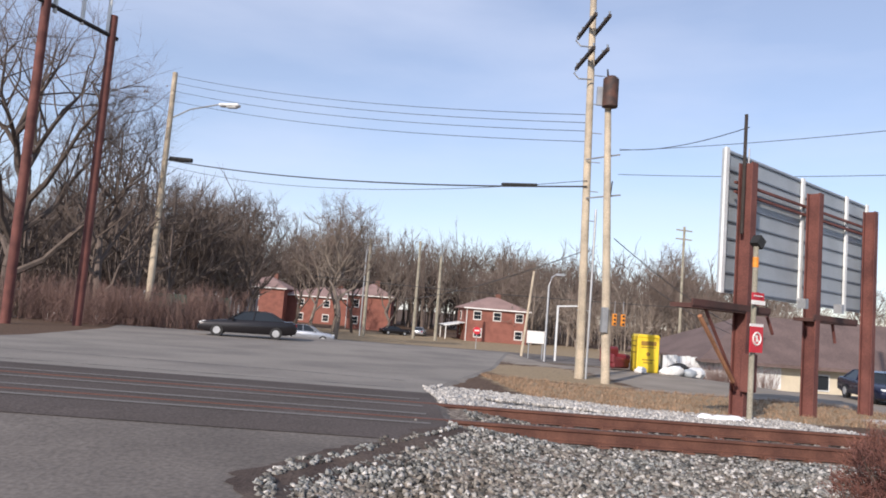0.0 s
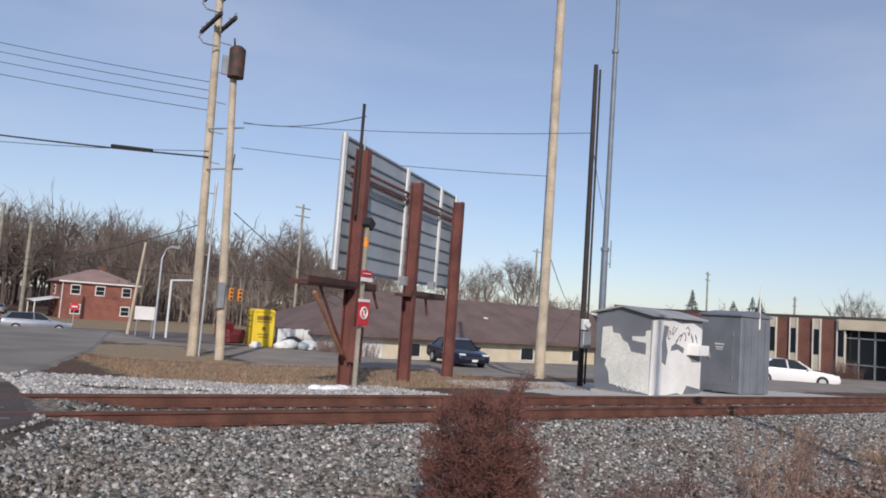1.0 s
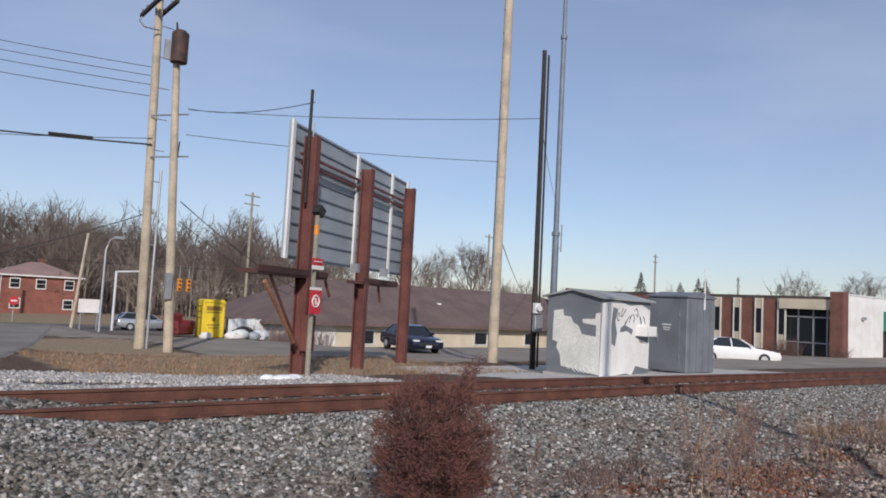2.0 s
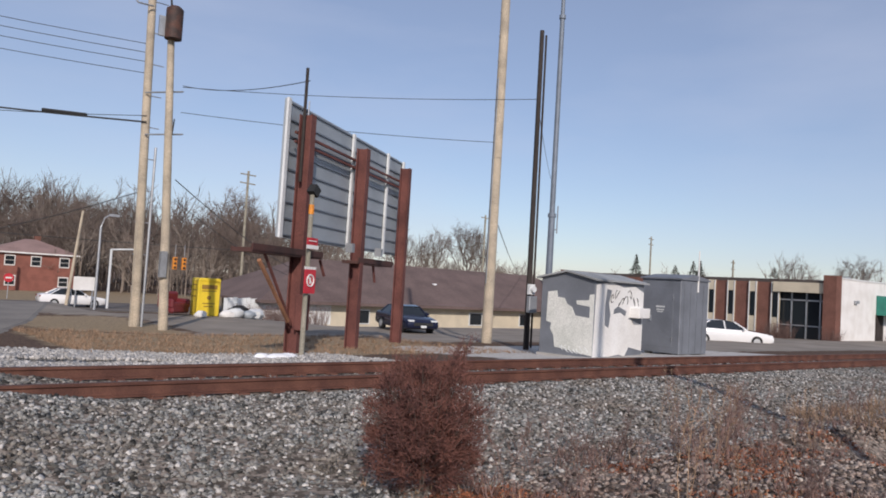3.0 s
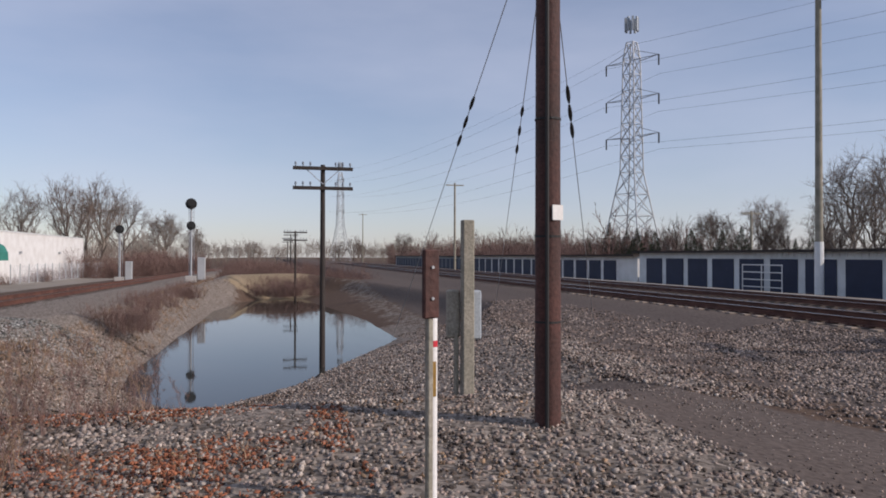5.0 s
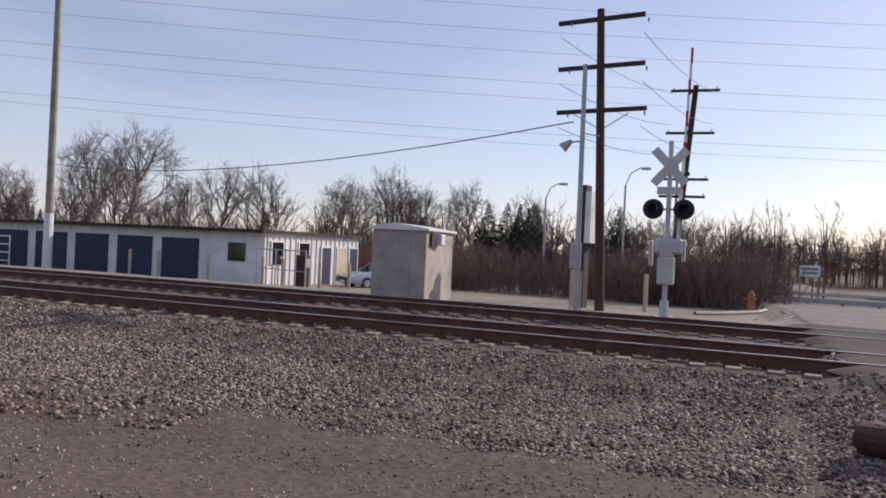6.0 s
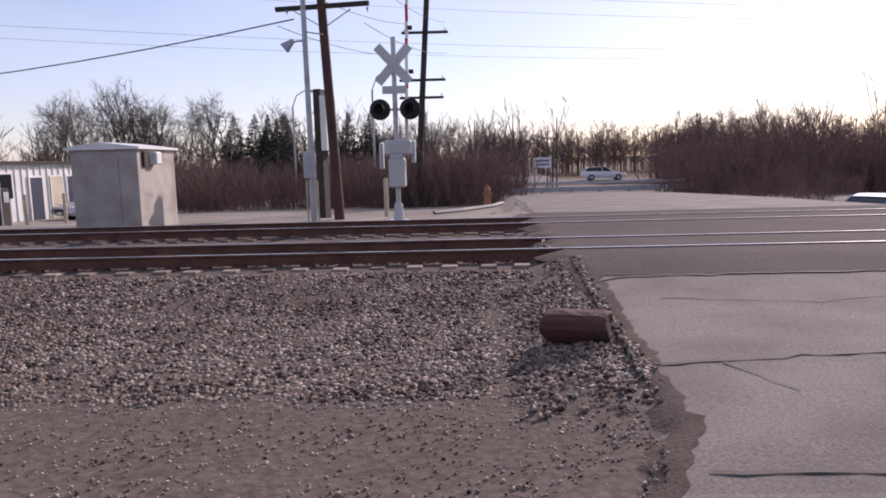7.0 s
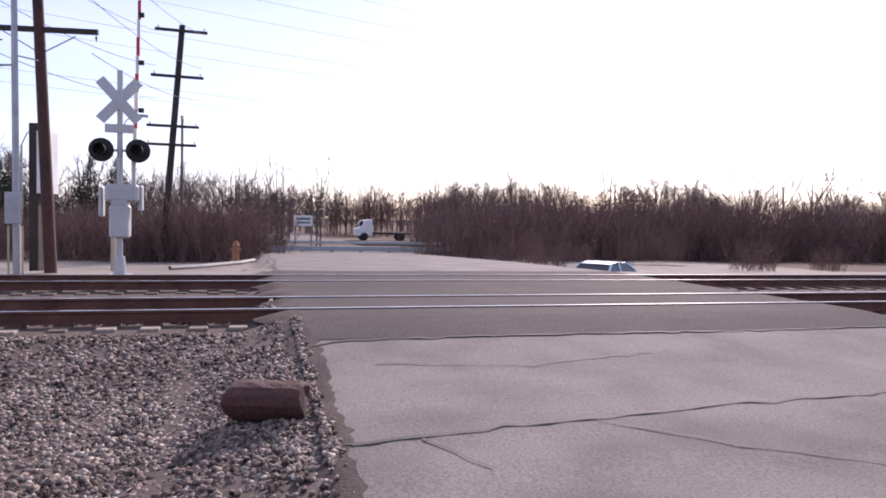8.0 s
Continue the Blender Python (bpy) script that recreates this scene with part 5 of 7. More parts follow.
part("gate_case", Shape().box((0.0, 0.05, 1.3), (0.42, 0.46, 0.75)).box((0, 0.05, 1.75), (0.36, 0.4, 0.2)), M_SILVER, xs, "gate mechanism housing", bevel=0.04)
part("gate_case", Shape().box((0.05, 0.0, 1.95), (0.72, 0.3, 0.42)), M_SILVER, xs, bevel=0.06)
part("counterweight", Shape().box((-0.42, 0.2, 1.75), (0.1, 0.3, 0.7)), M_SILVER, xs, bevel=0.03)
part("counterweight", Shape().box((0.42, 0.2, 1.85), (0.1, 0.3, 0.6)), M_SILVER, xs, bevel=0.03)
arm = part("gate_arm", Shape().box((0.26, 0.22, 2.3), (0.09, 0.06, 1.0)), M_SILVER, xs)
for k in range(11):
    part("arm_stripe", Shape().box((0.27 + k * 0.013, 0.22, 2.85 + k * 0.42), (0.085 - 0.002 * k, 0.045, 0.42)), M_REDSIGN if k % 2 == 0 else M_WHITE, arm, "red stripe" if k % 2 == 0 else "white stripe")
for zz in (3.9, 5.0, 6.1):
    part("arm_light", Shape().box((0.42, 0.22, zz), (0.12, 0.08, 0.1)), M_BLACK, arm)

p = plain_pole("utility_pole", "leaning wooden power pole with two crossarms and a rusted foot", 3.38, -23.65, 0.1, 9.6, 0.16, 0.12, M_WOODDARK, (0.38, 0.15), "south side poles")
for zz, h2 in ((7.8, 1.4), (6.4, 1.45), (9.3, 1.4)):
    part("crossarm", Shape().box((0.04 * zz, 0.12, zz), (2 * h2, 0.11, 0.13), -8), M_BLACKWOOD, p)
    insulators(p, zz - 0.2, (-1.1, 1.3), 0.12)
part("brace", Shape().tube((-0.6, 0.1, 6.3), (0.2, 0.1, 5.8), 0.02, 0.02, 4).tube((1.1, 0.1, 6.3), (0.25, 0.1, 5.8), 0.02, 0.02, 4), M_STEEL, p)
p = plain_pole("street_lamp", "slim steel lamp pole with a box and one luminaire", 4.05, -23.1, 0.12, 7.75, 0.09, 0.07, M_STEEL, (0.05, 0), "street lamps")
part("arm", Shape().tube((0.04, 0, 5.35), (0.45, 0.1, 5.3), 0.03, 0.03, 6).tube((0.04, 0, 5.6), (-0.5, 0, 5.5), 0.02, 0.02, 6), M_STEEL, p)
part("lamp_head", Shape().tube((0.35, 0.08, 5.35), (0.62, 0.14, 5.12), 0.06, 0.17, 12), M_STEEL, p, "bell-shaped luminaire")
part("control_box", Shape().box((0.05, 0.12, 1.75), (0.34, 0.2, 0.8)), M_STEEL, p, "grey control box", bevel=0.02)
part("conduit", Shape().tube((-0.14, 0.05, 0), (-0.14, 0.05, 1.3), 0.03, 0.03, 6).tube((0.18, 0.05, 0), (0.18, 0.05, 1.3), 0.03, 0.03, 6), M_WOODPALE, p)
sgn = thing("business_sign", "dark-framed pylon sign seen edge-on behind the poles", "sign", pose(4.7, -27.5, 0.0, 0, 0, -12))
part("column", Shape().box((0, 0, 2.2), (0.28, 0.5, 4.6)), M_BLACKWOOD, sgn, bevel=0.02)
part("face", Shape().box((-0.26, -0.1, 3.3), (0.22, 0.9, 1.9)), M_PANELTRIM, sgn, "pale sign face")
p = plain_pole("utility_pole", "dark wooden pole with four short crossarms", 2.45, -40.0, -0.55, 11.5, 0.18, 0.14, M_BLACKWOOD, (-0.9, 0), "south side poles")
for zz, h2 in ((11.2, 1.2), (9.0, 1.2), (6.6, 1.2), (5.7, 1.15)):
    part("crossarm", Shape().box((-0.078 * zz, 0.16, zz), (2 * h2, 0.11, 0.13), 3), M_BLACKWOOD, p)
    insulators(p, zz + 0.05, (-1.05 - 0.078 * zz, 1.05 - 0.078 * zz), 0.16)
p = plain_pole("street_lamp", "tall wooden lamp pole with two flat floodlights", 32.6, -27.9, -0.25, 16.45, 0.21, 0.15, M_WOODGREY, (0, 0), "street lamps")
part("arm", Shape().box((0, 0, 16.3), (1.9, 0.1, 0.12), 60), M_STEEL, p)
for k in (-1, 1):
    part("floodlight", Shape().box((0.55 * k, 0.95 * k, 16.25), (0.8, 0.45, 0.14), 60), M_STEEL, p, bevel=0.03)
part("sleeve", Shape().tube((0, 0, 0), (0, 0, 3.0), 0.235, 0.225, 10), M_PANELTRIM, p)
ws = thing("road_sign", "white rectangular road sign on two posts", "road sign", pose(-4.95, -48.2, -0.35))
part("board", Shape().box((0, 0, 1.9), (1.12, 0.04, 0.66)), M_PANELTRIM, ws)
part("lettering", Shape().box((0, 0.025, 2.02), (0.86, 0.01, 0.14)).box((0, 0.025, 1.78), (0.82, 0.01, 0.12)), M_GREYPAINT, ws, "dark bars of lettering")
for sx in (-0.5, 0.5):
    part("post", Shape().box((sx, -0.05, 0.75), (0.08, 0.06, 2.2)), M_WOODGREY, ws)
gr = thing("guard_rail", "galvanised guard rail with timber posts at the road's end", "guard rail", pose(-8.4, -47, -0.75))
part("beam", Shape().box((0, 0, 0.62), (11.5, 0.08, 0.3)), M_STEEL, gr)
part("beam", Shape().box((0.4, -1.5, 0.95), (12, 0.08, 0.18)), M_STEEL, gr)
for k in range(7):
    part("post", Shape().box((-5.4 + k * 1.8, -0.1, 0.3), (0.16, 0.16, 0.85)), M_WOODGREY, gr)
hd = thing("fire_hydrant", "rusty faded fire hydrant beside the road", "hydrant", pose(-1.2, -29.5, 0.1))
part("barrel", Shape().tube((0, 0, 0), (0, 0, 0.6), 0.13, 0.12, 12).tube((0, 0, 0.6), (0, 0, 0.78), 0.15, 0.05, 12).tube((0, 0, 0), (0, 0, 0.06), 0.19, 0.19, 12), M_RUSTBRIGHT, hd, smooth=True)
part("nozzle", Shape().tube((-0.2, 0, 0.45), (0.2, 0, 0.45), 0.06, 0.06, 10), M_RUSTBRIGHT, hd)
kb = Shape().path([(0.6, -25.2, -0.18), (-0.3, -26.4, -0.2), (-1.4, -28.5, -0.22), (-1.9, -33, -0.4)], 0.07, 4)
single("curb", kb, M_CONCRETE, "pale concrete curb at the road's corner", "curb", kind="structure")
lg = thing("log", "short charred log lying by the pavement edge", "log", pose(-1.8, -8.6, ground_z(-1.8, -8.6) + 0.53, 0, 0, -16))
stub = Shape()
rr = random.Random(31)
rings = 9
for i in range(rings):
    x = -0.31 + 0.62 * i / (rings - 1)
    end = 0.88 if i in (0, rings - 1) else 1.0
    for k in range(14):
        a = 2 * math.pi * k / 14
        q = 0.17 * end * (1 + 0.07 * math.sin(3 * a + 0.6) + rr.uniform(-0.035, 0.035))
        stub.v.append((x + 0.03 * math.sin(a * 2 + i), q * math.cos(a), q * math.sin(a)))
stub.f = [(i * 14 + k, i * 14 + (k + 1) % 14, (i + 1) * 14 + (k + 1) % 14, (i + 1) * 14 + k) for i in range(rings - 1) for k in range(14)]
stub.f += [tuple(range(14)), tuple((rings - 1) * 14 + k for k in range(14))]
part("trunk", stub, M_WOODDARK, lg, bevel=0.012)

# lattice transmission tower
tw = thing("transmission_tower", "grey steel lattice transmission tower topped by phone antennas", "transmission tower", pose(120, -64.5, 0.4, 0, 0, 28))
TH = 43.0


def half_width(z):
    return interp(z, [(0, 4.2), (17, 1.5), (38, 1.1), (43, 0.4)])


legs, lace = Shape(), Shape()
levels = [-1.6, 5, 9, 13, 17, 20, 23, 26, 29, 32, 35, 38, 41]
CORN = ((-1, -1), (1, -1), (1, 1), (-1, 1))
for a, b in zip(levels[:-1], levels[1:]):
    wa, wb = half_width(a), half_width(b)
    for k, (cx, cy) in enumerate(CORN):
        legs.tube((cx * wa, cy * wa, a), (cx * wb, cy * wb, b), 0.13, 0.12, 4)
        nx, ny = CORN[(k + 1) % 4]
        lace.tube((cx * wa, cy * wa, a), (nx * wb, ny * wb, b), 0.07, 0.07, 4, False).tube((nx * wa, ny * wa, a), (cx * wb, cy * wb, b), 0.07, 0.07, 4, False).tube((cx * wb, cy * wb, b), (nx * wb, ny * wb, b), 0.07, 0.07, 4, False)
part("leg", legs, M_STEEL, tw)
part("lacing", lace, M_STEEL, tw)
for zz in (23.5, 30.5, 37.5):
    for k in (-1, 1):
        ca = part("crossarm", Shape().tube((k * 1.1, -0.8, zz), (k * 5.6, 0, zz + 0.2), 0.09, 0.07, 4).tube((k * 1.1, 0.8, zz), (k * 5.6, 0, zz + 0.2), 0.09, 0.07, 4).tube((k * 1.1, 0, zz + 1.8), (k * 5.6, 0, zz + 0.2), 0.08, 0.06, 4), M_STEEL, tw)
        part("insulator_string", Shape().tube((k * 5.6, 0, zz + 0.2), (k * 5.6, 0, zz - 1.7), 0.14, 0.14, 6), M_BLACK, ca)
for k in range(8):
    a = 2 * math.pi * k / 8
    part("antenna", Shape().box((1.1 * math.cos(a), 1.1 * math.sin(a), 44.3), (0.35, 0.35, 2.6), math.degrees(a)), M_PANEL, tw)


# ---- vehicles ----
def car(label, paint, m, group, wagon=False, length=4.8):
    """A car facing +x: body, glasshouse, wheels, lamps."""
    ob = thing("car", label, "car", m, group)
    k = length / 4.8
    side = [(-2.36, 0.34), (-1.9, 0.24), (1.95, 0.22), (2.36, 0.32), (2.4, 0.5), (2.33, 0.66), (2.0, 0.78), (1.0, 0.92), (-1.45, 0.97), (-2.15, 0.98), (-2.38, 0.86), (-2.42, 0.55)]
    b = Shape()
    rows = ((-0.9, 0.93), (-0.84, 1.0), (0.84, 1.0), (0.9, 0.93))
    n = len(side)
    for y, f in rows:
        b.v += [(x * k * (f + 0.035 if f < 1 else 1), y, 0.56 + (z - 0.56) * f) for x, z in side]
    b.f = [tuple(range(n)), tuple(range(4 * n - 1, 3 * n - 1, -1))] + [(j * n + i, j * n + (i + 1) % n, (j + 1) * n + (i + 1) % n, (j + 1) * n + i) for j in range(3) for i in range(n)]
    body = part("body", b, paint, ob, bevel=0.02, smooth=True)
    rear = -2.2 if wagon else -1.75
    top = [(0.95, 0.9), (0.25, 1.36), (-0.2, 1.43), ((-1.7 if wagon else -0.95), 1.4), (rear, 0.95)]
    def cabin(out, w0, w1, off):
        s = Shape()
        for y in (-1, 1):
            s.v += [(x * k, y * (w0 if z < 1.1 else w1), z + off) for x, z in out]
        q = len(out)
        s.f = [tuple(range(q)), tuple(range(2 * q - 1, q - 1, -1))] + [(i, (i + 1) % q, q + (i + 1) % q, q + i) for i in range(q)]
        return s
    part("glasshouse", cabin(top, 0.83, 0.64, 0.0), M_GLASS, ob, "dark glazed cabin", smooth=False)
    part("roof", Shape().add([(0.3 * k, -0.62, 1.365), (0.3 * k, 0.62, 1.365), (-0.2 * k, 0.66, 1.44), (-0.2 * k, -0.66, 1.44), (top[3][0] * k, 0.66, 1.415), (top[3][0] * k, -0.66, 1.415), (top[3][0] * k - 0.12, 0.62, 1.36), (top[3][0] * k - 0.12, -0.62, 1.36)], [(0, 1, 2, 3), (3, 2, 4, 5), (5, 4, 6, 7)]), paint, ob, smooth=True)
    for y in (-1, 1):
        for (xa, za), (xb, zb) in (((0.95, 0.92), (0.27, 1.37)), ((-0.25, 0.95), (-0.3, 1.41)), ((rear, 0.96), (top[3][0] - 0.1, 1.37))):
            part("pillar", Shape().tube((xa * k, y * 0.83, za), (xb * k, y * 0.65, zb), 0.04, 0.04, 5), paint, ob)
        part("mirror", Shape().box((0.72 * k, y * 0.97, 0.98), (0.12, 0.2, 0.13)), paint, ob, bevel=0.02)
        part("headlight", Shape().box((2.2 * k, y * 0.66, 0.66), (0.26, 0.36, 0.14)), M_PANELTRIM, ob, "clear headlight", bevel=0.03)
        part("tail_light", Shape().box((-2.33 * k, y * 0.68, 0.8), (0.14, 0.36, 0.16)), M_LAMPRED, ob, "red tail light", bevel=0.02)
        for x in (1.45, -1.4):
            wh = part("wheel", Shape().tube((x * k, y * 0.7, 0.32), (x * k, y * 0.915, 0.32), 0.325, 0.325, 20), M_BLACK, ob, "black tyre on a pale rim", smooth=True)
            part("rim", Shape().tube((x * k, y * 0.9, 0.32), (x * k, y * 0.928, 0.32), 0.2, 0.19, 14), M_SILVER, wh)
    part("grille", Shape().box((2.37 * k, 0, 0.52), (0.06, 1.1, 0.16)), M_BLACK, ob)
    part("plate", Shape().box((2.42 * k, 0, 0.4), (0.02, 0.32, 0.12)), M_PANELTRIM, ob)
    return ob


car("dark blue sedan parked on the lot before the brown-roofed building", M_CARBLUE, pose(23.6, 33.0, ground_z(23.6, 33) + 0.02, 0, 0, -103), "parked cars")
car("white sedan parked beside the brick-fronted building", M_CARWHITE, pose(39.2, 22.9, -1.0, 0, 0, -42), "parked cars", length=5.0)
car("black sedan parked at the edge of the lot", M_CARBLACK, pose(-7.0, 41.3, road_level(-7.0, 41.3) + 0.01, 0, 0, 186), "parked cars", length=5.2)
car("pale blue car parked low beyond the crossing", M_CARPALE, pose(-14.6, -27.5, -1.12, 0, 0, 35), "parked cars")
car("silver car parked beyond the storage building", M_CARSILVER, pose(17.5, -36.5, -0.5, 0, 0, 60), "parked cars")
car("pale car parked at the far houses", M_CARSILVER, pose(7.5, 122, -3.0, 0, 0, 80), "parked cars")
car("dark car parked at the far houses", M_CARBLACK, pose(3.2, 118, -3.0, 0, 0, 20), "parked cars")
WAGON = car("silver estate car driving along the street", M_CARSILVER, pose(-6, 63.2, -2.04), "street traffic", True)
SEDAN = car("white sedan driving along the street", M_CARWHITE, pose(-23, 63.2, -2.04), "street traffic")
HIGH_A = car("pale car passing on the far road", M_CARSILVER, pose(0, -82, -0.75, 0, 0, 180), "far road traffic")
HIGH_B = car("white car passing on the far road", M_CARWHITE, pose(0, -82, -0.75, 0, 0, 180), "far road traffic", True)
TRUCK = thing("truck", "white-cabbed truck with a low flat bed on the far road", "truck", pose(0, -84, -0.75, 0, 0, 180), "far road traffic")
part("cab", Shape().prism([(1.2, 0.5), (3.0, 0.5), (3.05, 1.3), (2.5, 1.5), (2.1, 2.3), (1.2, 2.4)], -1.05, 1.05), M_CARWHITE, TRUCK, bevel=0.05)
part("flat_bed", Shape().box((-1.2, 0, 0.85), (4.6, 2.2, 0.22)), M_BLACKWOOD, TRUCK, bevel=0.03)
part("windscreen", Shape().box((2.35, 0, 1.9), (0.5, 1.9, 0.6), tilt=Matrix.Rotation(radians(-28), 3, "Y")), M_GLASS, TRUCK)
for x in (2.1, -2.2):
    for y in (-0.95, 0.95):
        part("wheel", Shape().tube((x, y - 0.14, 0.45), (x, y + 0.14, 0.45), 0.45, 0.45, 16), M_BLACK, TRUCK)
far_road = Shape().box((0, -83, -1.24), (600, 10, 0.2))
single("road_far", far_road, M_ASPHALT, "distant grey road behind the guard rail", "road", kind="structure")

# ---- street furniture beyond the lot ----
bs = thing("signboard", "blank white board on two legs at the street", "signboard", pose(13.75, 62, -2.1))
part("board", Shape().box((0, 0, 1.95), (1.6, 0.08, 1.05)), M_WHITE, bs)
for sx in (-0.6, 0.6):
    part("leg", Shape().box((sx, 0.03, 0.75), (0.08, 0.08, 1.7)), M_STEEL, bs)
ma = thing("mast_arm_pole", "white steel mast with a short arm at the street", "pole", pose(15.5, 62, -2.1))
part("mast", Shape().tube((0, 0, 0), (0, 0, 4.8), 0.11, 0.1, 8), M_PANELTRIM, ma)
part("arm", Shape().tube((0, 0, 4.75), (1.9, 0, 4.9), 0.07, 0.06, 8), M_PANELTRIM, ma)
for x in (21.8, 22.6):
    tl = thing("traffic_light", "orange-yellow traffic signal hung over the street", "traffic light", pose(x, 67 - 2 * (x + 6) / 42, 1.3), "traffic lights")
    part("case", Shape().box((0, 0, 0.6), (0.36, 0.3, 1.1)), M_ORANGE, tl, bevel=0.03)
    for k in range(3):
        part("lens", Shape().tube((0, -0.2, 0.24 + 0.36 * k), (0, -0.15, 0.24 + 0.36 * k), 0.11, 0.11, 10), M_BLACK, tl)
    part("hanger", Shape().tube((0, 0, 1.1), (0, 0, 2.3), 0.025, 0.025, 6), M_STEEL, tl)
wire((-6, 67, 3.7), (36, 65, 3.7), 0.3, 0.03, "span wire that carries the traffic signals")
plain_pole("utility_pole", "thin leaning wooden pole at the street", 12.5, 62, -2.1, 7.6, 0.13, 0.09, M_WOODPALE, (0.7, 0), "street poles")
far_lamp(14.1, 60, -2.1, 7.4, 0.9, 0)
ss = thing("stop_sign", "red stop sign at the far corner", "stop sign", pose(10.6, 76, -2.2))
part("plate", Shape().tube((0, -0.02, 1.9), (0, 0.02, 1.9), 0.42, 0.42, 8), M_REDSIGN, ss)
part("lettering", Shape().box((0, -0.03, 1.9), (0.5, 0.01, 0.14)), M_WHITE, ss, "white bar of lettering")
part("post", Shape().tube((0, 0.04, 0), (0, 0.04, 2.2), 0.04, 0.04, 6), M_STEEL, ss)
for x, y, h, arms in ((47.4, 110, 20.5, 2), (99.3, 110, 19, 1), (150, 105, 19, 2), (150, 83.5, 13.5, 2), (5.5, 104, 14, 0), (8.5, 102, 12, 0), (-1.5, 96, 13, 0)):
    p = plain_pole("utility_pole", "distant grey wooden power pole", x, y, -2.8, h, 0.24, 0.18, M_WOODGREY, (0, 0), "distant power poles")
    for k in range(arms):
        part("crossarm", Shape().box((0, 0, h - 0.6 - 1.4 * k), (3.0, 0.16, 0.18), 15), M_WOODGREY, p)
for x, y, h in ((91.5, -23.3, 12.5), (205, -26, 15), (70, -52, 8), (4.5, -75, 12)):
    p = plain_pole("utility_pole", "distant thin wooden power pole", x, y, -0.9, h, 0.16, 0.12, M_WOODGREY, (0, 0), "distant power poles")
    part("crossarm", Shape().box((0, 0, h - 0.3), (0.14, 2.4, 0.14)), M_WOODGREY, p)
ft = copy_thing(tw, pose(330, -32, -1.2, 0, 0, 10))
tagged(ft, "far lattice transmission tower on the horizon")

# empty sign frame on two tall rusty posts
sf = thing("sign_frame", "tall empty sign frame on two rusty steel posts among trees", "sign frame", pose(-17.0, 39.5, -0.9))
DX, DY = 1.05, 1.6
part("post", Shape().tube((-DX, -DY, 0), (-DX, -DY, 19.5), 0.24, 0.22, 12), M_RUST, sf, smooth=True)
part("post", Shape().tube((DX, DY, 0), (DX, DY, 17.2), 0.24, 0.22, 12), M_RUST, sf, smooth=True)
for za, zb in ((16.4, 16.0), (19.2, 18.8)):
    part("beam", Shape().tube((-DX - 0.4, -DY - 0.6, za), (DX + 0.2, DY + 0.3, zb), 0.13, 0.13, 6), M_BLACKWOOD, sf)
for f in (-0.75, 0.05, 0.85):
    part("upright", Shape().box((DX * f, DY * f, 18.2), (0.16, 0.16, 4.4)), M_PANELTRIM, sf, "pale upright of the frame")

# ---- wires ----
for k, (za, zb) in enumerate(((9.52, 16.4), (9.2, 15.9), (8.87, 15.3), (8.45, 14.6))):
    wire((7.5, 27.7, za), (-15.6, 51.6, zb), 0.5, 0.014)
wire((7.5, 27.6, 6.67), (-15.5, 51.6, 10.4), 0.5, 0.035, "thick black telephone cable between poles")
single("cable_splice", Shape().tube((5.9, 29.3, 6.86), (4.7, 30.55, 7.0), 0.07, 0.07, 8), M_BLACK, "black splice case on the cable", "cable splice")
wire((7.5, 27.6, 6.9), (-15.5, 51.6, 10.0), 0.9, 0.014)
wire((8.3, 26.4, 7.9), (17.25, 17.7, 7.95), 0.15, 0.012)
wire((8.3, 26.4, 7.95), (7.95, 16.3, 6.2), 0.2, 0.012)
wire((8.3, 26.4, 7.0), (18.3, 20.7, 7.0), 0.12, 0.012)
wire((8.3, 26.4, 4.6), (30, 54, 1.3), 0.6, 0.022)
wire((8.3, 26.4, 3.9), (30, 54, 1.0), 0.7, 0.016)
wire((7.6, 27.7, 4.2), (2, 60, 2.2), 0.4, 0.02)
wire((18.3, 20.8, 4.5), (60, 60, 2.8), 0.5, 0.02)
wire((17.2, 17.7, 7.9), (58, 54, 13), 0.5, 0.012)
for k, (za, dy) in enumerate(((22, -5.6), (29, -5.6), (36, -5.6), (22, 5.6), (29, 5.6), (36, 5.6), (41, 0))):
    wire((120, -64.5 + dy, za), (-150, -172 + dy, za + 2), 5, 0.018, "high-voltage line from the lattice tower", 20)
    wire((120, -64.5 + dy, za), (330, -32 + dy, za), 4, 0.018, "high-voltage line from the lattice tower", 20)
wire((4.4, -23.2, 6.1), (42, -36, 6.3), 0.9, 0.02)
for dx, zz in ((-1.2, 7.4), (1.4, 7.4), (-1.2, 6.0), (1.4, 6.0), (-1.2, 8.9), (1.4, 8.9)):
    wire((3.6 + dx, -23.6, zz), (1.6 + dx * 0.8, -40.0, zz * 1.1 + 0.8), 0.3, 0.012)

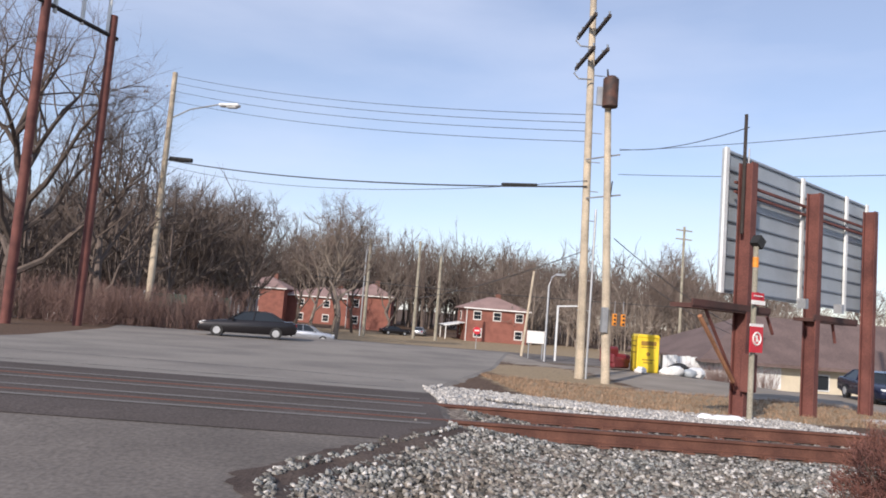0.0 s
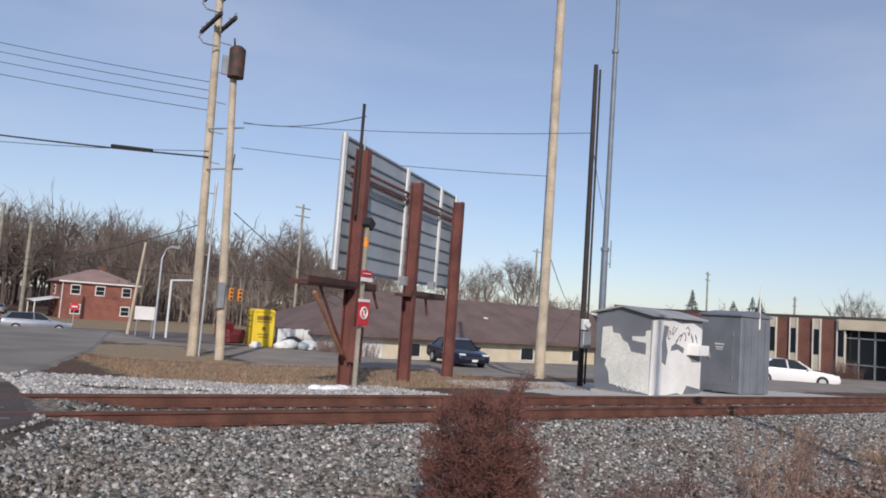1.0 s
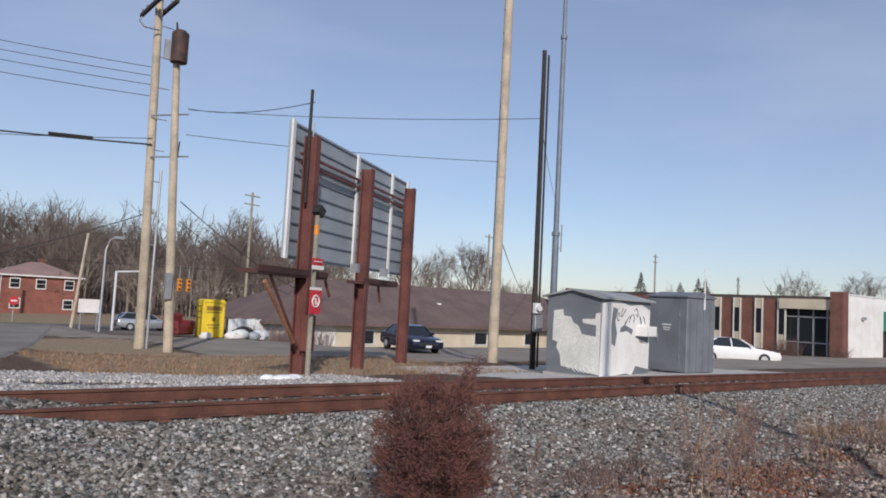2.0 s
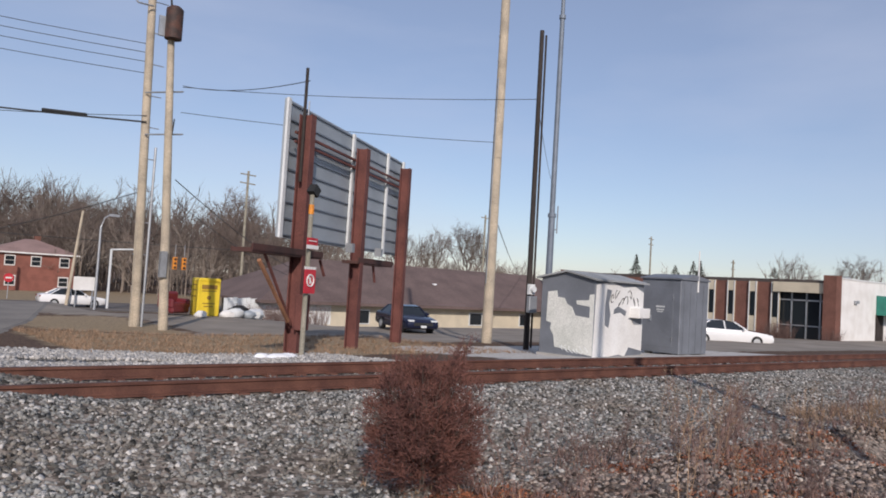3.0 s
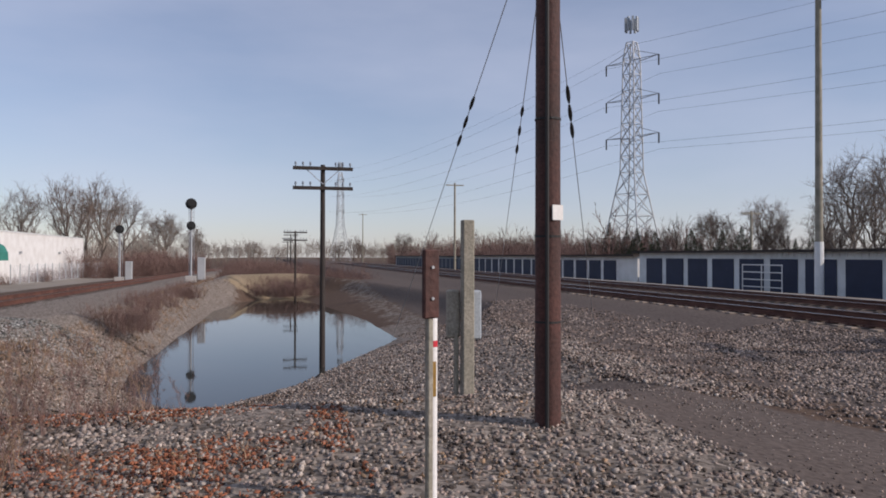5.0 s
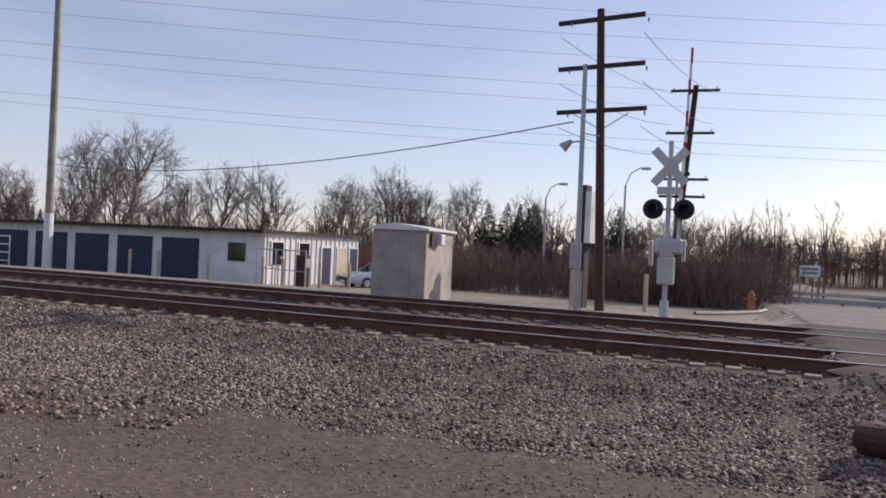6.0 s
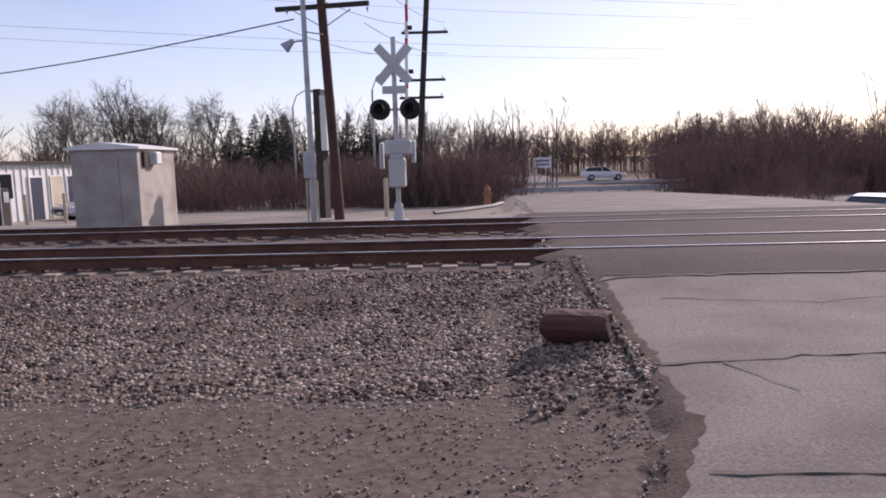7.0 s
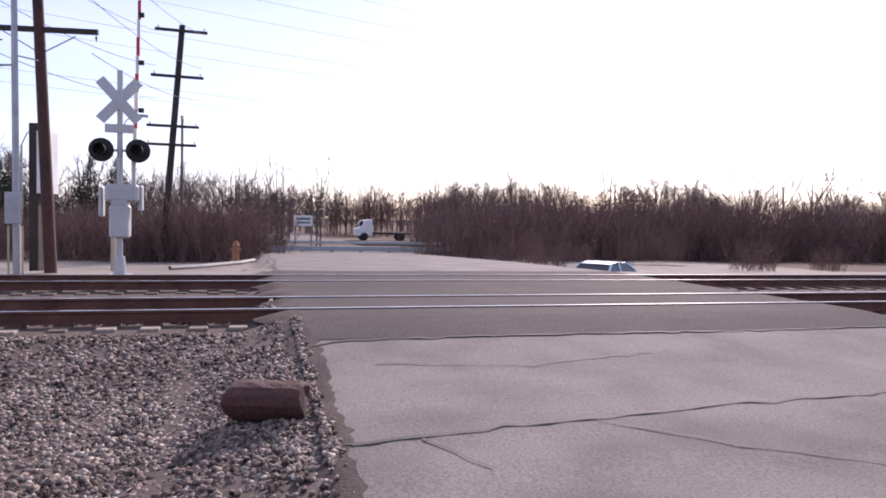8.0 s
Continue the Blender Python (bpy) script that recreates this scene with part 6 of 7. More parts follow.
# ---- growth ----
def grow(seed, height, spread, fork=(7, 7, 7, 5), trunk=0.017, low=0.25, twig=0.012):
    """A bare tree with a rounded crown: its limbs and its twigs, as two shapes."""
    r = random.Random(seed)
    limbs, twigs = Shape(), Shape()
    H = height
    cz = H * (0.46 + 0.3 * low)
    rx, rz_ = 0.36 * H * spread, H - cz

    def way():
        while True:
            d = Vector((r.gauss(0, 1), r.gauss(0, 1), r.gauss(0.35, 0.8))).normalized()
            if d.z > -0.55:
                return d

    def shell(d, k):
        return Vector((d.x * rx * k, d.y * rx * k, cz + d.z * (rz_ if d.z > 0 else 0.6 * (cz - low * H)) * k))

    def arc(out, p, q, bulge, r0, r1, n, sides):
        mid = p.lerp(q, 0.5) + bulge
        pts = [(1 - t) ** 2 * p + 2 * t * (1 - t) * mid + t * t * q for t in [i / n for i in range(n + 1)]]
        wob = (q - p).length * 0.025
        pts = [pts[0]] + [a + Vector((r.gauss(0, wob), r.gauss(0, wob), r.gauss(0, wob))) for a in pts[1:]]
        for i in range(n):
            out.tube(pts[i], pts[i + 1], r0 + (r1 - r0) * i / n, r0 + (r1 - r0) * (i + 1) / n, sides, False)
        return pts

    def at(pts, t):
        i = min(len(pts) - 2, int(t * (len(pts) - 1)))
        return pts[i].lerp(pts[i + 1], t * (len(pts) - 1) - i)

    R = H * trunk
    stem = arc(limbs, Vector((0, 0, -0.3)), Vector((r.gauss(0, 0.03 * H), r.gauss(0, 0.03 * H), H * 0.8)), Vector((r.gauss(0, 0.03 * H), r.gauss(0, 0.03 * H), 0)), R, R * 0.22, 7, 8)
    for k in range(fork[0]):
        f = low * 0.8 + (0.62 - low * 0.8) * k / fork[0]
        p = at(stem, min(0.95, f / 0.8))
        a = 2.4 * k + r.uniform(-0.5, 0.5)
        tilt = 0.05 + 1.1 * (k / fork[0]) + r.uniform(-0.15, 0.2)
        d = Vector((math.cos(a) * math.cos(tilt), math.sin(a) * math.cos(tilt), math.sin(tilt)))
        q = shell(d, r.uniform(0.7, 0.9))
        flat = Vector((q.x - p.x, q.y - p.y, 0))
        limb = arc(limbs, p, q, flat * 0.18, R * (0.62 - 0.3 * f), twig * 1.6, 6, 6)
        for b in range(fork[1]):
            t = 0.22 + 0.78 * (b + r.random()) / fork[1]
            p1 = at(limb, min(t, 0.99))
            q1 = shell((d * 1.1 + way()).normalized(), r.uniform(0.78, 1.04))
            q1 = p1.lerp(q1, min(1.0, 0.36 * H / max(0.1, (q1 - p1).length)))
            bough = arc(limbs, p1, q1, Vector((r.gauss(0, 0.02), r.gauss(0, 0.02), -0.05)) * (q1 - p1).length, R * 0.2 * (1.2 - t) + twig, twig * 0.9, 4, 4)
            d1 = (q1 - p1).normalized()
            for c in range(fork[2]):
                p2 = at(bough, r.uniform(0.25, 0.999))
                d2 = (d1 * 0.7 + Vector((r.gauss(0, 0.6), r.gauss(0, 0.6), r.gauss(0.2, 0.45)))).normalized()
                L = H * r.uniform(0.05, 0.11)
                q2 = p2 + d2 * L
                twigs.tube(p2, q2, twig * 0.8, twig * 0.4, 3, False)
                for e in range(fork[3]):
                    p3 = p2.lerp(q2, r.uniform(0.15, 1.0))
                    d3 = (d2 * 0.8 + Vector((r.gauss(0, 0.5), r.gauss(0, 0.5), r.gauss(0.15, 0.4)))).normalized()
                    n = d3.cross(Vector((r.gauss(0, 1), r.gauss(0, 1), r.gauss(0, 1)))).normalized() * twig * 0.55
                    twigs.add([p3 - n, p3 + n, p3 + d3 * L * r.uniform(0.4, 0.8)], [(0, 1, 2)])
    return limbs, twigs


def bare_tree(label, seed, height, spread, m, bark, fork=(7, 7, 7, 5), group="bare trees", low=0.25, twig=0.012, trunk=0.017):
    ob = thing("tree", label, "tree", m, group)
    limbs, twigs = grow(seed, height, spread, fork, trunk, low, twig)
    part("trunk", limbs, bark, ob, "bare trunk and limbs")
    part("crown", twigs, M_TWIG, ob, "leafless twigs")
    return ob


def scaled(x, y, z, s, rot):
    return settle(pose(x, y, z, 0, 0, rot)) @ Matrix.Diagonal((s, s, s, 1))


def plant_copies(kinds, places):
    for k, (x, y, z, s, rot) in enumerate(places):
        src = kinds[k % len(kinds)]
        c = copy_thing(src, Matrix())
        c.matrix_basis = scaled(x, y, z, s, rot)


rng = random.Random(12)
bare_tree("large bare tree with spreading limbs beside the lot", 3, 22, 1.15, pose(-23.5, 49, -1.0), M_BARK, (11, 10, 10, 7), low=0.12, twig=0.011, trunk=0.018)
bare_tree("bare many-limbed tree at the edge of the lot", 8, 16.5, 1.1, pose(-19.5, 51.5, -1.1), M_BARK, (10, 10, 10, 7), low=0.12, twig=0.011)
oaks = [bare_tree("leafless grey-brown tree in the woods behind the houses", s, 15, 0.85, pose(-40 + 9 * i, 74, -2.2), M_BARK if i % 2 else M_BARKPALE_HAZE, (8, 8, 9, 7), twig=0.018, low=0.15 + 0.04 * i) for i, s in enumerate((21, 22, 23, 24, 25))]
far = []
for i in range(34):
    x = -125 + i * 8.4 + rng.uniform(-3, 3)
    far.append((x, 168 + rng.uniform(-14, 22), -3, rng.uniform(1.2, 1.75), rng.uniform(0, 360)))
for i in range(16):
    far.append((rng.uniform(-75, -20), rng.uniform(66, 118), -2.6, rng.uniform(0.9, 1.3), rng.uniform(0, 360)))
for i in range(12):
    far.append((rng.uniform(14, 60), rng.uniform(95, 150), -3, rng.uniform(0.5, 0.95), rng.uniform(0, 360)))
for x, y, s in ((-9, 105, 1.05), (-3.5, 112, 0.9), (-6.2, 108, 1.15), (2, 128, 1.05), (-13, 118, 1.1), (-17, 84, 1.05), (-21, 78, 1.1), (12, 138, 1.25), (30, 136, 1.1), (36, 132, 1.1), (25, 142, 1.2)):
    far.append((x, y, -2.9, s, rng.uniform(0, 360)))
for i in range(22):
    far.append((rng.uniform(60, 215), rng.uniform(100, 150), -3, rng.uniform(0.4, 0.75), rng.uniform(0, 360)))
for x, y, s in ((112, 34, 0.85), (118, 30, 1.0), (124, 26, 1.05), (131, 24, 0.9), (108, 42, 0.7), (140, 32, 0.95), (98, 46, 0.65), (150, 20, 0.8), (165, 22, 0.8), (180, 18, 0.7)):
    far.append((x, y, -1.4, s, rng.uniform(0, 360)))
for i in range(16):
    far.append((rng.uniform(190, 330), rng.uniform(-70, 60), -2, rng.uniform(0.5, 0.8), rng.uniform(0, 360)))
for i in range(18):
    far.append((rng.uniform(26, 120), rng.uniform(-75, -58), -1, rng.uniform(0.42, 0.75), rng.uniform(0, 360)))
for x, y, s in ((47.6, -49, 0.85), (51, -47.5, 0.8), (54, -53, 0.7), (33, -62, 0.62), (27, -63, 0.6), (22, -63, 0.62), (16.5, -64, 0.55)):
    far.append((x, y, -1, s, rng.uniform(0, 360)))
for i in range(24):
    far.append((rng.uniform(-130, -26), rng.uniform(-100, -70), -1.2, rng.uniform(0.46, 0.62), rng.uniform(0, 360)))
for x, y, s in ((1.5, -66, 0.45), (4, -64, 0.45), (-1, -72, 0.4), (7, -66, 0.4)):
    far.append((x, y, -1, s, rng.uniform(0, 360)))
plant_copies(oaks, far)


def conifer(label, seed, h, m, group="conifers"):
    r = random.Random(seed)
    ob = thing("conifer", label, "tree", m, group)
    part("trunk", Shape().tube((0, 0, -0.2), (0, 0, h), h * 0.018, 0.03, 8), M_BARK, ob)
    s = Shape()
    for k in range(620):
        f = r.random() ** 0.85
        z = h * (0.1 + 0.92 * f)
        rad = h * 0.31 * (1.03 - f) * r.uniform(0.3, 1.0) * (0.8 + 0.35 * math.sin(9 * f + seed))
        a = r.uniform(0, 6.283)
        c = Vector((rad * math.cos(a), rad * math.sin(a), z - rad * 0.15))
        for j in range(5):
            d = Vector((math.cos(a + r.uniform(-1.1, 1.1)), math.sin(a + r.uniform(-1.1, 1.1)), r.uniform(-0.3, 0.45)))
            s.tube(c, c + d * h * r.uniform(0.05, 0.12) * (1.12 - f), h * 0.008 * (1.2 - f), h * 0.001, 3, False)
    part("crown", s, M_NEEDLE, ob, "dark green needles")
    return ob


pines = [conifer("dark green conifer in the tree line", k, 7.0, pose(x, -63, -1)) for x, k in ((8.2, 1), (10.1, 2), (17.0, 3))]
spots = [(18.6 + rng.uniform(-3.4, 3.6), -64 + rng.uniform(-3, 3), -1, rng.uniform(0.75, 1.05), rng.uniform(0, 360)) for i in range(10)]
spots += [(rng.uniform(60, 120), rng.uniform(-58, -46), -1, rng.uniform(0.6, 1.0), rng.uniform(0, 360)) for i in range(16)]
spots += [(116, -58, -1, 1.25, 20), (106, -56, -1, 1.0, 90), (42, -60, -1, 0.8, 10), (116.6, 85, -3, 1.75, 10), (131.5, 86, -3, 1.6, 60), (135, 84, -3, 1.75, 130), (141, 86, -3, 1.8, 200), (172, 85, -3, 1.9, 40)]
spots += [(160 + rng.uniform(-25, 25), 100 + rng.uniform(-12, 12), -3, rng.uniform(1.0, 1.5), rng.uniform(0, 360)) for i in range(7)]
plant_copies(pines, spots)


VERGE = lambda y: -2.5 + 0.209 * (y + 2.2)


def brush(label, seed, h, spread, m, material, stems=95, group="brush"):
    """A thicket of thin bare stems."""
    r = random.Random(seed)
    s = Shape()
    for k in range(stems):
        a, q = r.uniform(0, 6.283), spread * math.sqrt(r.random())
        p = Vector((q * math.cos(a), q * math.sin(a), -0.1))
        d = Vector((r.gauss(0, 0.34), r.gauss(0, 0.34), 1)).normalized()
        L = h * r.uniform(0.45, 1.05)
        for i in range(3):
            e = p + d * L / 3
            s.tube(p, e, 0.008 * h * (1 - i * 0.33) / 2, 0.008 * h * (0.68 - i * 0.33) / 2, 3, False)
            for j in range(15):
                b = p.lerp(e, r.random())
                t = (d + Vector((r.gauss(0, 0.7), r.gauss(0, 0.7), r.uniform(0, 0.6)))).normalized()
                n = t.cross(Vector((r.gauss(0, 1), r.gauss(0, 1), r.gauss(0, 1)))).normalized() * 0.0024 * h
                s.add([b - n, b + n, b + t * L * r.uniform(0.1, 0.3)], [(0, 1, 2)])
            p = e
            d = (d + Vector((r.gauss(0, 0.15), r.gauss(0, 0.15), 0.05))).normalized()
    return single("brush", s, material, label, "shrub", m, group)


bushes = [brush("tangle of bare reddish-brown brush", 30 + k, 2.6, 1.7, pose(-12 - 3 * k, 47 + k, -1.0), M_TWIGRED) for k in range(3)]
spots = [(rng.uniform(-32, -10.5), rng.uniform(44, 54), -1.0, rng.uniform(0.7, 1.25), rng.uniform(0, 360)) for i in range(26)]
spots += [(rng.uniform(2.5, 30), rng.uniform(-52, -40), -0.6, rng.uniform(0.8, 1.25), rng.uniform(0, 360)) for i in range(34)]
spots += [(rng.uniform(-70, -9.5), rng.uniform(-58, -44), -0.7, rng.uniform(1.1, 2.0), rng.uniform(0, 360)) for i in range(70)]
spots = [p for p in spots if p[1] > -30 or p[0] > -6 or p[0] < VERGE(p[1])]
spots += [(rng.uniform(-2.5, 3), rng.uniform(-50, -38), -0.5, rng.uniform(0.9, 1.5), rng.uniform(0, 360)) for i in range(14)]
spots += [(rng.uniform(26, 66), rng.uniform(4.9, 6.6), -1.0, rng.uniform(0.2, 0.42), rng.uniform(0, 360)) for i in range(26)]
spots += [(rng.uniform(60, 130), rng.uniform(-7, 6.5), -1.5, rng.uniform(0.6, 1.1), rng.uniform(0, 360)) for i in range(40)]
spots += [(rng.uniform(80, 190), rng.uniform(14, 22), -1.2, rng.uniform(0.8, 1.5), rng.uniform(0, 360)) for i in range(34)]
spots += [(rng.uniform(100, 240), rng.uniform(-52, -40), -1, rng.uniform(1.3, 2.2), rng.uniform(0, 360)) for i in range(26)]
spots += [(rng.uniform(-28, -12), rng.uniform(-40, -26), -0.2, rng.uniform(0.4, 0.7), rng.uniform(0, 360)) for i in range(8)]
spots += [(rng.uniform(20, 27), rng.uniform(46, 49), -2.1, rng.uniform(0.5, 0.7), rng.uniform(0, 360)) for i in range(6)]
spots += [(rng.uniform(60, 96), rng.uniform(21.4, 22.6), -1.0, rng.uniform(0.3, 0.6), rng.uniform(0, 360)) for i in range(16)]
spots += [(rng.uniform(55, 68), rng.uniform(-3.5, 5), -1.5, rng.uniform(0.35, 0.6), rng.uniform(0, 360)) for i in range(22)]
spots += [(53.6, 27.0, -1.0, 0.55, 0), (53.7, 26.4, -1.0, 0.5, 50), (53.9, 23.0, -1.0, 0.4, 90)]
for k, (x, y, z, s, rot) in enumerate(spots):
    c = copy_thing(bushes[k % 3], Matrix())
    c.matrix_basis = scaled(x, y, z, s, rot)



def woods(label, count, spot, h, material, seed):
    """A stand of distant bare trees with rounded crowns as one mesh."""
    r = random.Random(seed)
    s = Shape()
    for k in range(count):
        x, y = spot(r)
        H = r.uniform(*h)
        base = Vector((x, y, ground_z(x, y) - 0.3))
        w = H * r.uniform(0.24, 0.4)
        cz = H * r.uniform(0.5, 0.62)
        s.tube(base, base + Vector((r.gauss(0, 0.03 * H), r.gauss(0, 0.03 * H), H * 0.75)), H * 0.012, H * 0.005, 3, False)
        for i in range(9):
            d = Vector((r.gauss(0, 1), r.gauss(0, 1), r.gauss(0.3, 0.8))).normalized()
            b = base + Vector((0, 0, H * r.uniform(0.15, 0.55)))
            e = Vector((base.x + d.x * w, base.y + d.y * w, base.z + cz + d.z * (H - cz if d.z > 0 else cz * 0.55)))
            e = b.lerp(e, r.uniform(0.75, 1.0))
            s.tube(b, e, H * 0.0055, H * 0.002, 3, False)
            for j in range(8):
                c = b.lerp(e, r.uniform(0.35, 1))
                g = c + (e - b).normalized() * H * r.uniform(0.02, 0.09) + Vector((r.gauss(0, 0.045 * H), r.gauss(0, 0.045 * H), r.gauss(0.03, 0.03) * H))
                n = (g - c).cross(Vector((r.gauss(0, 1), r.gauss(0, 1), r.gauss(0, 1)))).normalized()
                s.add([c - n * H * 0.003, c + n * H * 0.003, g], [(0, 1, 2)])
                for m in range(4):
                    a = c.lerp(g, r.uniform(0.2, 1))
                    v = (g - c) * 0.4 + Vector((r.gauss(0, 0.022 * H), r.gauss(0, 0.022 * H), r.gauss(0.015, 0.02) * H))
                    s.add([a - n * H * 0.0021, a + n * H * 0.0021, a + v], [(0, 1, 2)])
    me = bpy.data.meshes.new("woods")
    me.from_pydata(s.v, [], s.f)
    me.materials.append(material)
    tagged(new("woods", me), label, "woods", kind="stuff")


def beside_road(x0, y0, y1):
    def spot(r):
        y = r.uniform(y0, y1)
        return r.uniform(x0, VERGE(y)), y
    return spot


def stand(x0, x1, y0, y1):
    return lambda r: (r.uniform(x0, x1), r.uniform(y0, y1))


woods("bare grey-brown woods behind the houses", 700, stand(-170, 100, 158, 215), (15, 26), M_BARK, 61)
woods("bare woods west of the lot", 360, stand(-95, -17, 58, 118), (9, 18), M_BARK, 62)
woods("bare trees behind the brown-roofed building", 210, stand(22, 140, 112, 155), (7, 13), M_BARKPALE_HAZE, 63)
woods("bare trees beyond the white building", 150, stand(112, 260, 24, 100), (7, 12), M_BARKPALE_HAZE, 64)
woods("hazy bare woods at the end of the tracks", 260, stand(240, 420, -110, 70), (7, 11), M_BARKPALE_HAZE, 65)
woods("bare trees behind the storage units", 240, stand(36, 230, -88, -58), (6, 9.5), M_BARK, 66)
woods("reddish-brown woods along the main line", 240, stand(95, 260, -78, -40), (6, 10.5), M_TWIGRED, 72)
woods("bare trees south of the main line", 130, stand(-8, 42, -82, -62), (5.5, 8.5), M_BARK, 67)
woods("dense reddish-brown woods beside the road", 480, beside_road(-170, -100, -52), (5.4, 8.8), M_TWIGRED, 68)
woods("hazy dark woods beyond the end of the road", 260, stand(-60, -4, -150, -120), (6, 11), M_TWIGRED, 71)
woods("low reddish thicket under the trees", 260, beside_road(-90, -58, -44), (2.5, 4.5), M_TWIGRED, 69)
woods("low reddish thicket by the crossing", 150, stand(-2, 34, -60, -42), (2, 3.6), M_TWIGRED, 70)

# bronzed juniper by the track
r = random.Random(77)
jn = thing("juniper_bush", "reddish-brown juniper bush on the gravel bank", "bush", pose(3.72, 5.75, -0.34))
stems, sprays = Shape(), Shape()
for k in range(420):
    d = Vector((r.gauss(0, 1), r.gauss(0, 1), r.gauss(0.05, 0.9))).normalized()
    q = r.random() ** 0.45
    c = Vector((d.x * 0.52 * q, d.y * 0.52 * q, max(0.05, 0.62 + d.z * (0.66 if d.z > 0 else 0.56) * q)))
    c += Vector((r.gauss(0, 0.03), r.gauss(0, 0.03), r.gauss(0, 0.03)))
    stems.tube(c * 0.55 + Vector((0, 0, 0.1)), c, 0.005, 0.002, 3, False)
    out = Vector((c.x, c.y, 0.5 * (c.z - 0.5))).normalized()
    for j in range(62):
        a = c + Vector((r.gauss(0, 0.035), r.gauss(0, 0.035), r.gauss(0, 0.04)))
        v = (out * 0.5 + Vector((r.gauss(0, 0.6), r.gauss(0, 0.6), r.gauss(0.35, 0.5)))).normalized()
        sprays.tube(a, a + v * r.uniform(0.025, 0.075), r.uniform(0.002, 0.004), 0.0007, 3, False)
for k in range(6):
    tip = Vector((0.2 + 0.09 * k, -0.1 + 0.05 * k, 1.3 + 0.05 * (k % 3)))
    stems.tube((0.12, 0, 0.85), tip, 0.005, 0.002, 3, False)
    for j in range(80):
        a = Vector((0.12, 0, 0.85)).lerp(tip, r.uniform(0.45, 1.0)) + Vector((r.gauss(0, 0.02), r.gauss(0, 0.02), r.gauss(0, 0.02)))
        v = Vector((r.gauss(0.1, 0.6), r.gauss(0, 0.6), r.uniform(0, 1))).normalized()
        sprays.tube(a, a + v * r.uniform(0.03, 0.07), 0.003, 0.0007, 3, False)
stems.tube((0, 0, -0.15), (0, 0, 0.9), 0.03, 0.012, 6)
part("stem", stems, M_BARK, jn)
part("foliage", sprays, M_CEDAR, jn, "dense bronzed scale foliage")


def weed(seed, h, m, material):
    rr = random.Random(seed)
    s = Shape()
    for k in range(rr.randint(2, 4)):
        p = Vector((rr.uniform(-0.06, 0.06), rr.uniform(-0.06, 0.06), -0.03))
        d = Vector((rr.gauss(0, 0.12), rr.gauss(0, 0.12), 1)).normalized()
        L = h * rr.uniform(0.6, 1.05)
        for i in range(4):
            e = p + d * L / 4
            s.tube(p, e, 0.0045 - i * 0.0008, 0.0037 - i * 0.0008, 3, False)
            for j in range(4 if i else 1):
                b = p.lerp(e, rr.random())
                t = (d + Vector((rr.gauss(0, 0.5), rr.gauss(0, 0.5), 0.3))).normalized()
                q = b + t * L * rr.uniform(0.1, 0.25)
                s.tube(b, q, 0.002, 0.0009, 3, False)
                for n in range(3):
                    g = b.lerp(q, rr.uniform(0.4, 1))
                    s.tube(g, g + Vector((rr.gauss(0, 0.03), rr.gauss(0, 0.03), 0.03)), 0.0035, 0.001, 3, False)
            p = e
            d = (d + Vector((rr.gauss(0, 0.14), rr.gauss(0, 0.14), 0))).normalized()
    return single("weed", s, material, "dry branching weed on the gravel bank", "weed", m, "dry weeds")


weeds = [weed(50 + k, 0.95, pose(5.2 + 0.8 * k, 4.2 + 0.3 * k, ground_z(5.2 + 0.8 * k, 4.2 + 0.3 * k)), M_TWIGRED if k else M_WEED) for k in range(5)]
for k in range(120):
    x, y = rng.uniform(3.6, 13), rng.uniform(1.6, 6.8)
    if rng.random() < 0.25:
        x, y = rng.uniform(10, 17), rng.uniform(2.5, 6)
    if abs(x - 3.6) < 0.5 and y < 1.8:
        continue
    c = copy_thing(weeds[k % 5], Matrix())
    c.matrix_basis = scaled(x, y, ground_z(x, y), rng.uniform(0.3, 0.95), rng.uniform(0, 360))


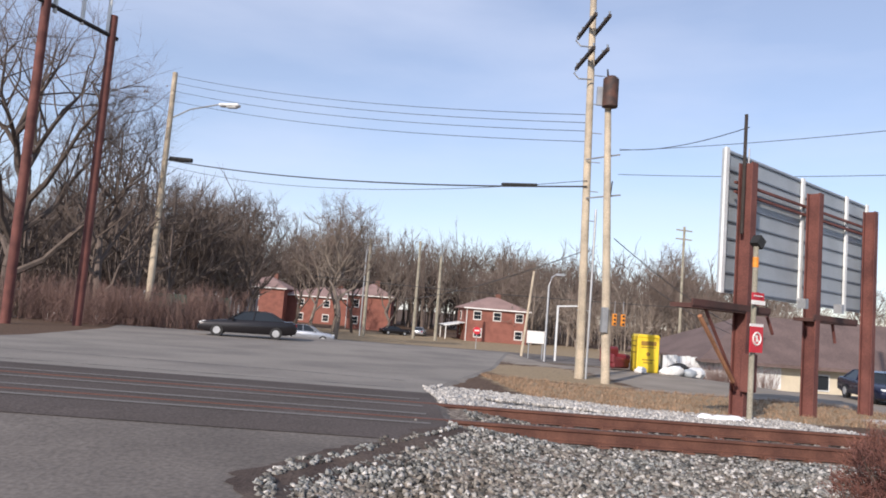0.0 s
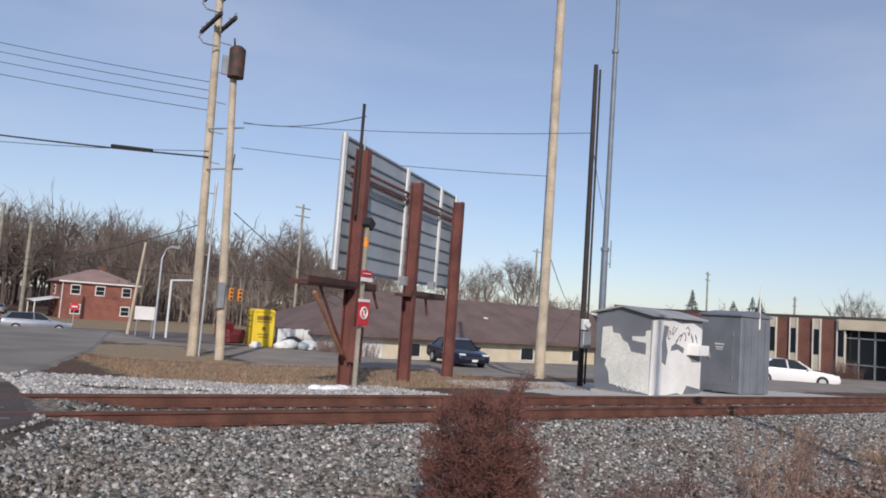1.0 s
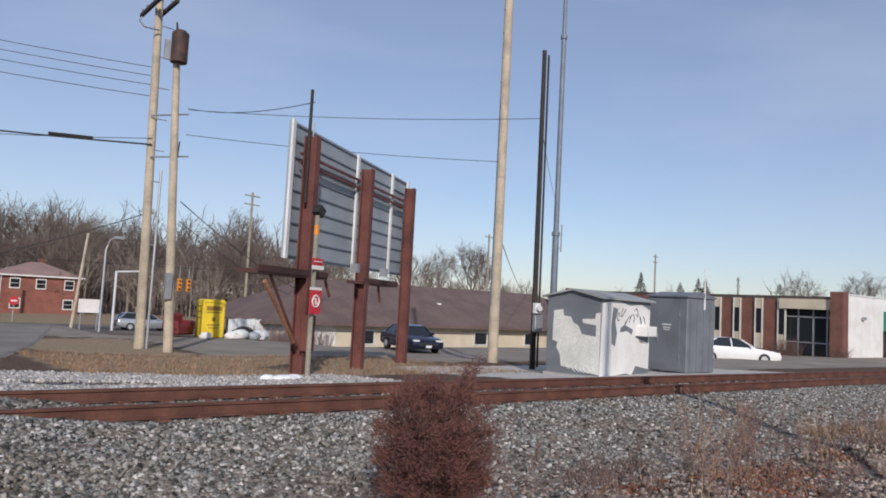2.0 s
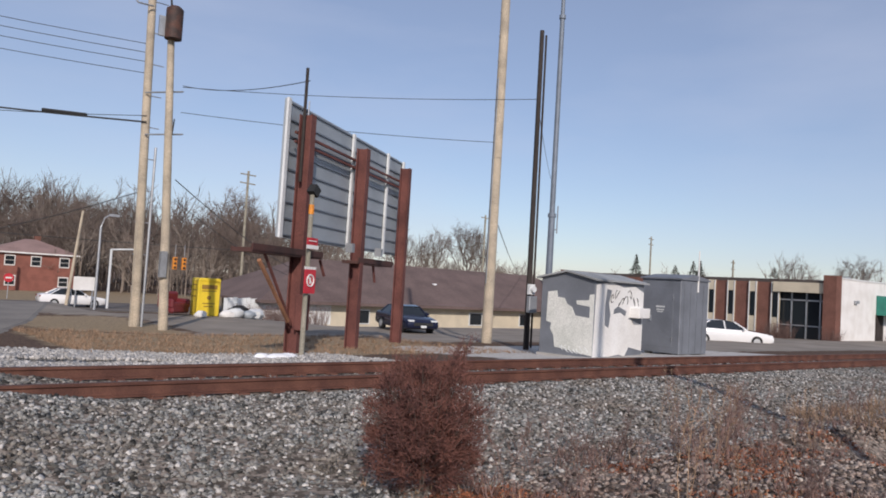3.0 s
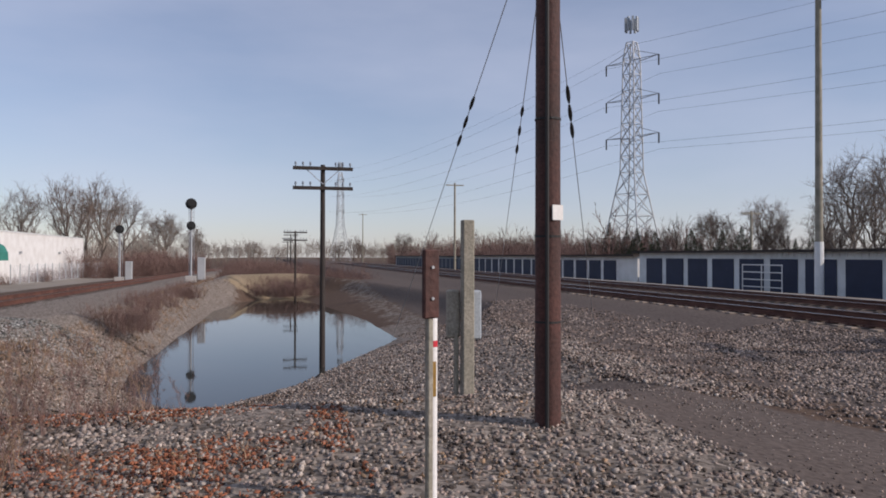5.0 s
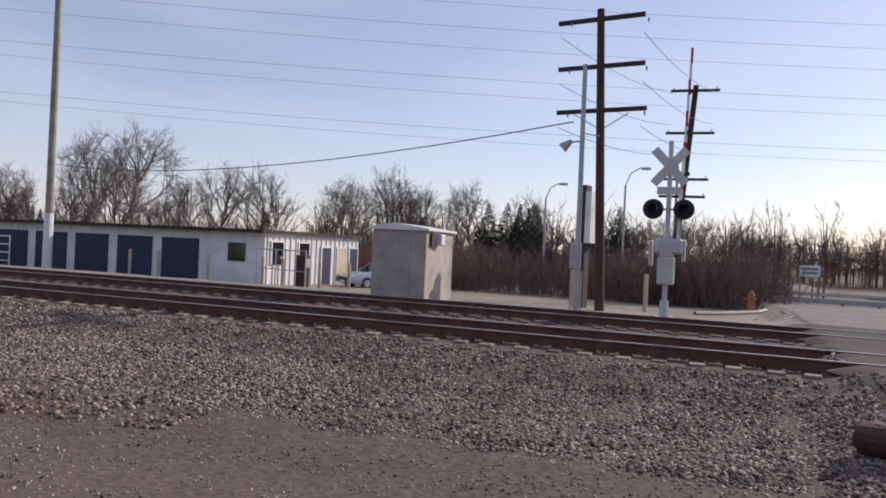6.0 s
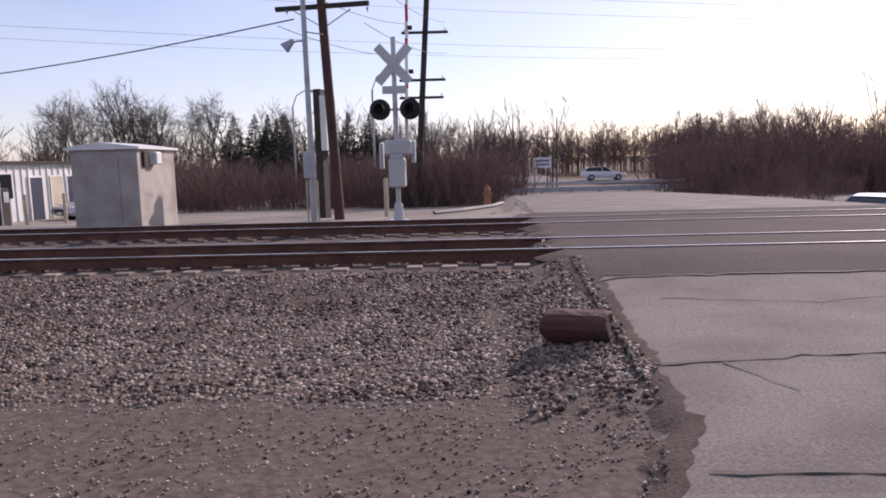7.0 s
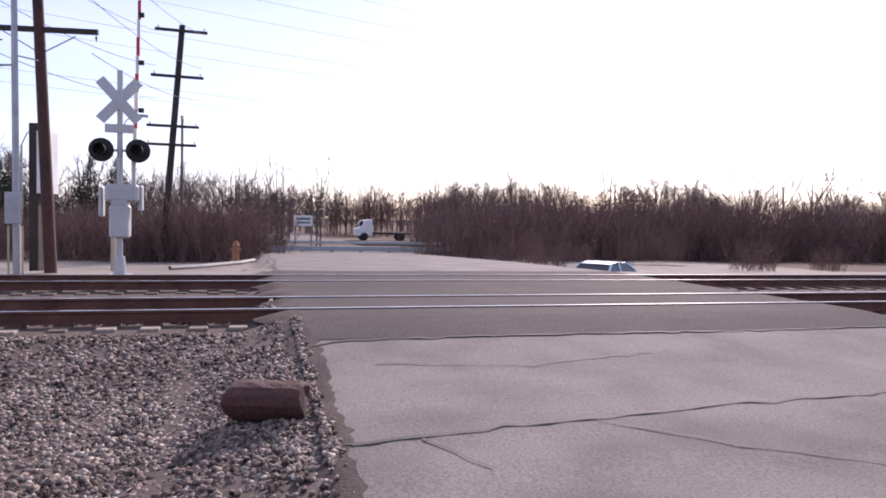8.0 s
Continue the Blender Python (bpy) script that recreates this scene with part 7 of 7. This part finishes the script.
# ---- loose stones, leaves and grass ----
def scatter(name, label, category, count, spot, size, material, seed, flat=0.75):
    """Many small angular stones as one mesh."""
    q = np.random.RandomState(seed)
    cube = np.array([(a, b, c) for c in (-1, 1) for a, b in ((-1, -1), (1, -1), (1, 1), (-1, 1))], float)
    quad = np.array([(3, 2, 1, 0), (4, 5, 6, 7), (0, 1, 5, 4), (1, 2, 6, 5), (2, 3, 7, 6), (3, 0, 4, 7)])
    rr = random.Random(seed)
    pts = []
    while len(pts) < count:
        x, y, drop = spot(rr)
        if x is None:
            continue
        edge = interp(y, ROAD_W) < x < interp(y, ROAD_E) + 0.12
        pts.append((x, y, road_level(x, y) + 0.006 if edge else ground_z(x, y) + drop))
    pts = np.array(pts)
    n = len(pts)
    sz = q.uniform(size[0], size[1], (n, 1, 1))
    v = cube[None] * q.uniform(0.55, 1.1, (n, 8, 3)) * sz * np.array((1.15, 0.9, flat))
    ax = q.normal(size=(n, 3))
    ax /= np.linalg.norm(ax, axis=1, keepdims=True)
    an = q.uniform(0, 2 * np.pi, n)
    K = np.zeros((n, 3, 3))
    K[:, 0, 1], K[:, 0, 2], K[:, 1, 0], K[:, 1, 2], K[:, 2, 0], K[:, 2, 1] = -ax[:, 2], ax[:, 1], ax[:, 2], -ax[:, 0], -ax[:, 1], ax[:, 0]
    R = np.eye(3) + np.sin(an)[:, None, None] * K + (1 - np.cos(an))[:, None, None] * (K @ K)
    v = np.einsum("nij,nkj->nki", R, v) + pts[:, None, :]
    faces = (quad[None] + 8 * np.arange(n)[:, None, None]).reshape(-1, 4)
    me = bpy.data.meshes.new(name)
    me.vertices.add(8 * n)
    me.vertices.foreach_set("co", v.reshape(-1))
    me.loops.add(faces.size)
    me.loops.foreach_set("vertex_index", faces.reshape(-1))
    me.polygons.add(len(faces))
    me.polygons.foreach_set("loop_start", np.arange(0, faces.size, 4))
    me.update(calc_edges=True)
    me.materials.append(material)
    return tagged(new(name, me), label, category, kind="stuff")


def area(x0, x1, y0, y1, drop=0.005, skip=None):
    def spot(rr):
        x, y = x0 + (x1 - x0) * rr.random() ** 1.35, rr.uniform(y0, y1)
        if skip and skip(x, y):
            return None, None, None
        return x, y, drop
    return spot


ON_ROAD = lambda x, y: interp(y, ROAD_W) < x < interp(y, ROAD_E) + 0.05 - 0.9 * max(0, abs(noise.noise((7.7 * x, 7.7 * y, 2.0))) - 0.28)
DRIVE_S, DRIVE_N = [(-3, -6.6), (5, -6.3), (8, -5.8), (10.5, -4.4)], [(-3, -3.3), (5, -3.4), (10.5, -3.8)]
PATHWAY = lambda x, y: ON_ROAD(x, y) or (x < 10.5 and interp(x, DRIVE_S) < y < interp(x, DRIVE_N))
scatter("ballast", "grey angular ballast stones beside the rusty track", "ballast", 36000, area(-1.0, 24, 5.5, 9.85, 0.0, ON_ROAD), (0.009, 0.029), M_STONE, 1)
scatter("ballast", "pale crushed limestone beyond the rusty track", "ballast", 8000, area(0.9, 9, 11.65, 16.6, 0.002, ON_ROAD), (0.018, 0.042), M_STONE_PALE, 2)
scatter("ballast", "ballast stones between the rusty rails", "ballast", 2600, area(1.2, 26, 10.15, 11.35, 0.0), (0.016, 0.034), M_STONE, 3)
scatter("ballast", "grey-brown ballast beside the main line", "ballast", 30000, area(-2.3, 16, -12.2, -7.4, 0.0, ON_ROAD), (0.007, 0.029), M_STONE_WARM, 4)
scatter("ballast", "scattered brown stones on the path by the posts", "ballast", 18000, area(1.5, 17, -3.2, 4.0, 0.0), (0.007, 0.025), M_STONE_WARM, 5)
scatter("ballast", "brown stones on the slope below the main line", "ballast", 9000, area(5, 30, -10.5, -4.6, 0.0, PATHWAY), (0.014, 0.034), M_STONE_WARM, 6)
scatter("ballast", "small stones on the dirt drive", "ballast", 5000, area(-2.0, 12, -8.0, -2.8, 0.0, ON_ROAD), (0.003, 0.014), M_STONE_WARM, 7)
scatter("ballast", "ballast stones between the main line rails", "ballast", 2500, area(-2.0, 14, -14.4, -13.1, 0.01), (0.016, 0.034), M_STONE_WARM, 8)
scatter("ballast", "pale stone chips mixed into the ballast", "ballast", 5500, area(-1.0, 22, 5.5, 9.8, 0.004, ON_ROAD), (0.008, 0.03), M_STONE_PALE, 14)
scatter("ballast", "grey stone chips strewn over the bank", "ballast", 4000, area(2.5, 17, -3.0, 6.0, 0.0), (0.006, 0.022), M_STONE_WARM, 15)
scatter("ballast", "pale stone chips beside the main line", "ballast", 8000, area(-2.2, 14, -10.4, -7.2, 0.002, ON_ROAD), (0.005, 0.021), M_STONE_TAN, 16)
scatter("ballast", "loose stones along the pavement edge", "ballast", 500, area(-2.3, -1.2, -11.2, -6.8, 0.02, ON_ROAD), (0.007, 0.024), M_STONE_WARM, 17)
scatter("ballast", "pale chips strewn over the dirt drive", "ballast", 5000, area(-2.0, 12, -8.0, -4.0, 0.003, ON_ROAD), (0.003, 0.011), M_STONE_TAN, 18)
scatter("ballast", "tan-grey stones over the bank above the pond", "ballast", 17000, area(4.5, 28, 1.8, 6.4, 0.0), (0.009, 0.03), M_STONE_WARM, 19)
scatter("ballast", "pale chips over the bank above the pond", "ballast", 5000, area(4.5, 26, 1.5, 6.4, 0.003), (0.007, 0.024), M_STONE_TAN, 20)
scatter("ballast", "stones on the spit beside the pond", "ballast", 9000, area(8, 26, -6.5, 0.5, 0.0, PATHWAY), (0.012, 0.034), M_STONE_WARM, 23)
scatter("ballast", "pale stones on the spit beside the pond", "ballast", 4500, area(8, 24, -6, 0.5, 0.003, PATHWAY), (0.012, 0.03), M_STONE_TAN, 24)
scatter("ballast", "pale stone chips round the posts", "ballast", 5500, area(3, 17, -3.2, 2.4, 0.002), (0.007, 0.024), M_STONE_TAN, 21)


def drifts(x0, x1, y0, y1):
    """Places where wind has gathered the leaves."""
    def spot(rr):
        x, y = x0 + (x1 - x0) * rr.random() ** 1.35, rr.uniform(y0, y1)
        if noise.noise((0.9 * x, 0.9 * y, 7.0)) + 0.35 * noise.noise((3 * x, 3 * y, 1.0)) < rr.uniform(-0.15, 0.35):
            return None, None, None
        return x, y, 0.006
    return spot


scatter("leaf_litter", "curled orange-brown fallen leaves among the weeds", "leaves", 16000, drifts(2.2, 11, 0.0, 5.6), (0.009, 0.024), M_LEAF, 9, 0.12)
scatter("leaf_litter", "curled brown leaves on the bank", "leaves", 4000, drifts(2.4, 18, -2.0, 5.5), (0.008, 0.022), M_WEED, 10, 0.12)


def tufts(name, label, count, spot, h, material, seed):
    rr = random.Random(seed)
    s = Shape()
    made = 0
    while made < count:
        x, y, _ = spot(rr)
        if x is None:
            continue
        z = ground_z(x, y)
        for j in range(6):
            a, L = rr.uniform(0, 6.283), h * rr.uniform(0.4, 1.1)
            p = Vector((x + rr.uniform(-0.05, 0.05), y + rr.uniform(-0.05, 0.05), z - 0.02))
            e = p + Vector((math.cos(a) * L * 0.5, math.sin(a) * L * 0.5, L * 0.8))
            w = Vector((-math.sin(a), math.cos(a), 0)) * 0.008
            s.add([p - w, p + w, e], [(0, 1, 2)])
        made += 1
    me = bpy.data.meshes.new(name)
    me.from_pydata(s.v, [], s.f)
    me.materials.append(material)
    tagged(new(name, me), label, "grass", kind="stuff")


tufts("grass", "dead straw-coloured grass by the poles", 3200, area(3.4, 16, 16.0, 24.5, 0, ON_ROAD), 0.16, M_WEED, 11)
tufts("grass", "dry straw grass on the pond's north bank", 1300, area(12, 62, 4.6, 6.6, 0), 0.3, M_WEED, 12)
tufts("grass", "dry grass among the weeds", 260, drifts(2.5, 14, 0.8, 6.3), 0.14, M_WEED, 13)
tufts("grass", "sparse reddish stalks over the bank", 900, drifts(4, 24, 2.2, 6.6), 0.22, M_TWIGRED, 22)


def crack(pts, width, seed):
    r = random.Random(seed)
    fine = []
    for (xa, ya), (xb, yb) in zip(pts[:-1], pts[1:]):
        n = max(2, int(math.hypot(xb - xa, yb - ya) / 0.18))
        fine += [(xa + (xb - xa) * i / n + r.gauss(0, 0.015), ya + (yb - ya) * i / n + r.gauss(0, 0.02)) for i in range(n)]
    s = Shape()
    for i, (x, y) in enumerate(fine):
        w = width * r.uniform(0.4, 1.3) / 2
        z = road_level(x, y) + 0.013
        s.v += [(x - w * 0.3, y - w, z), (x + w * 0.3, y + w, z)]
    s.f = [(2 * i, 2 * i + 1, 2 * i + 3, 2 * i + 2) for i in range(len(fine) - 1)]
    single("road_crack", s, M_TAR, "dark open crack in the old asphalt", "crack", kind="structure")


crack([(-2.2, -10.55), (-2.6, -10.85), (-3.6, -10.93), (-5, -10.95), (-8, -10.9), (-11.2, -10.95)], 0.06, 1)
crack([(-2.35, -7.68), (-4.15, -7.94), (-5.9, -8.12), (-7.65, -8.22), (-11.3, -8.5)], 0.045, 2)
crack([(-2.9, -7.75), (-3.23, -7.1), (-3.1, -6.6)], 0.03, 3)
crack([(-8.2, -8.25), (-8.6, -7.4), (-9.4, -6.6)], 0.03, 4)
crack([(-2.15, -5.75), (-3.4, -5.72), (-5.5, -5.95), (-8.5, -6.1), (-11.2, -6.3)], 0.045, 9)
crack([(-4.4, -7.9), (-5.2, -7.2), (-5.9, -6.7), (-6.6, -6.0)], 0.025, 10)
crack([(-2.9, -9.9), (-4.6, -9.7), (-6.4, -10.1)], 0.02, 5)
crack([(-11, 20), (-6, 19.2), (-2, 18.6), (0.8, 17.5)], 0.06, 6)
crack([(-11, 15.6), (-5, 15.2), (0.7, 14.6)], 0.05, 7)
crack([(-2.6, -4.2), (-5.2, -4.6), (-8.4, -4.1)], 0.03, 8)
for yy in (9.62, 10.38, 11.12, 11.88):
    s = Shape()
    xs_ = steps([(-11, 0.6, 1.0)])
    for x in xs_:
        z = road_level(x, yy) + 0.014
        s.v += [(x, yy - 0.06, z), (x, yy + 0.06, z)]
    s.f = [(2 * i, 2 * i + 1, 2 * i + 3, 2 * i + 2) for i in range(len(xs_) - 1)]
    single("crossing_strip", s, M_STRIP, "pale worn strip beside the rail in the crossing", "crossing strip", kind="structure")


def soil_shade_strip(y0, y1, widths, seed):
    """Dark strip along the broken edge of the pavement: soil, and edge shade put into the colour."""
    r = random.Random(seed)
    s = Shape()
    ys = steps([(y0, y1, 0.09)])
    for y in ys:
        e = interp(y, ROAD_E) + 0.1 * noise.noise((1.7 * y, 9.1, 0.0))
        w = interp(y, widths) * r.uniform(0.75, 1.2)
        for f, dz in ((-0.35, 0.005), (0.1, 0.018), (0.45, 0.012), (1.0, -0.03)):
            x = e + w * f + r.gauss(0, 0.02)
            z = road_level(x, y) if f <= 0 else max(ground_z(x, y), road_level(min(x, e), y) - 0.06 * f)
            s.v.append((x, y, z + dz))
    s.f = [(4 * j + i, 4 * j + i + 1, 4 * j + i + 5, 4 * j + i + 4) for j in range(len(ys) - 1) for i in range(3)]
    single("soil_shade_strip", s, M_SOIL_SHADE, "dark soil and painted edge shade along the pavement", "soil", kind="structure", smooth=True)


# South strip: shade at the pavement's drop and tie ends, painted as a dark band.
soil_shade_strip(-20.6, -4.6, [(-20.6, 0.45), (-12, 0.5), (-10.8, 0.4), (-9.5, 0.26), (-7.5, 0.24), (-6, 0.26), (-4.6, 0.3)], 3)
# North strip: the dark brown soil band itself.
soil_shade_strip(2.5, 9.6, [(2.5, 0.3), (5, 0.45), (8, 0.6), (9.6, 0.4)], 4)


def motions():
    def drive(ob, x0, speed, y, z, heading):
        walk(ob, [(t, pose(x0 + speed * t, y, z, 0, 0, heading)) for t in (0.0, 4.0, 8.0)])

    drive(WAGON, -5.8, 12.1, 63.2, -2.04, 0)
    drive(SEDAN, -24.6, 12.6, 63.2, -2.04, 0)
    drive(HIGH_A, 140.6, -24.0, -81, -1.14, 180)
    drive(HIGH_B, 153.6, -24.0, -81, -1.14, 180)
    drive(TRUCK, -160.5, 18.0, -85, -1.14, 0)


motions()
